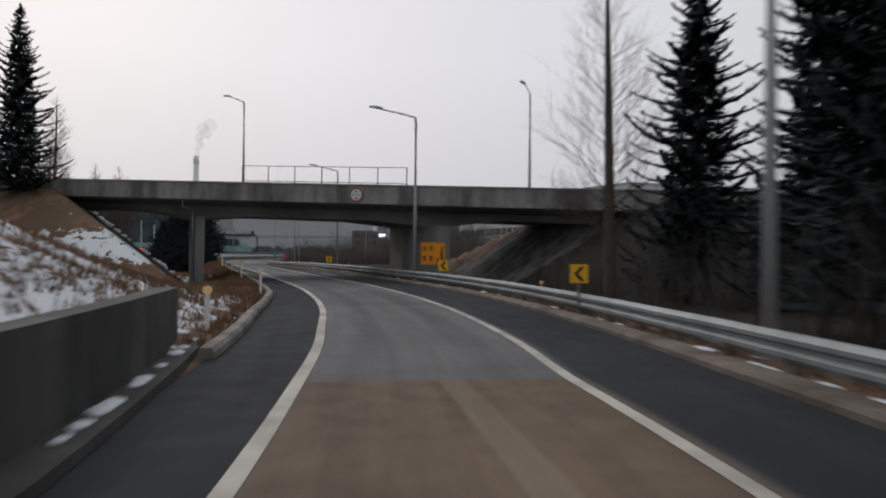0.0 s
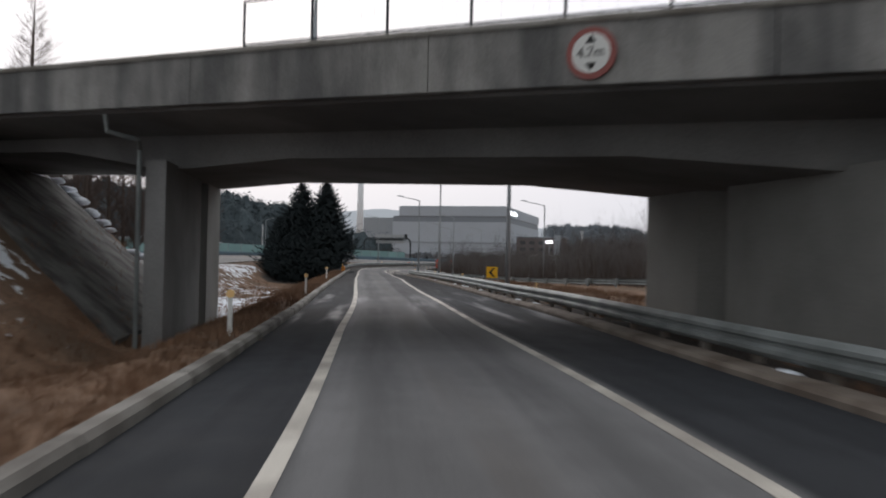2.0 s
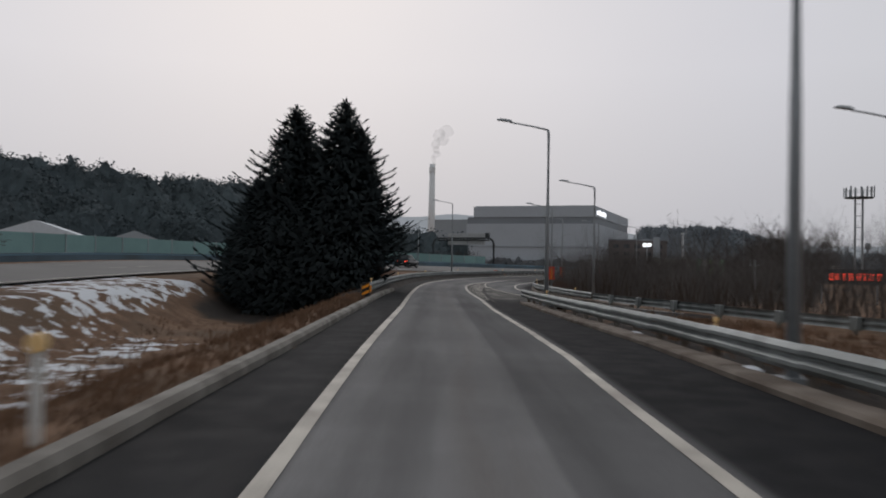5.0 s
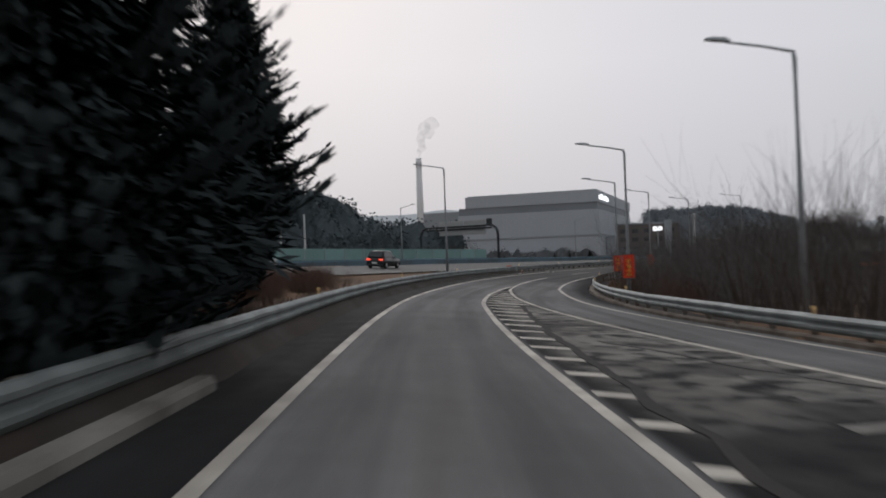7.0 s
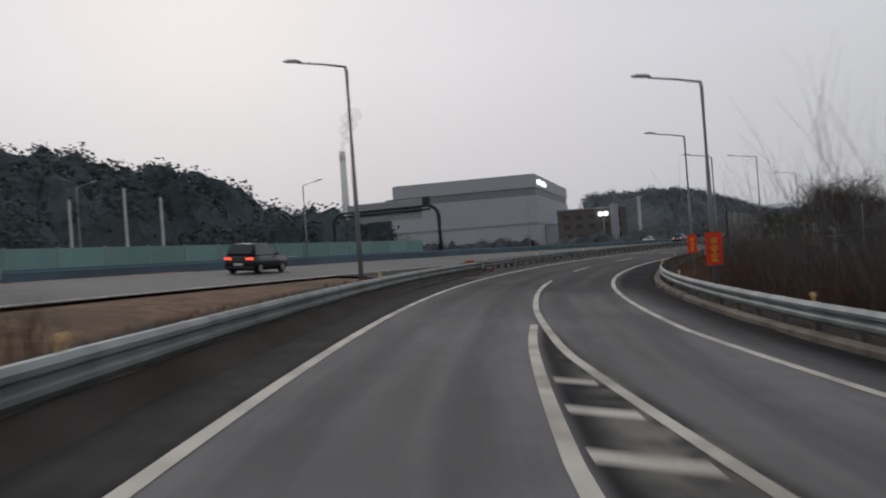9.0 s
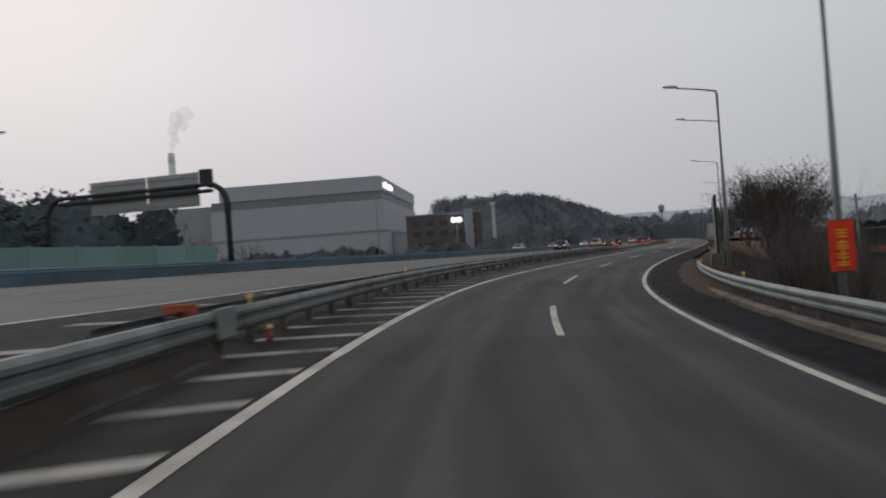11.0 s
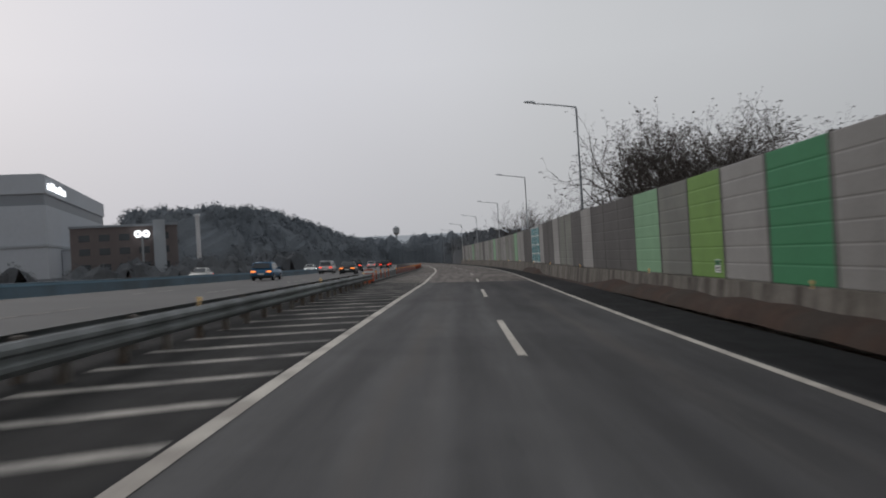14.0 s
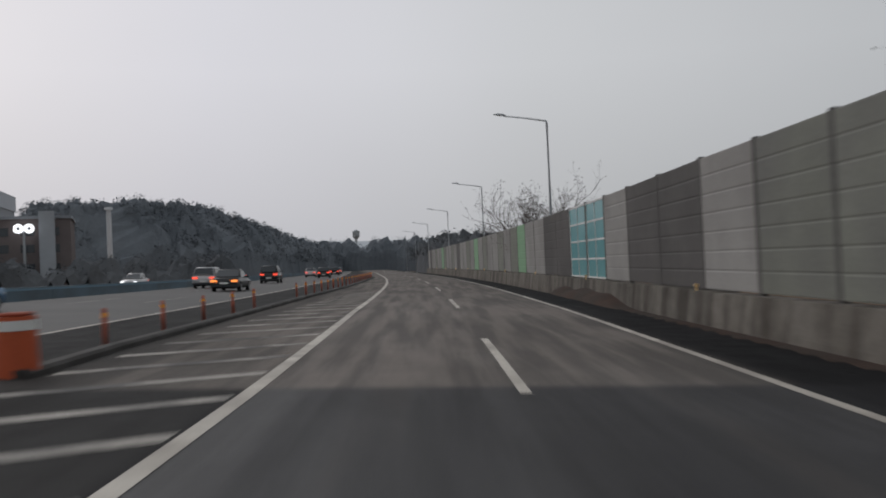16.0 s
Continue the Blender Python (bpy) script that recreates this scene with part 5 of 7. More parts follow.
for a in np.arange(262, 470, 15.3):
    m, n = frame_at(at(a, float(line(BARRIER, a)) - 0.44), at(a + 1, float(line(BARRIER, a + 1)) - 0.44), -1)
    piece("reflector", REFLECTOR, barrier, m @ Matrix.Translation((0, 0, 0.97)))
m, n = frame_at(at(284.85, float(line(BARRIER, 284.85))), at(286, float(line(BARRIER, 286))), -1)
notice = thing("notice_board", m, "small white notice with green and yellow bars on the barrier panel", "sign")
part("sheet", boxes((0.066, 0.078, -0.02, 0.5, 1.02, 1.42), bevel=0.003), WHITE, notice)
part("green_band", boxes((0.079, 0.082, 0.0, 0.48, 1.24, 1.4)), PANELS["G"], notice)
part("text_bars", boxes((0.083, 0.085, 0.05, 0.24, 1.29, 1.34), (0.083, 0.085, 0.28, 0.44, 1.29, 1.34), (0.079, 0.082, 0.06, 0.42, 1.14, 1.18), (0.079, 0.082, 0.06, 0.34, 1.07, 1.10)), BLACK, notice)
# heaped earth in front of the base
s3 = np.arange(253, 345, 1.0)
d3 = line(BARRIER, s3)
hh = np.array([0.40 + 0.16 * noise.noise(Vector((a * 0.35, 0, 0))) for a in s3]) * smoothstep(253, 258, s3) * (1 - smoothstep(300, 306, s3) * (1 - smoothstep(330, 334, s3)))
v_ = []
for a, d_, h_ in zip(s3, d3, hh):
    wob = 0.25 * noise.noise(Vector((a * 0.5, 7, 0)))
    v_ += [at(a, d_ - 1.2 - wob * 0.7, -0.05), at(a, d_ - 1.02 - wob * 0.6, h_ * 0.45), at(a, d_ - 0.75 - wob * 0.3, h_ * 0.8), at(a, d_ - 0.36, h_)]
f_ = [(i * 4 + j, i * 4 + j + 1, i * 4 + j + 5, i * 4 + j + 4) for i in range(len(s3) - 1) for j in range(3)]
tagged(part("earth_bank", (v_, f_), mat("brown_soil_bank", (0.046, 0.026, 0.018), 0.95, var=0.4, scale=1.5, fine=18, tint=(0.040, 0.030, 0.024), bump=0.5), smooth=True), "heaped brown soil and litter along the barrier base", "soil", kind="structure")

s4 = np.arange(125, 209.1, 1.0)
d4 = line(LEFT_RAIL, s4)
v_ = []
for a, d_ in zip(s4, d4):
    wob, up_ = 0.16 * noise.noise(Vector((a * 0.4, 3, 0))), 0.24 + 0.05 * noise.noise(Vector((a * 0.7, 9, 0)))
    e_ = float(smoothstep(125, 131, a))
    v_ += [at(a, d_ + 0.42 + wob, -0.03), at(a, d_ + 0.27 + wob * 0.5, (0.10 + wob * 0.15) * e_), at(a, d_ + 0.13, up_ * e_), at(a, d_ - 0.35, (up_ + 0.06) * e_), at(a, d_ - 1.3, 0.02)]
f_ = [(i * 5 + j, i * 5 + j + 1, i * 5 + j + 6, i * 5 + j + 5) for i in range(len(s4) - 1) for j in range(4)] + [(len(s4) * 5 - 5 + j for j in range(5))]
f_[-1] = tuple(f_[-1])
tagged(part("earth_bank", (v_, f_), mat("dark_soil_verge", (0.036, 0.027, 0.022), 0.95, var=0.35, scale=1.2, fine=16, tint=(0.046, 0.041, 0.037), bump=0.5), smooth=True), "dark soil and grit heaped under the left guardrail", "soil", kind="structure")

# loose brown soil and litter over the outer kerb where the guardrail ends
s5 = np.arange(224, 266.1, 0.7)
v_ = []
for a in s5:
    wob, up_ = noise.noise(Vector((a * 0.45, 5, 0))), noise.noise(Vector((a * 0.9, 13, 0)))
    e_ = float(smoothstep(224, 232, a) * (1 - smoothstep(260, 266, a)))
    k_ = float(line([(200, 5.95), (240, 6.25), (300, 6.5)], a))
    v_ += [at(a, k_ - 0.42 - 0.3 * wob, -0.04), at(a, k_ - 0.2 - 0.2 * wob, 0.10 * e_ + 0.03 * up_), at(a, k_ + 0.1, (0.19 + 0.07 * up_) * e_), at(a, k_ + 0.42, (0.27 + 0.08 * wob) * e_), at(a, k_ + 0.8, (0.2 + 0.1 * up_) * e_), at(a, k_ + 1.4, -0.25)]
f_ = [(i * 6 + j, i * 6 + j + 1, i * 6 + j + 7, i * 6 + j + 6) for i in range(len(s5) - 1) for j in range(5)]
tagged(part("earth_bank", (v_, f_), bpy.data.materials["brown_soil_bank"], smooth=True), "loose brown soil and litter lying over the kerb", "soil", kind="structure")
cap = thing("rail_joint_plate", Matrix.Translation(at(209.8, float(line(LEFT_RAIL, 209.8)) + 0.03)) @ Matrix.Rotation(radians(heading(209)), 4, "Z"), "pale galvanised end plate bolted over the guardrail joint", "guardrail")
part("plate", boxes((0.05, 0.10, -0.42, 0.42, 0.24, 0.70), bevel=0.02), STEEL, cap)
part("post", boxes((-0.14, 0.04, -0.07, 0.07, -0.3, 0.66), bevel=0.01), STEEL_DARK, cap)
fend = thing("rail_end_marker", Matrix.Translation(at(210.3, float(line(LEFT_RAIL, 210.3)) - 0.85)) @ Matrix.Rotation(radians(heading(209)), 4, "Z"), "faded orange end board on the highway side rail", "road sign")
part("board", boxes((-0.2, 0.35, -0.03, 0.03, 0.36, 0.70), bevel=0.02), RED_POST, fend)
part("post", boxes((-0.16, -0.06, 0.035, 0.12, -0.3, 0.66)), STEEL_DARK, fend)
stub = thing("reflector_stub", Matrix.Translation(at(211.7, -3.75)), "short amber reflector stub on the hatched nose", "delineator")
part("post", tube(bmesh.new(), [(0, 0, -0.05), (0, 0, 0.2)], [0.06, 0.055], 10), RED_POST, stub, smooth=True)
part("cap", tube(bmesh.new(), [(0, 0, 0.2), (0, 0, 0.27)], [0.065, 0.05], 10), AMBER, stub, smooth=True)

# ---- island kerb with flexible posts past the end of the left rail ----
ISLAND = [(300, -5.6), (313, -5.5), (318, -5.75), (345, -5.6), (400, -4.2), (430, -3.2)]
island = tagged(new("island_kerb"), "dark dirty kerb of the divider island", "kerb", kind="structure")
kerb_run(island, ISLAND, 313.6, 420, -1, step=4.0, top=0.12, width=0.24, material=KERB_DARK)
drum = thing("crash_cushion", Matrix.Translation(at(313.9, -5.85)) @ Matrix.Rotation(radians(heading(315)), 4, "Z"), "orange red plastic crash cushion at the end of the guardrail", "crash cushion")
bm = bmesh.new()
bmesh.ops.create_cone(bm, cap_ends=True, segments=18, radius1=0.31, radius2=0.28, depth=0.85)
bmesh.ops.translate(bm, vec=(0, 0, 0.42), verts=bm.verts)
part("body", bm, mat("orange_red_plastic", (0.50, 0.10, 0.04), 0.5, var=0.15), drum)
bm = bmesh.new()
bmesh.ops.create_cone(bm, cap_ends=False, segments=18, radius1=0.297, radius2=0.290, depth=0.14)
bmesh.ops.translate(bm, vec=(0, 0, 0.72), verts=bm.verts)
part("pale_band", bm, WHITE, drum)
part("lid", boxes((-0.2, 0.2, -0.2, 0.2, 0.85, 0.90), bevel=0.02), RED_POST, drum)
for k, a in enumerate([318.2, 321.8, 325.4, 329.0, 332.4] + [343 + 3.2 * i for i in range(24)]):
    dd = float(line(ISLAND, a)) - 0.45
    t = thing("flexible_post", Matrix.Translation(at(a, dd, 0.0)) @ Matrix.Rotation(radians(random.uniform(-4, 4)), 4, "X"), "faded red flexible lane divider post", "bollard", "divider posts")
    part("tube", tube(bmesh.new(), [(0, 0, 0.05), (0, 0, 0.75)], [0.05, 0.045], 10), RED_POST, t, smooth=True)
    part("foot", tube(bmesh.new(), [(0, 0, -0.02), (0, 0, 0.06)], [0.12, 0.09], 10), BLACK, t)
    part("reflective_band", tube(bmesh.new(), [(0, 0, 0.58), (0, 0, 0.66)], [0.0515, 0.051], 10, False), ORANGE, t)

# ---- median barrier and teal noise wall beyond the highway ----
median = thing("median_barrier", Matrix(), "low blue grey steel median barrier with a pale top rail", "barrier")
for a in np.arange(40, 700, 6.0):
    s2 = np.array([a, a + 5.98])
    d2 = line(NEAR_EDGE, s2) - 12.6
    v_, f_ = ribbon(s2, [d2 - 0.25, d2 + 0.02], 0.62, 0.75)
    part("barrier_panel", (v_, f_), BLUE_RAIL, median)
    if a < 400:
        v_, f_ = ribbon(s2, [d2 + 0.02, d2 + 0.05], 0.55, 0.10)
        part("top_rail", (v_, f_), mat("pale_blue_rail", (0.13, 0.24, 0.32), 0.5, var=0.1) if "pale_blue_rail" not in MATS else MATS["pale_blue_rail"], median)
teal = thing("teal_noise_wall", Matrix(), "long translucent teal noise wall beyond the opposite carriageway", "noise barrier")
for a in np.arange(40, 262, 4.0):
    s2 = np.array([a + 0.05, a + 3.95])
    d2 = line(NEAR_EDGE, s2) - 25.2
    v_, f_ = ribbon(s2, [d2 - 0.05, d2 + 0.05], 2.35, 2.15)
    part("panel", (v_, f_), TEAL, teal)
    v_, f_ = ribbon(np.array([a - 0.05, a + 0.05]), [d2[:1].repeat(2) - 0.1, d2[:1].repeat(2) + 0.1], 2.45, 2.5)
    part("post", (v_, f_), POLE, teal)
v_, f_ = ribbon(np.arange(40, 264, 4.0), [line(NEAR_EDGE, np.arange(40, 264, 4.0)) - 25.4, line(NEAR_EDGE, np.arange(40, 264, 4.0)) - 25.0], 0.2, 0.5)
part("base", (v_, f_), CONC_PALE, teal)

# ---- trees and shrubs ----
def rnd(a, b):
    return random.uniform(a, b)


def fir_meshes(h, r, seed, low=0.06, dens=1.0, core=0.62, skirt=0.72, rise=0.16, trim=None):
    """Trunk and needle crown of a fir: whorls of boughs with upturned tips, each a flat frond with side twigs."""
    random.seed(seed)
    trunk = tube(bmesh.new(), [(0, 0, -0.5), (0, 0, h * 0.5), (0, 0, h * 0.98)], [0.026 * h * 0.6, 0.012 * h, 0.01], 8)
    v_, f_ = [], []

    def spray(p, way, ln, wd):
        side = way.cross(Vector((rnd(-0.4, 0.4), rnd(-0.4, 0.4), 1))).normalized() * wd
        i = len(v_)
        v_.extend([p - side * 0.4, p + way * ln * 0.5 + side, p + way * ln, p + way * ln * 0.5 - side])
        f_.append((i, i + 1, i + 2, i + 3))

    def envelope(k):
        return r * (1 - k) ** 0.86 * (skirt + (1 - skirt) * min(1, k / rise)) + 0.06

    z = low * h
    while z < h * 0.985:
        k = z / h
        n = max(4, int((5.5 + 5.5 * (1 - k)) * dens))
        turn = rnd(0, 6.28)
        for i in range(n):
            a = turn + 6.283 * i / n + rnd(-0.3, 0.3)
            ln = envelope(k) * random.choice((rnd(0.7, 0.92), rnd(0.9, 1.12)))
            out = Vector((math.cos(a), math.sin(a), 0))
            if trim and out.dot(trim[0]) > 0.05:
                ln = min(ln, (trim[1] + (0.5 * max(z - 0.9, 0) if z < 2.2 else 1.95)) / out.dot(trim[0]))
            lift, droop, tip = 0.02 + 0.24 * k, rnd(0.08, 0.22) * (1 - k), rnd(0.04, 0.16)
            steps = max(3, int(ln / 0.3))
            bend = rnd(-0.16, 0.16)
            side = Vector((-out.y, out.x, 0))
            pts = [Vector((0, 0, z)) + out * ln * t + side * bend * ln * t * t + Vector((0, 0, ln * (lift * t - droop * math.sin(t * 2.4) + tip * t**3))) for t in (j / steps for j in range(steps + 1))]
            base_, wide = len(v_), min(1.0, 0.3 + ln / 2.6) * rnd(0.85, 1.2)
            for j, p in enumerate(pts):
                t = j / steps
                hw = (0.10 + 0.22 * math.sin(min(1, 1.25 * (1 - t)) * 1.57) ** 1.2 * (1 if t < 0.97 else 0.2)) * wide * (1.25 if j % 2 else 0.7)
                back = out * (-0.3 * hw if j else 0)
                v_.extend([p + side * hw + back + Vector((0, 0, -0.45 * hw)), p.copy(), p - side * hw + back + Vector((0, 0, -0.45 * hw))])
                if j:
                    f_.extend([(base_ + 3 * j - 3, base_ + 3 * j - 2, base_ + 3 * j + 1, base_ + 3 * j), (base_ + 3 * j - 2, base_ + 3 * j - 1, base_ + 3 * j + 2, base_ + 3 * j + 1)])
            way = out
            for j in range(1, steps + 1):
                t = j / steps
                way = (pts[j] - pts[j - 1]).normalized()
                w = (0.30 + 0.34 * (1 - t)) * min(1.0, 0.35 + ln / 2.2)
                for sgn in (-1, 1):
                    for q in range(3):
                        twig = (Matrix.Rotation(sgn * rnd(0.35, 1.0), 3, "Z") @ way + Vector((0, 0, rnd(-0.2, 0.3)))).normalized()
                        spray(pts[j] - way * rnd(0.0, 0.28), twig, w * rnd(0.6, 1.15), w * rnd(0.07, 0.12))
                    for q in range(2):
                        drop = (Matrix.Rotation(sgn * rnd(0.3, 1.2), 3, "Z") @ way + Vector((0, 0, rnd(-0.9, -0.3)))).normalized()
                        spray(pts[j] - way * rnd(0.0, 0.28), drop, w * rnd(0.4, 0.8), w * rnd(0.08, 0.13))
                spray(pts[j], (way + Vector((rnd(-0.3, 0.3), rnd(-0.3, 0.3), 0.75))).normalized(), w * rnd(0.4, 0.7), w * 0.11)
            for q in range(3):
                spray(pts[-1] - way * 0.1, (way + side * rnd(-0.5, 0.5) + Vector((0, 0, rnd(0.05, 0.45)))).normalized(), 0.2 + 0.07 * ln, 0.05 + 0.01 * ln)
        z += rnd(0.24, 0.36) * (1.1 - 0.5 * k) * (h / 11) / max(dens, 0.5)
    # the dark inner crown: drooping clumps round the trunk
    for j in range(int(13000 * core * (h / 11) * (r / 4.4))):
        k = 1 - math.sqrt(rnd(0, (1 - low) ** 2))
        a = rnd(0, 6.28)
        q = core * envelope(k) * math.sqrt(rnd(0.1, 1.0))
        if trim and k * h < 2.2 and Vector((math.cos(a), math.sin(a), 0)).dot(trim[0]) * q > trim[1] - 0.3:
            continue
        out = Vector((math.cos(a), math.sin(a), rnd(-0.9, 0.1))).normalized()
        spray(Vector((math.cos(a) * q, math.sin(a) * q, k * h)), out, rnd(0.28, 0.5), rnd(0.055, 0.10))
    for q in range(9):
        spray(Vector((0, 0, h * rnd(0.93, 0.98))), Vector((rnd(-0.6, 0.6), rnd(-0.6, 0.6), 1)).normalized(), 0.42, 0.07)
    soft = [Vector((p.x, p.y, 0.3 * r * (1 - p.z / h) + 0.12)).normalized() + Vector((rnd(-0.1, 0.1), rnd(-0.1, 0.1), rnd(-0.1, 0.1))) for p in v_]
    for i, f in enumerate(f_):
        a, b, c = v_[f[0]], v_[f[1]], v_[f[2]]
        if (b - a).cross(c - a).dot(soft[f[0]] + soft[f[1]] + soft[f[2]]) < 0:
            f_[i] = f[::-1]
    return trunk, (v_, f_, soft)


def grow(bm, p, way, length, radius, depth, spread, kids, up=0.15, sides=5, wander=0.18, pods=0.0):
    """A bare branch and its side branches."""
    steps = 3 if depth > 1 else 2 if depth else 1
    pts, q, w = [p], p.copy(), way.copy()
    for i in range(steps):
        w = (w + Vector((rnd(-wander, wander), rnd(-wander, wander), rnd(-wander, wander) + up * 0.3))).normalized()
        q = q + w * length / steps
        pts.append(q.copy())
    tube(bm, pts, [radius * (1 - 0.62 * i / steps) for i in range(steps + 1)], sides if depth > 1 else 3, False)
    if depth == 0:
        for one in range(3 if rnd(0, 1) < pods else 0):
            k_ = rnd(0.02, 0.055)
            q2 = pts[-1] + Vector((rnd(-0.1, 0.1), rnd(-0.1, 0.1), -k_))
            bm.faces.new([bm.verts.new(q2 + Vector(o) * k_) for o in ((-1, 0, 0), (0, 0.5, 0.9), (1, 0, 0), (0, -0.5, -0.9))])
        return
    for k in range(kids):
        t = 0.3 + 0.7 * (k + rnd(0, 1)) / kids
        i = min(int(t * steps), steps - 1)
        at_ = pts[i].lerp(pts[i + 1], t * steps - i)
        axis_ = w.orthogonal().normalized()
        axis_.rotate(Matrix.Rotation(rnd(0, 6.28), 3, w).to_quaternion())
        way2 = (w * math.cos(spread) + axis_ * math.sin(spread) + Vector((0, 0, up))).normalized()
        grow(bm, at_, way2, length * rnd(0.45, 0.72), radius * rnd(0.38, 0.55), depth - 1, spread * rnd(0.8, 1.15), max(2, kids - (1 if depth > 2 else 0)), up, sides, wander, pods)


def larch_meshes(h, seed, width=1.0, twig=0.0030):
    """A bare conical tree: straight trunk, fine upswept side branches."""
    random.seed(seed)
    bm = bmesh.new()
    lean = Vector((rnd(-0.02, 0.02), rnd(-0.02, 0.02), 0))
    trunk = tube(bm, [Vector((0, 0, -0.4)), Vector((0, 0, h * 0.35)) + lean * h * 0.3, Vector((0, 0, h * 0.7)) + lean * h * 0.7, Vector((0, 0, h)) + lean * h], [0.018 * h, 0.0125 * h, 0.007 * h, 0.004], 8, False)
    tw = bmesh.new()
    z = h * 0.16
    while z < h * 0.97:
        k = z / h
        ln = width * (0.16 * h) * (1 - k) ** 0.7 * rnd(0.6, 1.15) * min(1, 0.45 + 1.6 * k) + 0.15
        a = rnd(0, 6.28)
        way = Vector((math.cos(a), math.sin(a), rnd(0.35, 0.9))).normalized()
        grow(tw, Vector((0, 0, z)) + lean * z, way, ln, twig * h * (1.15 - k), 2 if ln > 0.5 else 1, 0.6, 5, 0.25, 4, 0.12)
        z += rnd(0.04, 0.10) * h / 11
    return trunk, tw


def spreading_meshes(h, seed, kids=5, depth=4, spread=0.62):
    random.seed(seed)
    tr, tw = bmesh.new(), bmesh.new()
    n = random.choice((1, 2, 3))
    tube(tr, [Vector((0, 0, -0.4)), Vector((0, 0, h * 0.16)), Vector((rnd(-0.1, 0.1), rnd(-0.1, 0.1), h * 0.27))], [0.024 * h, 0.019 * h, 0.016 * h], 8, False)
    for i in range(4 + n):
        a = 6.28 * i / (4 + n) + rnd(-0.3, 0.3)
        grow(tw, Vector((0, 0, h * rnd(0.16, 0.27))), Vector((math.cos(a) * 0.75, math.sin(a) * 0.75, rnd(0.7, 1.5))).normalized(), h * rnd(0.38, 0.5), 0.0095 * h, depth, spread, kids, 0.12, 5, 0.22, 0.75)
    return tr, tw


def brush_meshes(h, w, seed, stems=26):
    random.seed(seed)
    tw = bmesh.new()
    for i in range(stems):
        a, r_ = rnd(0, 6.28), w * math.sqrt(rnd(0, 1))
        lean_ = Vector((math.cos(a), math.sin(a), 0)) * rnd(0, 0.5) + Vector((rnd(-0.3, 0.3), rnd(-0.3, 0.3), 1))
        grow(tw, Vector((math.cos(a) * r_, math.sin(a) * r_, -0.1)), lean_.normalized(), h * rnd(0.4, 0.75), 0.012, 2, 0.5, 4, 0.2, 3, 0.2)
    return tw


def root_stems(h, w, seed):
    random.seed(seed)
    bm = bmesh.new()
    for i in range(9):
        a, r_ = rnd(0, 6.28), w * rnd(0.1, 0.9)
        p_ = Vector((math.cos(a) * r_, math.sin(a) * r_, -0.15))
        tube(bm, [p_, p_ + Vector((rnd(-0.1, 0.1), rnd(-0.1, 0.1), h * 0.22)), p_ + Vector((rnd(-0.25, 0.25), rnd(-0.25, 0.25), h * 0.5))], [0.035, 0.026, 0.014], 5)
    return bm


def bank_z(p):
    return float(ground_z(np.array([p[0]]), np.array([p[1]]))[0])


def plant(proto, places, rr):
    """Copies of a tree at places (x, y, size, sink)."""
    for x, y, k, sink in places:
        copy_thing(proto, Matrix.Translation((x, y, bank_z((x, y)) - sink)) @ Matrix.Rotation(rr.uniform(0, 6.28), 4, "Z") @ Matrix.Diagonal((k, k, k * rr.uniform(0.93, 1.07), 1)))


def tree_thing(name, label, category, group, trunk, crown, mt, mc, base, crown_name="crown", smooth=False, twist=0.0, size=1.0):
    t = thing(name, Matrix.Translation(base) @ Matrix.Rotation(twist, 4, "Z") @ Matrix.Diagonal((size, size, size, 1)), label, category, group)
    if trunk is not None:
        part("trunk", trunk, mt, t)
    if isinstance(crown, tuple) and len(crown) == 3:
        c = part(crown_name, crown[:2], mc, t, smooth=True)
        c.data.normals_split_custom_set_from_vertices([n.normalized() for n in crown[2]])
    else:
        part(crown_name, crown, mc, t)
    return t


rr = random.Random(5)


def sdp(s, d, k=1.0, sink=0.0):
    p = at(s, d)
    return (float(p[0]), float(p[1]), k, sink)


# the pair of firs between ramp and highway
ACROSS = Vector((math.cos(radians(heading(136))), math.sin(radians(heading(136))), 0))
tr, cr = fir_meshes(11.25, 5.5, 11, low=0.02, core=0.8, trim=(ACROSS, 2.1))
p = at(136.2, -5.75)
tree_thing("fir_tree", "large dense dark green fir standing beside the ramp kerb", "tree", "firs", tr, cr, BARK, NEEDLE, (p[0], p[1], bank_z(p) - 0.1))
tr, cr = fir_meshes(12.0, 4.3, 15, low=0.1, dens=1.15, core=0.7, skirt=-0.14, rise=0.42)
p = at(152.4, -7.1)
tree_thing("fir_tree", "smaller dark green fir beyond the pair beside the guardrail", "tree", "firs", tr, cr, BARK, NEEDLE, (p[0], p[1], bank_z(p) - 0.1))
tr, cr = fir_meshes(11.8, 6.2, 12, low=0.02, core=0.8, trim=(ACROSS, 4.4))
p = at(137.6, -8.7)
twin = tree_thing("fir_tree", "large dense dark green fir behind its taller twin", "tree", "firs", tr, cr, BARK, NEEDLE, (p[0], p[1], bank_z(p) - 0.1))
plant(twin, [sdp(149.6, -10.0, 0.8), sdp(140.3, -11.5, 0.58)], rr)
# dark firs on the right before the bridge, and one on the left bank
tr, cr = fir_meshes(14.5, 4.9, 16, low=0.05, dens=0.72, core=0.35)
p = at(33.0, 15.0)
wide = tree_thing("fir_tree", "broad dark fir on the shaded bank before the bridge", "tree", "firs before the bridge", tr, cr, BARK, NEEDLE, (p[0], p[1], bank_z(p)))
plant(wide, [sdp(27.5, 16.8, 0.95)], rr)
tr, cr = fir_meshes(14.0, 4.5, 13, low=0.1, dens=0.72, core=0.34)
p = at(13.5, 11.5)
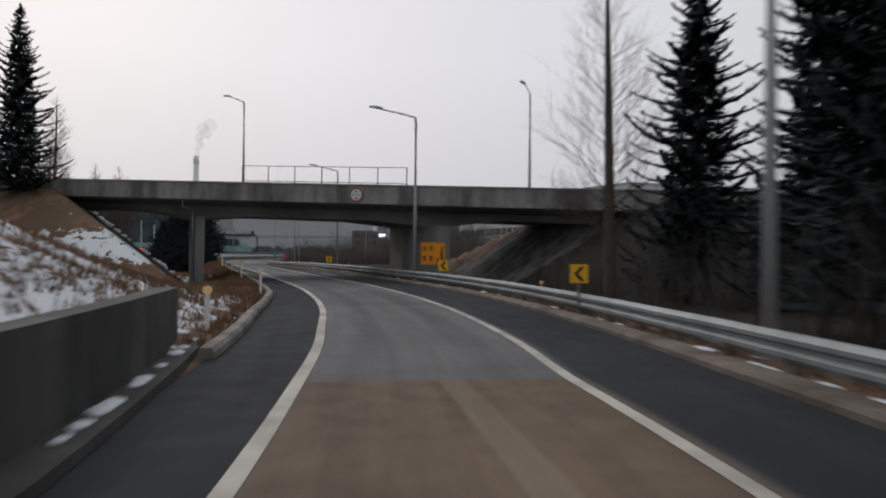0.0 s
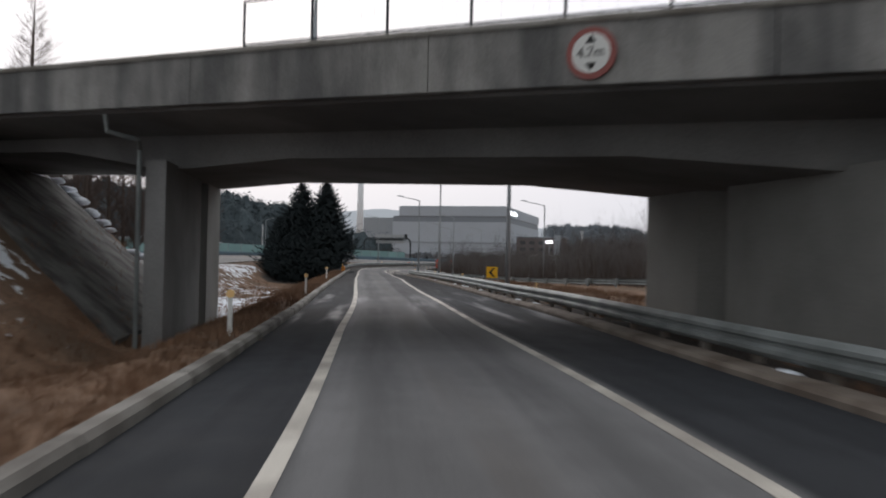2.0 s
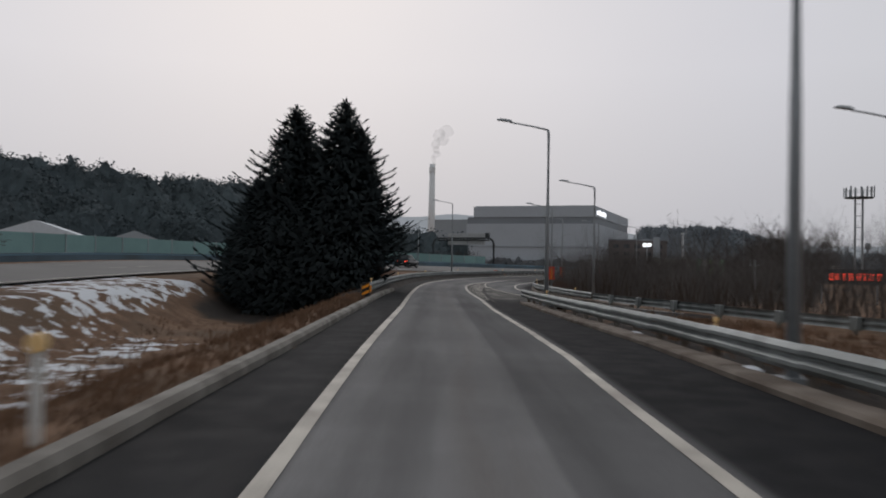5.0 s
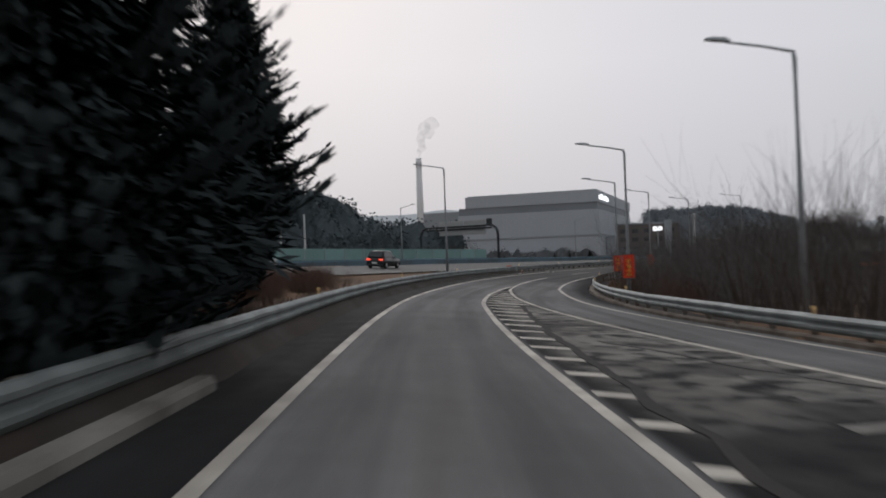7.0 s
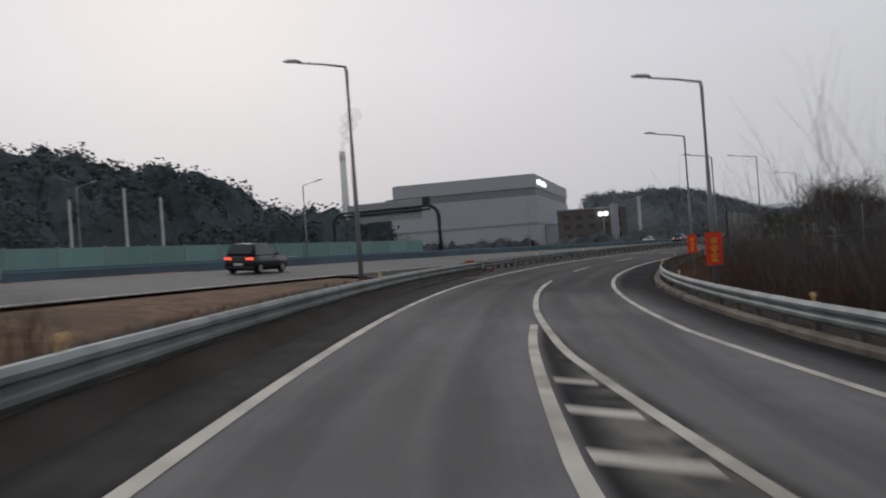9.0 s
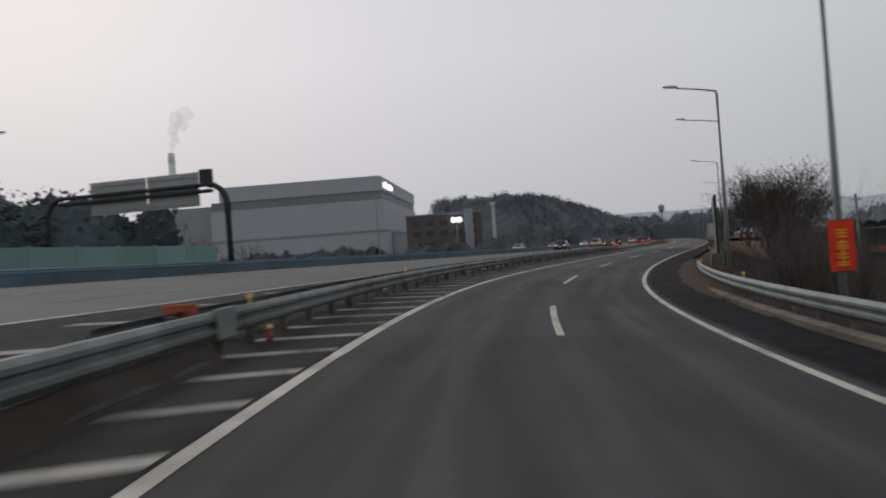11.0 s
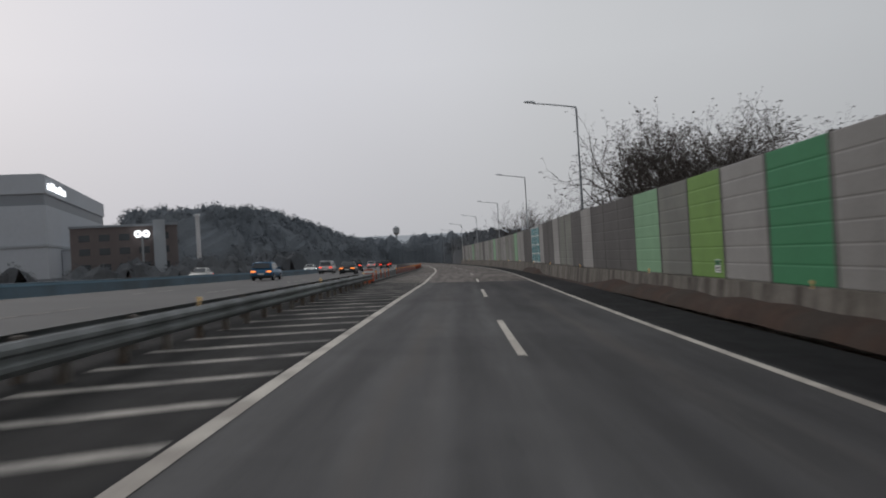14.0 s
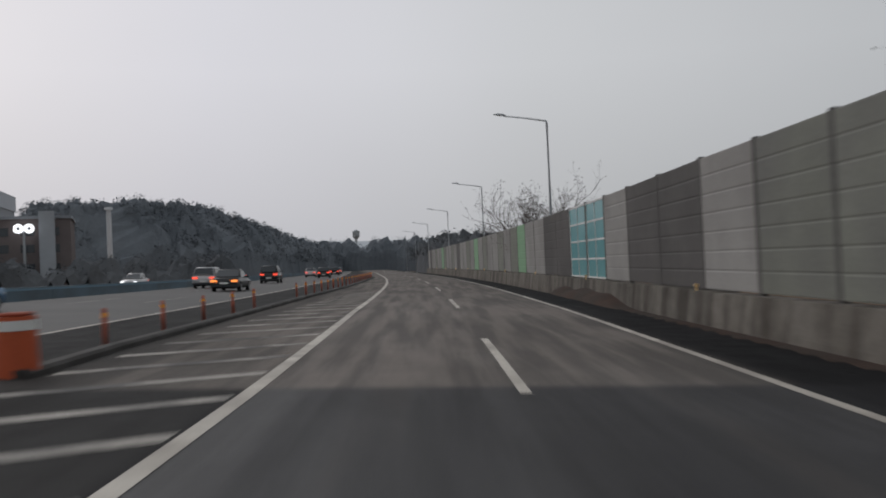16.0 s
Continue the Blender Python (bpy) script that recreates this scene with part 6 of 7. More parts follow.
fir = tree_thing("fir_tree", "tall dark fir with gaps between its boughs", "tree", "firs before the bridge", tr, cr, BARK, NEEDLE, (p[0], p[1], bank_z(p)))
plant(fir, [sdp(18.2, 11.6, 0.92), sdp(14, 19, 1.0), sdp(22, 21, 1.0)], rr)
tr, cr = fir_meshes(12.5, 3.5, 14, low=0.04, dens=0.7, core=0.4)
p = bp(-44.8, 44.6, 0)
tree_thing("fir_tree", "dark fir on the snowy bank beside the bridge end", "tree", "firs", tr, cr, BARK, NEEDLE, (p.x, p.y, bank_z(p) - 0.1))
# bare larches
tr, tw = larch_meshes(13.5, 21, 1.25, 0.0013)
p = at(28.0, 9.0)
larch = tree_thing("larch_tree", "tall bare larch with fine grey twigs", "tree", "bare larches", tr, tw, BARK, TWIG, (p[0], p[1], bank_z(p)), "crown")
tr, tw = larch_meshes(11.0, 22, 0.95)
p = (-37.0, 104.0)
larch2 = tree_thing("larch_tree", "slim bare larch in a row beyond the verge", "tree", "larch row", tr, tw, BARK, TWIG, (p[0], p[1], bank_z(p)), "crown")
FWD, LFT = Vector((-0.225, 0.974, 0)), Vector((-0.974, -0.225, 0))
row_ = []
for f_, l_, k_ in ((52, 16.7, 1.12), (54, 17.3, 0.8), (51, 19.4, 1.12), (56, 20.2, 0.95), (52, 21.0, 0.85), (50, 22.4, 1.14), (55, 22.9, 1.05), (48, 23.6, 1.2), (53, 25.2, 1.12), (48, 25.4, 1.22), (50, 27.5, 1.2), (56, 27.0, 1.1), (46, 28.5, 1.22), (60, 19, 0.9), (62, 24, 1.0), (45, 31, 1.2), (51, 33, 1.25)):
    q = Vector((-8.28, 52.8, 0)) + FWD * f_ + LFT * l_
    row_.append((q.x, q.y, k_, 0.0))
plant(larch2, row_ + [(-33, 75, 1.1, 0.0)], rr)
plant(larch, [sdp(24, 22, 0.9)], rr)
# bare spreading trees behind the noise barrier
tr, tw = spreading_meshes(12.0, 31, 5, 4)
p = at(315.0, 13.2)
big = tree_thing("bare_tree", "spreading bare tree with dark twigs behind the noise barrier", "tree", "bare trees", tr, tw, BARK, TWIG_GREY, (p[0], p[1], bank_z(p)), "crown")
tr, tw = spreading_meshes(12.6, 33, 6, 4, 0.7)
p = at(311.0, 13.0)
dense = tree_thing("bare_tree", "dense spreading bare tree with dry seed clusters behind the noise barrier", "tree", "bare trees", tr, tw, BARK, TWIG_GREY, (p[0], p[1], bank_z(p)), "crown")
plant(dense, [sdp(304, 15.0, 0.9)], rr)
tr, tw = spreading_meshes(11.0, 32, 5, 4)
p = at(304.5, 14.5)
big2 = tree_thing("bare_tree", "spreading bare tree with dark twigs behind the noise barrier", "tree", "bare trees", tr, tw, BARK, TWIG_GREY, (p[0], p[1], bank_z(p)), "crown")
plant(big, [sdp(290, 13.5, 0.72), sdp(383, 12.5, 1.0), sdp(315, 15, 0.85), sdp(371, 12.3, 0.8)], rr)
plant(big2, [sdp(314.0, 13.9, 1.05), sdp(310, 16.5, 0.95), sdp(394, 12, 0.95)], rr)
plant(big2, [sdp(152, 18.5, 0.62), sdp(128, 26, 0.6)] + [sdp(rr.uniform(165, 198), rr.uniform(17, 34), rr.uniform(0.4, 0.62)) for k in range(6)], rr)
plant(big, [sdp(186, 15.5, 0.55), sdp(112, 29, 0.62)] + [sdp(rr.uniform(150, 198), rr.uniform(18, 36), rr.uniform(0.4, 0.62)) for k in range(6)], rr)
plant(dense, [sdp(256.3, 12.0, 0.54), (1.5, 127, 0.5, 0.2), (4.6, 124, 0.56, 0.2), (9.6, 126, 0.5, 0.2), (-6.0, 130, 0.42, 0.2), (-5.8, 183.5, 0.8, 0.3), sdp(180.6, 31.0, 0.66), sdp(177.5, 13.6, 0.46), sdp(171.5, 14.6, 0.5), sdp(185, 19, 0.52)], rr)
plant(big, [sdp(262.8, -44.8, 0.36), sdp(262, -40, 0.34)], rr)
plant(big2, [sdp(268, -42, 0.38), sdp(275, -43, 0.4), sdp(285, -44, 0.35)], rr)
# brush: thickets on the right of the merging lanes
B1 = tree_thing("brush_shrub", "leafless reddish brown shrub thicket", "shrub", "roadside shrubs", root_stems(2.6, 1.3, 43), brush_meshes(2.6, 1.3, 41, 30), BARK, BUSH, (*at(176, 9.0)[:2], bank_z(at(176, 9.0))), "crown")
B2 = tree_thing("brush_shrub", "leafless dark brown shrub thicket", "shrub", "roadside shrubs", root_stems(3.6, 1.6, 44), brush_meshes(3.6, 1.6, 42, 20), BARK, BRUSH_GREY, (*at(182, 11.0)[:2], bank_z(at(182, 11.0))), "crown")
spots1, spots2 = [], []
for k in range(30):
    spots1.append(sdp(rr.uniform(160, 214), rr.uniform(8.6, 10.5) + 0.0, rr.uniform(0.5, 0.85)))
for k in range(64):
    spots2.append(sdp(rr.uniform(140, 205), rr.uniform(12.0, 22), rr.uniform(0.8, 1.25)) if k < 46 else sdp(rr.uniform(205, 240), rr.uniform(13, 24), rr.uniform(0.4, 0.6)))
for k in range(16):
    spots2.append(sdp(rr.uniform(231, 240), rr.uniform(9.8, 13.0), rr.uniform(0.9, 1.25)))
for k in range(44):
    spots2.append(sdp(rr.uniform(216, 262), rr.uniform(9.6, 19.0), rr.uniform(0.32, 0.55)))
for k in range(60):
    s_ = rr.uniform(62, 140)
    spots2.append(sdp(s_, float(line(OUTER_RAIL, s_)) + rr.uniform(2.0, 7.0), rr.uniform(0.8, 1.3) * (1.3 if s_ < 112 else 1.0)))
for k in range(26):
    spots2.append(sdp(rr.uniform(104, 128), rr.uniform(22, 34), rr.uniform(1.2, 1.7)))
for k in range(46):
    spots2.append(sdp(rr.uniform(6, 38), rr.uniform(8.8, 18), rr.uniform(0.5, 0.95)))
spots1 += [sdp(rr.uniform(163, 177), -10.3 + rr.uniform(-1.3, 1.3), rr.uniform(0.34, 0.52)) for k in range(44)]
spots1 += [sdp(150 + k * 1.1, -6.6 - rr.uniform(0, 3.6), rr.uniform(0.42, 0.6)) for k in range(24)]
spots2 += [sdp(rr.uniform(148, 200), rr.uniform(9.8, 14), rr.uniform(1.0, 1.55)) for k in range(34)]
plant(B1, spots1, rr)
plant(B2, spots2, rr)
# a lone sapling by the highway
tr, tw = spreading_meshes(3.2, 36, 3, 3)
p = at(119, -16.5)
tree_thing("bare_sapling", "small bare sapling on the snowy verge", "tree", "", tr, tw, BARK, TWIG_GREY, (p[0], p[1], bank_z(p)), "crown")

# dry grass along both verges
v_, f_ = [], []
rg = np.random.RandomState(8)


def tufts(count, s0, s1, d0, d1, h0, h1, blades=5):
    s_ = rg.uniform(s0, s1, count)
    d_ = rg.uniform(0, 1, count) ** 1.3 * (d1 - d0) + d0
    if d0 < 0:
        d_ = d_ + np.where(s_ < 127, line(LEFT_KERB, s_) + 2.7, 0)
    q = at(s_, d_)
    z = ground_z(q[:, 0], q[:, 1])
    for i in range(count):
        for b in range(blades):
            a, h = rg.uniform(0, 6.28), rg.uniform(h0, h1)
            x, y = q[i, 0] + rg.uniform(-0.12, 0.12), q[i, 1] + rg.uniform(-0.12, 0.12)
            dx, dy, lx, ly = math.cos(a) * 0.018, math.sin(a) * 0.018, rg.uniform(-0.5, 0.5) * h, rg.uniform(-0.5, 0.5) * h
            k = len(v_)
            v_.extend([(x - dx, y - dy, z[i] - 0.03), (x + dx, y + dy, z[i] - 0.03), (x + lx, y + ly, z[i] + h)])
            f_.append((k, k + 1, k + 2))


tufts(2600, -8, 44, -4.2, -11, 0.06, 0.26)
tufts(6500, 14, 127, -3.0, -7.5, 0.06, 0.22)
tufts(1500, 60, 127, -5.0, -12, 0.08, 0.26)
tufts(900, 127, 205, -4.6, -8.5, 0.10, 0.34)
tufts(3000, 56, 122, 5.2, 12, 0.10, 0.30)
tufts(700, 0, 46, 5.0, 6.6, 0.06, 0.2)
tufts(1600, 165, 250, 7.2, 10, 0.1, 0.4)
tagged(part("dry_grass", (v_, f_), GRASS), "dry brown winter grass along the verges", "grass", kind="stuff")

# ---- wooded hills ----
def wooded_hill(name, label, ridge, width, count, tree, seed, cards=60, canopy=None):
    """A mound along a ridge (x, y, height) with a canopy of many small leaf cards."""
    r = np.random.RandomState(seed)
    ridge = np.array(ridge, float)
    seg = np.r_[0, np.cumsum(np.linalg.norm(np.diff(ridge[:, :2], axis=0), axis=1))]
    tt = r.uniform(0, seg[-1], count)
    c = np.stack([np.interp(tt, seg, ridge[:, k]) for k in range(3)], -1)
    off = r.uniform(-1, 1, count) * width
    i = np.clip(np.searchsorted(seg, tt) - 1, 0, len(ridge) - 2)
    way = (ridge[i + 1, :2] - ridge[i, :2]) / np.linalg.norm(ridge[i + 1, :2] - ridge[i, :2], axis=1)[:, None]
    x, y = c[:, 0] - way[:, 1] * off, c[:, 1] + way[:, 0] * off
    z = np.maximum(c[:, 2] * (1 - (np.abs(off) / width) ** 1.6), 0)
    hs, ws = tree * r.uniform(0.7, 1.25, count), tree * r.uniform(0.30, 0.46, count)
    # the canopy: one bumpy sheet over all crowns
    step = 1.25
    nt_, no_ = int(seg[-1] / step) + 1, int(2.1 * width / step) + 1
    T, O = np.meshgrid(np.linspace(0, seg[-1], nt_), np.linspace(-1.05, 1.05, no_) * width, indexing="ij")
    T, O = T.ravel() + r.uniform(-0.4, 0.4, T.size), O.ravel() + r.uniform(-0.4, 0.4, O.size)
    C = np.stack([np.interp(T, seg, ridge[:, k]) for k in range(3)], -1)
    j = np.clip(np.searchsorted(seg, T) - 1, 0, len(ridge) - 2)
    ways = ridge[1:, :2] - ridge[:-1, :2]
    ways = ways / np.linalg.norm(ways, axis=1)[:, None]
    X, Y = C[:, 0] - ways[j, 1] * O, C[:, 1] + ways[j, 0] * O
    low = np.maximum(C[:, 2] * (1 - (np.abs(O) / width) ** 1.6), -1.5)
    top = np.full(len(X), -2.0)
    for q in range(0, len(X), 1500):
        d2 = (X[q : q + 1500, None] - x) ** 2 + (Y[q : q + 1500, None] - y) ** 2
        top[q : q + 1500] = (z + hs * (1 - d2 / (3.0 * ws**2))).max(1)
    Z = np.maximum(low + 0.45 * tree, top) - 0.2 * tree + r.uniform(-0.13, 0.13, len(X)) * tree
    Z = np.where(np.abs(O) > width * 1.02, -1.5, Z)
    F = [(q * no_ + k, q * no_ + k + 1, (q + 1) * no_ + k + 1, (q + 1) * no_ + k) for q in range(nt_ - 1) for k in range(no_ - 1)]
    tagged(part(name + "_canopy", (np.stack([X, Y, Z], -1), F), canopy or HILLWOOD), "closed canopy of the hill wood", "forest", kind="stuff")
    # twigs and needles standing out of it
    n = cards
    u = r.normal(0, 1, (count, n, 3))
    u[..., 2] = np.abs(u[..., 2])
    u /= np.linalg.norm(u, axis=2)[..., None]
    crown = np.stack([ws * 1.1, ws * 1.1, hs * 0.5], -1)[:, None]
    pos = np.stack([x, y, z + hs * 0.45], -1)[:, None] + u * r.uniform(0.72, 1.08, (count, n, 1)) * crown
    size = tree * r.uniform(0.022, 0.05, (count, n, 1))
    face = u + r.normal(0, 0.45, u.shape)
    face /= np.linalg.norm(face, axis=2)[..., None]
    e1 = np.cross(face, r.normal(0, 1, face.shape))
    e1 /= np.linalg.norm(e1, axis=2)[..., None]
    e2 = np.cross(face, e1)
    V = np.stack([pos - e1 * size, pos - e2 * size * 0.8, pos + e1 * size, pos + e2 * size * 0.8], 2).reshape(-1, 3)
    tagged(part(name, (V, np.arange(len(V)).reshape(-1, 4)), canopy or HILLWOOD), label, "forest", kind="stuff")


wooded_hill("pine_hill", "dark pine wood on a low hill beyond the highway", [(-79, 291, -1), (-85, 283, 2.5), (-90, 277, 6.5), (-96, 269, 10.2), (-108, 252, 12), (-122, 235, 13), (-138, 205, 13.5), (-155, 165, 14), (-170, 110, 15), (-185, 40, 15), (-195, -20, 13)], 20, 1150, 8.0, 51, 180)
wooded_hill("wood_hill", "winter wood on a hill beside the highway, greyed for haze", [(-34, 575, 16), (-12, 570, 18), (10, 585, 17), (30, 612, 13), (52, 650, 7), (70, 690, 1)], 22, 800, 9.0, 52, 130, WINTERWOOD)
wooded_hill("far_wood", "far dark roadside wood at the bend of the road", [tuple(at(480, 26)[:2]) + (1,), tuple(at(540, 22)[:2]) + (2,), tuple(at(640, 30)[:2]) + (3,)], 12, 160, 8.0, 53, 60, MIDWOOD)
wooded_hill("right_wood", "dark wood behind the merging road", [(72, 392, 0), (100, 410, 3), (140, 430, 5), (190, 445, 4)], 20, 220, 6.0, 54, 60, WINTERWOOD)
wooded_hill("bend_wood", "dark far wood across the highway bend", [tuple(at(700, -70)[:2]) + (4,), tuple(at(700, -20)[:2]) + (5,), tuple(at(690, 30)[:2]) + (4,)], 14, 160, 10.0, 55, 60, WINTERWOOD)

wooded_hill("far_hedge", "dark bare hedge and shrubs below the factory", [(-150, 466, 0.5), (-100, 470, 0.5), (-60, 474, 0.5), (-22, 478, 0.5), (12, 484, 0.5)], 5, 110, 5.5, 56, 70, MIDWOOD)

# farthest ridges: a plain backdrop whose colour and glow stand in for haze
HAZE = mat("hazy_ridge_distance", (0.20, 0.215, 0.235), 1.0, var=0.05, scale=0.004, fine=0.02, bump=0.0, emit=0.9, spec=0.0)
V, n = [], 180
for k in range(n):
    a = radians(-75 + 150 * k / (n - 1))
    h = 52 + 8 * noise.noise(Vector((a * 4.0, 1, 0))) + 7 * noise.noise(Vector((a * 17, 5, 0))) + 3.5 * noise.noise(Vector((a * 70, 9, 0))) + 58 * smoothstep(-0.06, 0.2, a)
    V += [(-40 - 1700 * math.sin(a), 250 + 1700 * math.cos(a), -20), (-40 - 1700 * math.sin(a), 250 + 1700 * math.cos(a), h), (-40 - 1760 * math.sin(a), 250 + 1760 * math.cos(a), h * 0.9), (-40 - 1800 * math.sin(a), 250 + 1800 * math.cos(a), -20)]
F = [(i * 4 + j, i * 4 + j + 1, i * 4 + j + 5, i * 4 + j + 4) for i in range(n - 1) for j in range(3)]
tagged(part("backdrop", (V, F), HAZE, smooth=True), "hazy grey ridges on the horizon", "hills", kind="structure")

# chimney with a plume
chim = thing("factory_chimney", Matrix.Translation((-290, 1052, -2)), "tall slim pale factory chimney on the horizon", "chimney")
# concrete paled towards the sky; the haze is in the colour
CHIM = mat("hazed_chimney_concrete", (0.80, 0.81, 0.83), 0.9, var=0.05, scale=0.05, bump=0.0)
part("shaft", tube(bmesh.new(), [(0, 0, 0), (0, 0, 60), (0, 0, 122)], [5.0, 4.0, 3.2], 14), CHIM, chim, smooth=True)
part("collar", tube(bmesh.new(), [(0, 0, 112), (0, 0, 118)], [3.7, 3.6], 14), CHIM, chim)
smoke = bpy.data.materials.new("thin_smoke")
smoke.use_nodes = True
b_ = smoke.node_tree.nodes["Principled BSDF"]
b_.inputs["Base Color"].default_value, b_.inputs["Roughness"].default_value, b_.inputs["Alpha"].default_value = (0.72, 0.74, 0.78, 1), 1.0, 0.075
b_.inputs["Specular IOR Level"].default_value = 0.0
bm = bmesh.new()
random.seed(4)
for k in range(8):
    t = k / 7
    r_ = bmesh.ops.create_icosphere(bm, subdivisions=3, radius=2.6 + 5.0 * t * random.uniform(0.8, 1.1))["verts"]
    for q in r_:
        q.co *= 1 + 0.55 * noise.noise(q.co * 0.22 + Vector((k * 2.3, 0, 0)))
    bmesh.ops.translate(bm, vec=(1 + 13 * t**1.5 + random.uniform(-5, 5) * t, random.uniform(-4, 4), 123 + 38 * t), verts=r_)
part("smoke_plume", bm, smoke, chim, "thin pale smoke drifting from the chimney", smooth=True)

# ---- buildings ----
def block(parent, name, x0, x1, y0, y1, z0, z1, material, label=""):
    return part(name, boxes((x0, x1, y0, y1, z0, z1)), material, parent, label)


fac = thing("office_factory", Matrix.Translation((-55.8, 533.3, 0)) @ Matrix.Rotation(radians(-5), 4, "Z"), "large pale grey factory block with dark bands", "building")
block(fac, "wall", -70, 0, 0, 120, -2, 24.5, FACADE)
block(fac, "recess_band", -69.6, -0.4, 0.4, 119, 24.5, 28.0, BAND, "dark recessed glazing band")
block(fac, "upper_wall", -66, 0.0, -0.0, 120, 28.0, 33.6, FACADE, "pale parapet storey")
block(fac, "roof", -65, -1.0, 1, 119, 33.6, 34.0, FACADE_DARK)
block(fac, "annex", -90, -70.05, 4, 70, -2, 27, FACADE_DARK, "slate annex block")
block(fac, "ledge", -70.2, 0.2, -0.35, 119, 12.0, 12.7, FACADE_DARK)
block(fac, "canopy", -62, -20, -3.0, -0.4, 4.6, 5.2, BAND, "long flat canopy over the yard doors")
block(fac, "side_wing", 0.25, 7.0, 20, 118, -2, 11.0, FACADE, "lower wing along the side wall")
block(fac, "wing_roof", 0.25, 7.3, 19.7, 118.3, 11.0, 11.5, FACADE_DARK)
for k in range(6):
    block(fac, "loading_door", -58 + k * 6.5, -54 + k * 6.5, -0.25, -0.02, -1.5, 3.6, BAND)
sgn = thing("roof_sign", Matrix.Translation((-55.8, 533.3, 0)) @ Matrix.Rotation(radians(-5), 4, "Z"), "small lit white sign shapes on the factory corner", "sign")
for k in range(5):
    part("glyph", boxes((0.05, 0.4, 3 + k * 6.0, 3 + k * 6.0 + 4.0, 29.4, 31.8 if k % 2 else 31.2)), GLOW_WHITE, sgn)

brick = thing("brick_building", Matrix.Translation((-46, 487, 0)), "brown brick building with a lit white sign below the wood", "building")
block(brick, "wall", 0, 26, 2, 22, -2, 14.5, BRICK_RED)
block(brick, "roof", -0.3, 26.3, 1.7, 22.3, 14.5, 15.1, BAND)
for k in range(5):
    for z in (3.5, 7.5, 11):
        block(brick, "window", 2 + k * 4.8, 4.6 + k * 4.8, 1.9, 2.1, z, z + 1.7, GLASS)
block(brick, "tower", 20, 23, 0.5, 1.9, -2, 16, FACADE_DARK, "pale vertical tower slab")
logo = thing("lit_shop_sign", Matrix.Translation((-28.7, 486.8, 0)), "lit white double disc sign on a pole", "sign")
for x in (-1.0, 1.0):
    d_ = part("lit_disc", disc(0.95, -0.3, 0.1, 20), GLOW_WHITE, logo)
    d_.location = (x, 0, 12.4)
    e_ = part("dark_mark", disc(0.35, -0.36, -0.31, 14), BAND, d_)
part("bridge_bar", boxes((-0.6, 0.6, -0.28, 0.05, 12.0, 12.8)), GLOW_WHITE, logo)
part("pole", tube(bmesh.new(), [(0, 0, -2), (0, 0, 12.2)], [0.3, 0.25], 8), POLE, logo)
mast = thing("white_mast", Matrix.Translation((-12.6, 531.4, -2)), "slim white mast beside the wood", "mast")
part("shaft", tube(bmesh.new(), [(0, 0, 0), (0, 0, 21.4)], [0.7, 0.6], 10), WHITE_WALL, mast)
part("cap", tube(bmesh.new(), [(0, 0, 21.2), (0, 0, 21.9)], [1.1, 0.9], 10), WHITE_WALL, mast)

# white factory behind the shrubs on the right
wf0, wf1 = Vector((5.6, 183, 0)), Vector((20.5, 146, 0))
wy = (wf1 - wf0).normalized()
wm = Matrix.Translation(wf0) @ Matrix((wy, Vector((0, 0, 1)).cross(wy), Vector((0, 0, 1)))).transposed().to_4x4()
wfac = thing("white_factory", wm, "off-white factory hall with two rows of dark windows", "building")
block(wfac, "wall", 0, 62, 0, 30, -2, 12.3, WHITE_WALL)
block(wfac, "roof", -0.15, 62.1, -0.15, 30.2, 12.3, 12.5, FACADE)
for row, z in enumerate((5.5, 2.6)):
    for k in range(24):
        w_ = block(wfac, "window", 1.2 + k * 2.4, 2.9 + k * 2.4, -0.06, 0.1, z, z + 1.3, GLASS)
        if k < 16 and row == 0:
            part("mullion", boxes((2.0 + k * 2.4, 2.08 + k * 2.4, -0.10, -0.061, z, z + 1.3)), WHITE_WALL, w_)

led = thing("led_board", Matrix.Translation((3.6, 223, -1.6)) @ Matrix.Rotation(radians(8), 4, "Z"), "dark message board with a red lit disc and bars on posts", "sign")
part("case", boxes((-1.6, 9.4, -0.1, 0.35, 1.4, 3.6), bevel=0.04), DARK, led)
part("lit_disc", (lambda bm: (bmesh.ops.transform(bm, matrix=Matrix.Translation((-0.75, -0.13, 2.5)) @ Matrix.Rotation(math.pi / 2, 4, "X"), verts=bm.verts), bm)[1])(disc(0.62, -0.02, 0.02, 20)), GLOW_RED, led)
part("lit_bars", boxes(*[(x, x + w_, -0.14, -0.105, z, z + 0.2) for x, w_ in ((0.9, 0.7), (1.8, 0.75), (2.9, 0.5), (3.6, 0.8), (4.8, 0.7), (5.8, 0.4), (6.5, 0.8), (7.7, 0.7)) for z in (2.02, 2.38, 2.76)]), GLOW_RED, led)
for x_ in (0.0, 7.8):
    part("post", tube(bmesh.new(), [(x_, 0.1, -1.5), (x_, 0.1, 1.5)], [0.14, 0.14], 8), POLE, led)


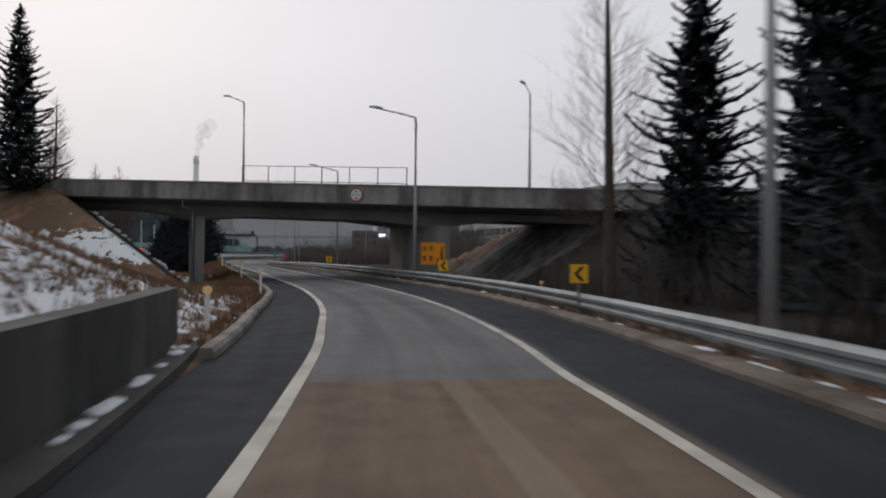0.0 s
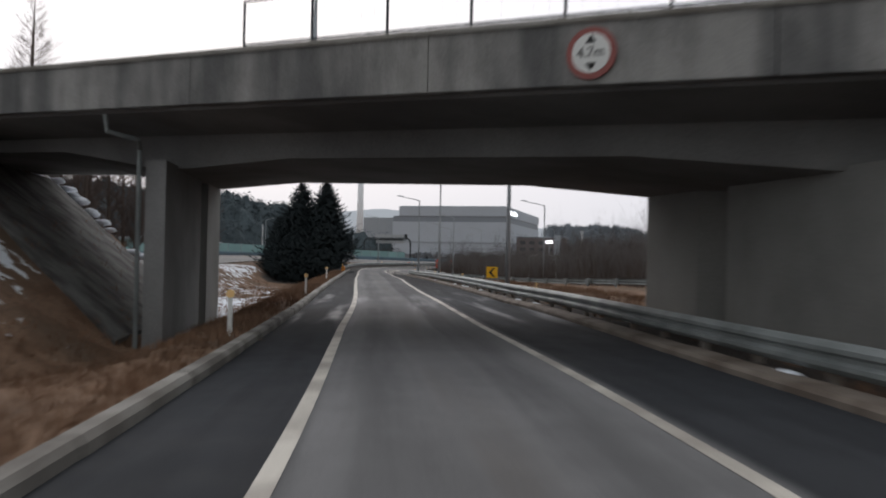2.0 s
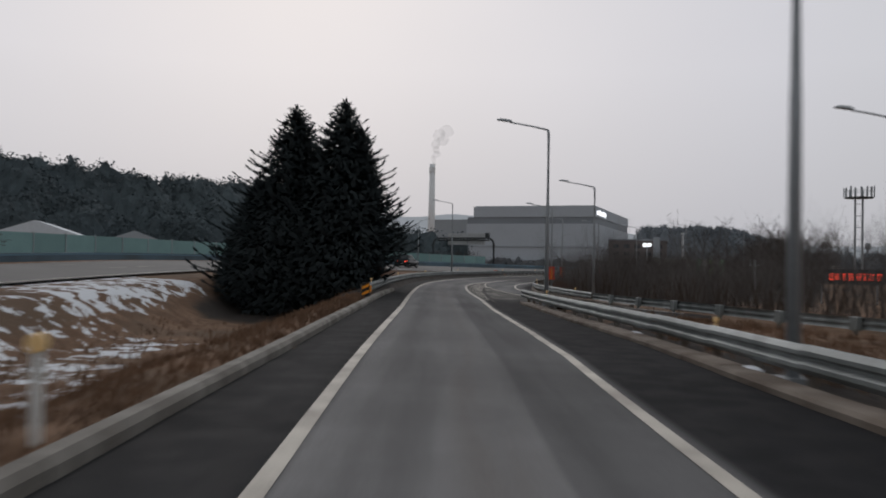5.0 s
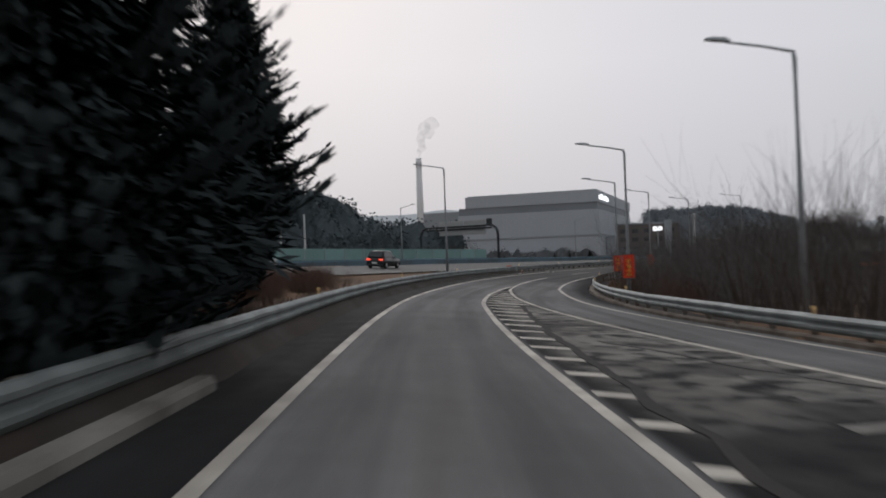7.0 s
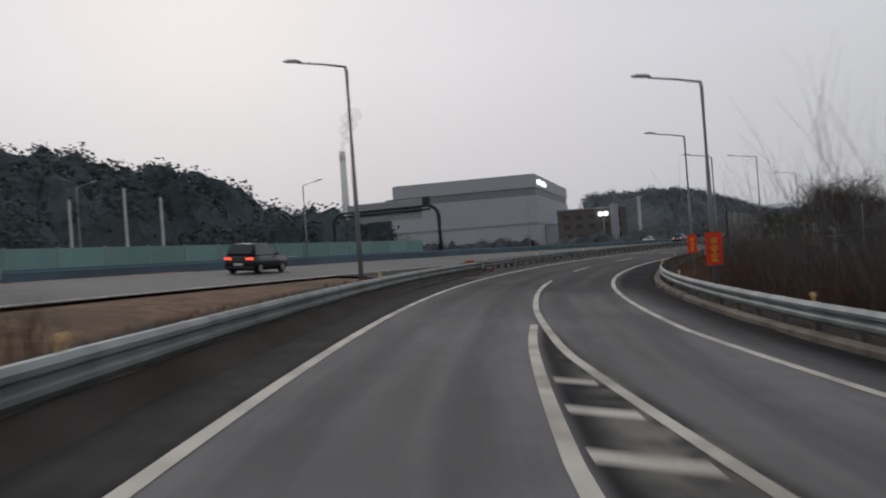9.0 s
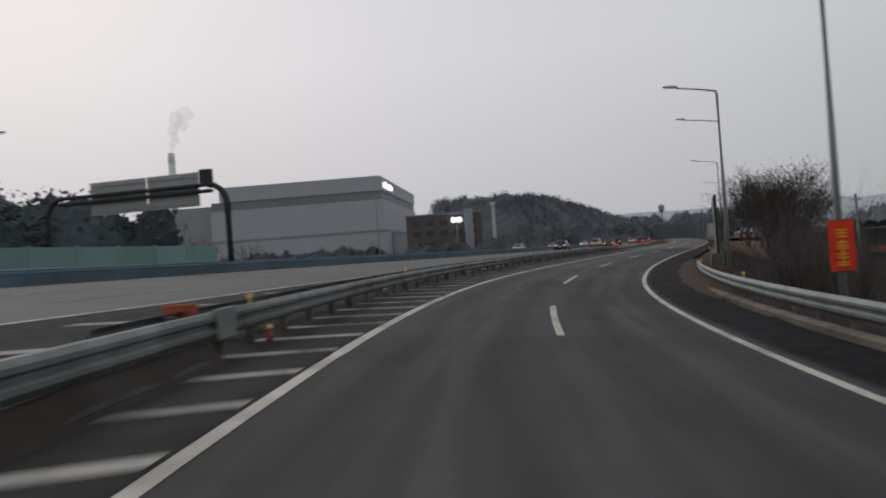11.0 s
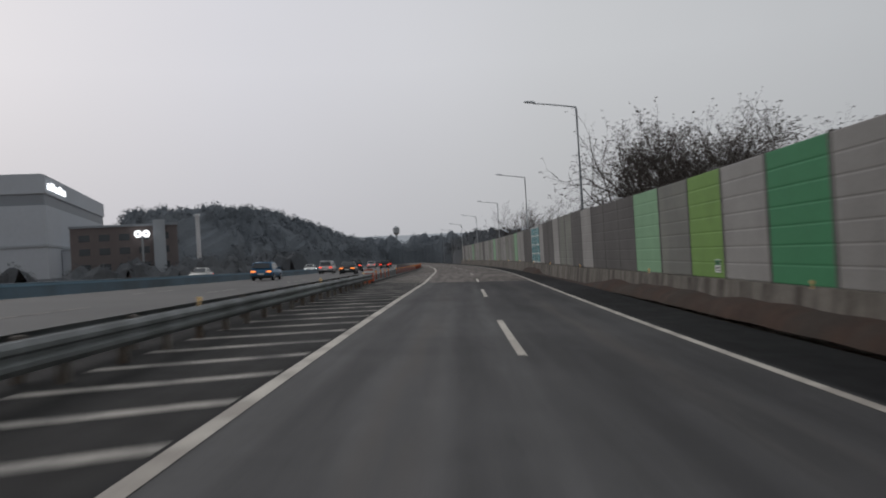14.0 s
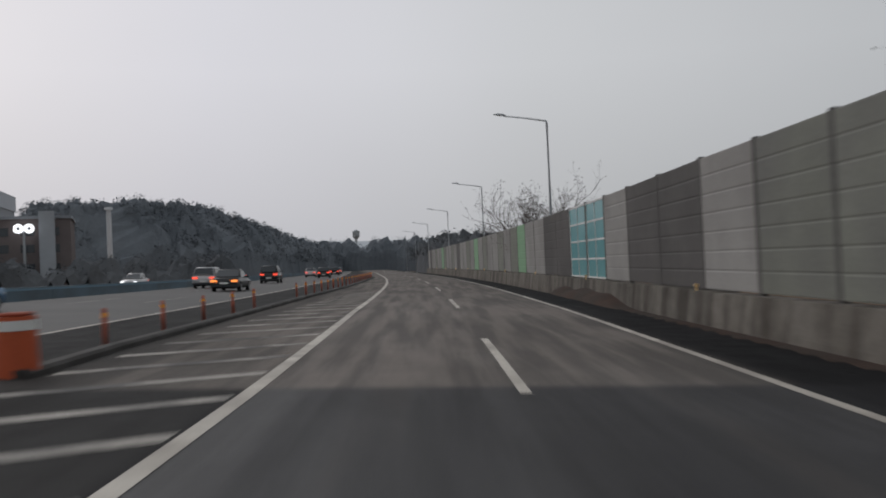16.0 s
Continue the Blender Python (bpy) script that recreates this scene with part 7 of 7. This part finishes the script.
def house(x, y, turn, w, l, h, wallm, label):
    t = thing("house", Matrix.Translation((x, y, -0.6)) @ Matrix.Rotation(radians(turn), 4, "Z"), label, "house", "houses beyond the noise wall")
    block(t, "wall", -w / 2, w / 2, -l / 2, l / 2, -2, h, wallm)
    e = 0.4
    part("roof", loft([[(-w / 2 - e, yy, h), (w / 2 + e, yy, h), (w / 2 + e, yy, h + 0.15), (0, yy, h + w * 0.2), (-w / 2 - e, yy, h + 0.15)] for yy in (-l / 2 - e, l / 2 + e)]), SNOW if turn % 2 else FACADE_DARK, t, "snow-dusted roof" if turn % 2 else "")
    for k in range(3):
        block(t, "window", -w / 2 - 0.05, -w / 2 + 0.1, -l / 2 + 1.2 + k * l / 3.4, -l / 2 + 2.4 + k * l / 3.4, h * 0.45, h * 0.75, GLASS)
        block(t, "window", -w / 2 + 1.0 + k * w / 3.4, -w / 2 + 2.1 + k * w / 3.4, -l / 2 - 0.05, -l / 2 + 0.1, h * 0.45, h * 0.75, GLASS)


house(-92, 176, 31, 10, 14, 4.6, FACADE_DARK, "dark walled house with a snowy roof")
house(-100, 196, 33, 7, 9, 4.2, WHITE_WALL, "pale house with a snowy roof")
house(-104, 212, 30, 18, 8, 3.4, ROOF_ORANGE, "long low orange building")
house(-93, 228, 31, 12, 7, 3.0, FACADE, "low pale house behind the teal wall")
gsign = thing("green_road_sign", Matrix.Translation(at(150, -40.5, 0.3)) @ Matrix.Rotation(radians(heading(150) + 20), 4, "Z"), "plain green road sign above the teal wall", "road sign")
part("panel", boxes((-1.7, 1.7, -0.05, 0.05, 1.0, 3.0), bevel=0.02), mat("green_sign_sheet", (0.02, 0.16, 0.07), 0.5, var=0.1), gsign)
part("post", boxes((-1.2, -1.05, 0.06, 0.2, -1, 2.8), (1.05, 1.2, 0.06, 0.2, -1, 2.8)), POLE, gsign)

# cell tower and poles
def cell_tower(x, y, h, label):
    t = thing("cell_tower", Matrix.Translation((x, y, -1)), label, "mast")
    for k in range(2):
        part("pole", tube(bmesh.new(), [(-0.75 + 1.5 * k, 0, 0), (-0.75 + 1.5 * k, 0, h - 0.6)], [0.26, 0.22], 8), POLE, t)
    part("platform", tube(bmesh.new(), [(0, 0, h - 2.5), (0, 0, h - 2.3)], [2.95, 2.95], 18), DARK, t)
    part("ring_rail", tube(bmesh.new(), [(2.95 * math.cos(a), 2.95 * math.sin(a), h - 0.9) for a in np.linspace(0, 6.283, 19)], [0.05] * 19, 6), POLE, t)
    for k in range(16):
        a = 6.283 * k / 16 + rr.uniform(-0.08, 0.08)
        an = part("antenna", boxes((-0.17, 0.17, -0.09, 0.09, h - 2.3, h + rr.uniform(-0.5, 0.3)), bevel=0.02), POLE, t)
        an.matrix_basis = Matrix.Rotation(a, 4, "Z") @ Matrix.Translation((0, 3.08, 0))
    for z in np.arange(2, h - 3, 2.6):
        part("rung", boxes((-0.75, 0.75, -0.05, 0.05, z, z + 0.1)), DARK, t)


cell_tower(22.0, 293.0, 21.4, "grey twin-pole cell tower with a ring of antennas")
ft = thing("far_mast", Matrix.Translation((123.8, 789, -2)), "slim far mast with a round head", "mast")
part("shaft", tube(bmesh.new(), [(0, 0, 0), (0, 0, 21)], [0.8, 0.6], 8), POLE, ft)
part("head", tube(bmesh.new(), [(0, 0, 20), (0, 0, 22), (0, 0, 25), (0, 0, 26)], [0.6, 2.2, 2.2, 0.6], 12), POLE, ft)
for s_, d_, top_ in ((276, 19, 8.2), (214, 16, 4.8), (190, 22, 4.8), (170, 26, 4.8)):
    q = at(s_, d_)
    t = thing("utility_pole", Matrix.Translation((q[0], q[1], bank_z(q))), "slim grey concrete utility pole", "utility pole", "utility poles")
    part("shaft", tube(bmesh.new(), [(0, 0, -0.5), (0, 0, top_)], [0.15, 0.1], 8), POLE, t)
    part("crossarm", boxes((-0.45, 0.45, -0.04, 0.04, top_ - 0.5, top_ - 0.4)), POLE, t)
for x_, y_, top_ in ((-82.8, 229.7, 7.7), (-78.5, 232.1, 8.6), (-75.5, 233.5, 7.5)):
    t = thing("marker_pole", Matrix.Translation((x_, y_, bank_z((x_, y_)))), "slim pale concrete pole behind the teal wall", "utility pole", "pale poles")
    part("shaft", tube(bmesh.new(), [(0, 0, -0.5), (0, 0, top_)], [0.17, 0.13], 8), WHITE_WALL, t)
    part("cap", tube(bmesh.new(), [(0, 0, top_), (0, 0, top_ + 0.12)], [0.15, 0.08], 8), STEEL, t)
shed = thing("low_shed", Matrix.Translation((0.5, 279, -3.2)) @ Matrix.Rotation(radians(-28), 4, "Z"), "dark low shed with an orange strip behind the guardrail", "building")
block(shed, "wall", -4, 9.5, 0, 8, -1, 3.8, DARK)
block(shed, "fascia", 5.0, 9.2, -0.15, -0.01, 1.7, 2.3, ROOF_ORANGE, "orange fascia strip")
block(shed, "roof", -4.3, 9.8, -0.4, 8.4, 3.8, 4.1, DARK)
for k in range(4):
    q = at(224 + 1.2 * k, 16.5 + 1.4 * k)
    t = thing("concrete_block", Matrix.Translation((q[0], q[1], bank_z(q) - 0.1)) @ Matrix.Rotation(k * 1.1, 4, "Z"), "pale rough concrete block on the verge", "block", "concrete blocks")
    part("body", boxes((-0.5, 0.5, -0.35, 0.35, 0, 0.6), bevel=0.06), CONC_PALE, t)

# ---- vehicles ----
def rounded(vf, r):
    """The skin with its edges rounded."""
    bm = bmesh.new()
    vs = [bm.verts.new(v) for v in vf[0]]
    for f in vf[1]:
        bm.faces.new([vs[i] for i in f])
    bmesh.ops.bevel(bm, geom=list(bm.edges), offset=r, segments=2, affect="EDGES", clamp_overlap=True)
    return bm


def car(name, s, d, paint, length, height, kind, label, lights="tail", back=False, lane_z=0.0):
    """A car standing along the road. kind: 'sedan' or 'suv'. y points ahead."""
    m = Matrix.Translation(at(s, d, lane_z)) @ Matrix.Rotation(radians(heading(s) + (180 if back else 0)), 4, "Z") @ Matrix.Rotation(float(np.interp(s, RS, RB)) * (1 if back else -1), 4, "Y")
    t = thing(name, m, label, "car", "cars on the highway")
    l, w, h = length / 2, 0.9, height
    belt = h * 0.60
    if kind == "sedan":
        low = [(-l, 0.32, 0.66), (-l + 0.05, 0.30, belt), (-l * 0.62, 0.28, belt + 0.05), (l * 0.35, 0.28, belt), (l * 0.9, 0.3, belt - 0.14), (l, 0.32, 0.55)]
        cab = [(-l * 0.66, belt + 0.02), (-l * 0.34, h), (l * 0.02, h), (l * 0.42, belt)]
    else:
        low = [(-l, 0.34, 0.70), (-l + 0.04, 0.32, belt), (-l * 0.6, 0.30, belt + 0.03), (l * 0.4, 0.30, belt), (l * 0.92, 0.32, belt - 0.10), (l, 0.34, 0.62)]
        cab = [(-l * 0.96, belt + 0.02), (-l * 0.84, h * 0.98), (l * 0.0, h), (l * 0.42, belt)]
    rings = []
    for y, zb, zt in low:
        k = 0.93 if abs(y) > l * 0.95 else 1.0
        rings.append([(-w * k, y, zb), (w * k, y, zb), (w * k * 1.02, y, (zb + zt) / 2), (w * k * 0.96, y, zt), (-w * k * 0.96, y, zt), (-w * k * 1.02, y, (zb + zt) / 2)])
    part("body", rounded(loft(rings), 0.07), paint, t, smooth=True)
    part("cabin", rounded(loft([[(-x, y, z0), (x, y, z0), (x * 0.84, y2, z1), (-x * 0.84, y2, z1)] for x, y, y2, z0, z1 in ((0.84, cab[0][0], cab[1][0], belt - 0.02, cab[1][1]), (0.86, (cab[0][0] + cab[3][0]) / 2, (cab[1][0] + cab[2][0]) / 2, belt - 0.02, h), (0.84, cab[3][0], cab[2][0], belt - 0.02, cab[2][1]))]), 0.05), paint, t, smooth=True)
    for sg in (-1, 1):
        v_ = [(sg * 0.872, cab[0][0] + 0.35, belt + 0.04), (sg * 0.872, cab[3][0] - 0.3, belt + 0.04), (sg * 0.765, cab[2][0] - 0.02, h - 0.10), (sg * 0.765, cab[1][0] + 0.12, h - 0.10)]
        part("side_window", (v_, [(0, 1, 2, 3) if sg > 0 else (3, 2, 1, 0)]), GLASS, t)
    for (ya, za), (yb, zb), nm, e in ((cab[0], cab[1], "rear_window", -0.02), (cab[3], cab[2], "windscreen", 0.02)):
        part(nm, ([(x, ya + (yb - ya) * k + e, za + (zb - za) * k + 0.02) for k, xs in ((0.12, (-0.74, 0.74)), (0.88, (0.66, -0.66))) for x in xs], [(0, 1, 2, 3) if e < 0 else (3, 2, 1, 0)]), GLASS, t)
    for y in (-l * 0.62, l * 0.62):
        for sg in (-1, 1):
            wh = part("wheel", tube(bmesh.new(), [(-0.11, 0, 0), (-0.09, 0, 0), (0.09, 0, 0), (0.11, 0, 0)], [0.28, 0.325, 0.325, 0.28], 18), RUBBER, t)
            wh.location = (sg * 0.82, y, 0.325)
            part("rim", tube(bmesh.new(), [(sg * 0.10, 0, 0), (sg * 0.118, 0, 0)], [0.21, 0.19], 14), CAR_SILVER, wh)
    for sg in (-1, 1):
        part("tail_light", boxes((sg * 0.66 - 0.2, sg * 0.66 + 0.2, -l - 0.025, -l + 0.1, belt - 0.24, belt - 0.10), bevel=0.02), GLOW_ORANGE if lights == "orange" else GLOW_RED, t)
        part("headlight", boxes((sg * 0.66 - 0.17, sg * 0.66 + 0.17, l - 0.1, l + 0.03, 0.56, 0.68), bevel=0.02), GLOW_WHITE if lights == "head" else LENS, t)
        part("mirror", boxes((sg * 0.95 - 0.09, sg * 0.95 + 0.09, cab[3][0] - 0.35, cab[3][0] - 0.22, belt + 0.02, belt + 0.16), bevel=0.03), paint, t)
    part("number_plate", boxes((-0.26, 0.26, -l - 0.03, -l + 0.05, 0.50, 0.62)), WHITE, t)
    part("bumper", boxes((-0.88, 0.88, -l - 0.02, -l + 0.12, 0.30, 0.46), bevel=0.03), DARK, t)
    part("underbody", boxes((-0.78, 0.78, -l + 0.2, l - 0.2, 0.20, 0.34)), RUBBER, t)


car("hatchback_car", 332, -16.5, CAR_BLUE, 4.4, 1.55, "suv", "blue crossover car with lit tail lights on the highway", "orange")
car("sedan_car", 360, -12.6, CAR_DARK, 4.8, 1.45, "sedan", "dark grey saloon car with glowing orange tail lights", "orange")
car("suv_car", 372, -16.6, CAR_SILVER, 4.6, 1.68, "suv", "silver sport utility car on the highway")
car("suv_car", 392, -14.3, CAR_BLACK, 4.7, 1.8, "suv", "black sport utility car on the highway")
car("sedan_car", 176, -19.4, CAR_GREEN, 4.8, 1.45, "sedan", "dark green saloon car on the highway")
car("suv_car", 188, -20.0, CAR_SILVER, 4.6, 1.65, "suv", "silver sport utility car beside the median")
car("suv_car", 207, -16.8, CAR_BLACK, 4.8, 1.75, "suv", "black sport utility car on the highway")
for k, (s_, d_) in enumerate(((430, -11.0), (455, -14.5), (476, -11), (492, -14), (515, -11.4), (540, -14.2))):
    car("sedan_car" if k % 2 else "suv_car", s_, d_, (CAR_DARK, CAR_SILVER, CAR_BLACK)[k % 3], 4.7, 1.6, "sedan" if k % 2 else "suv", "distant car with red tail lights on the highway")
for k, (s_, d_) in enumerate(((395, -29.0), (432, -26.0), (470, -29), (360, -30))):
    car("sedan_car", s_, d_, (CAR_SILVER, WHITE, CAR_BLACK, WHITE)[k], 4.7, 1.5, "sedan", "oncoming car with white headlights on the opposite carriageway", "head", True)
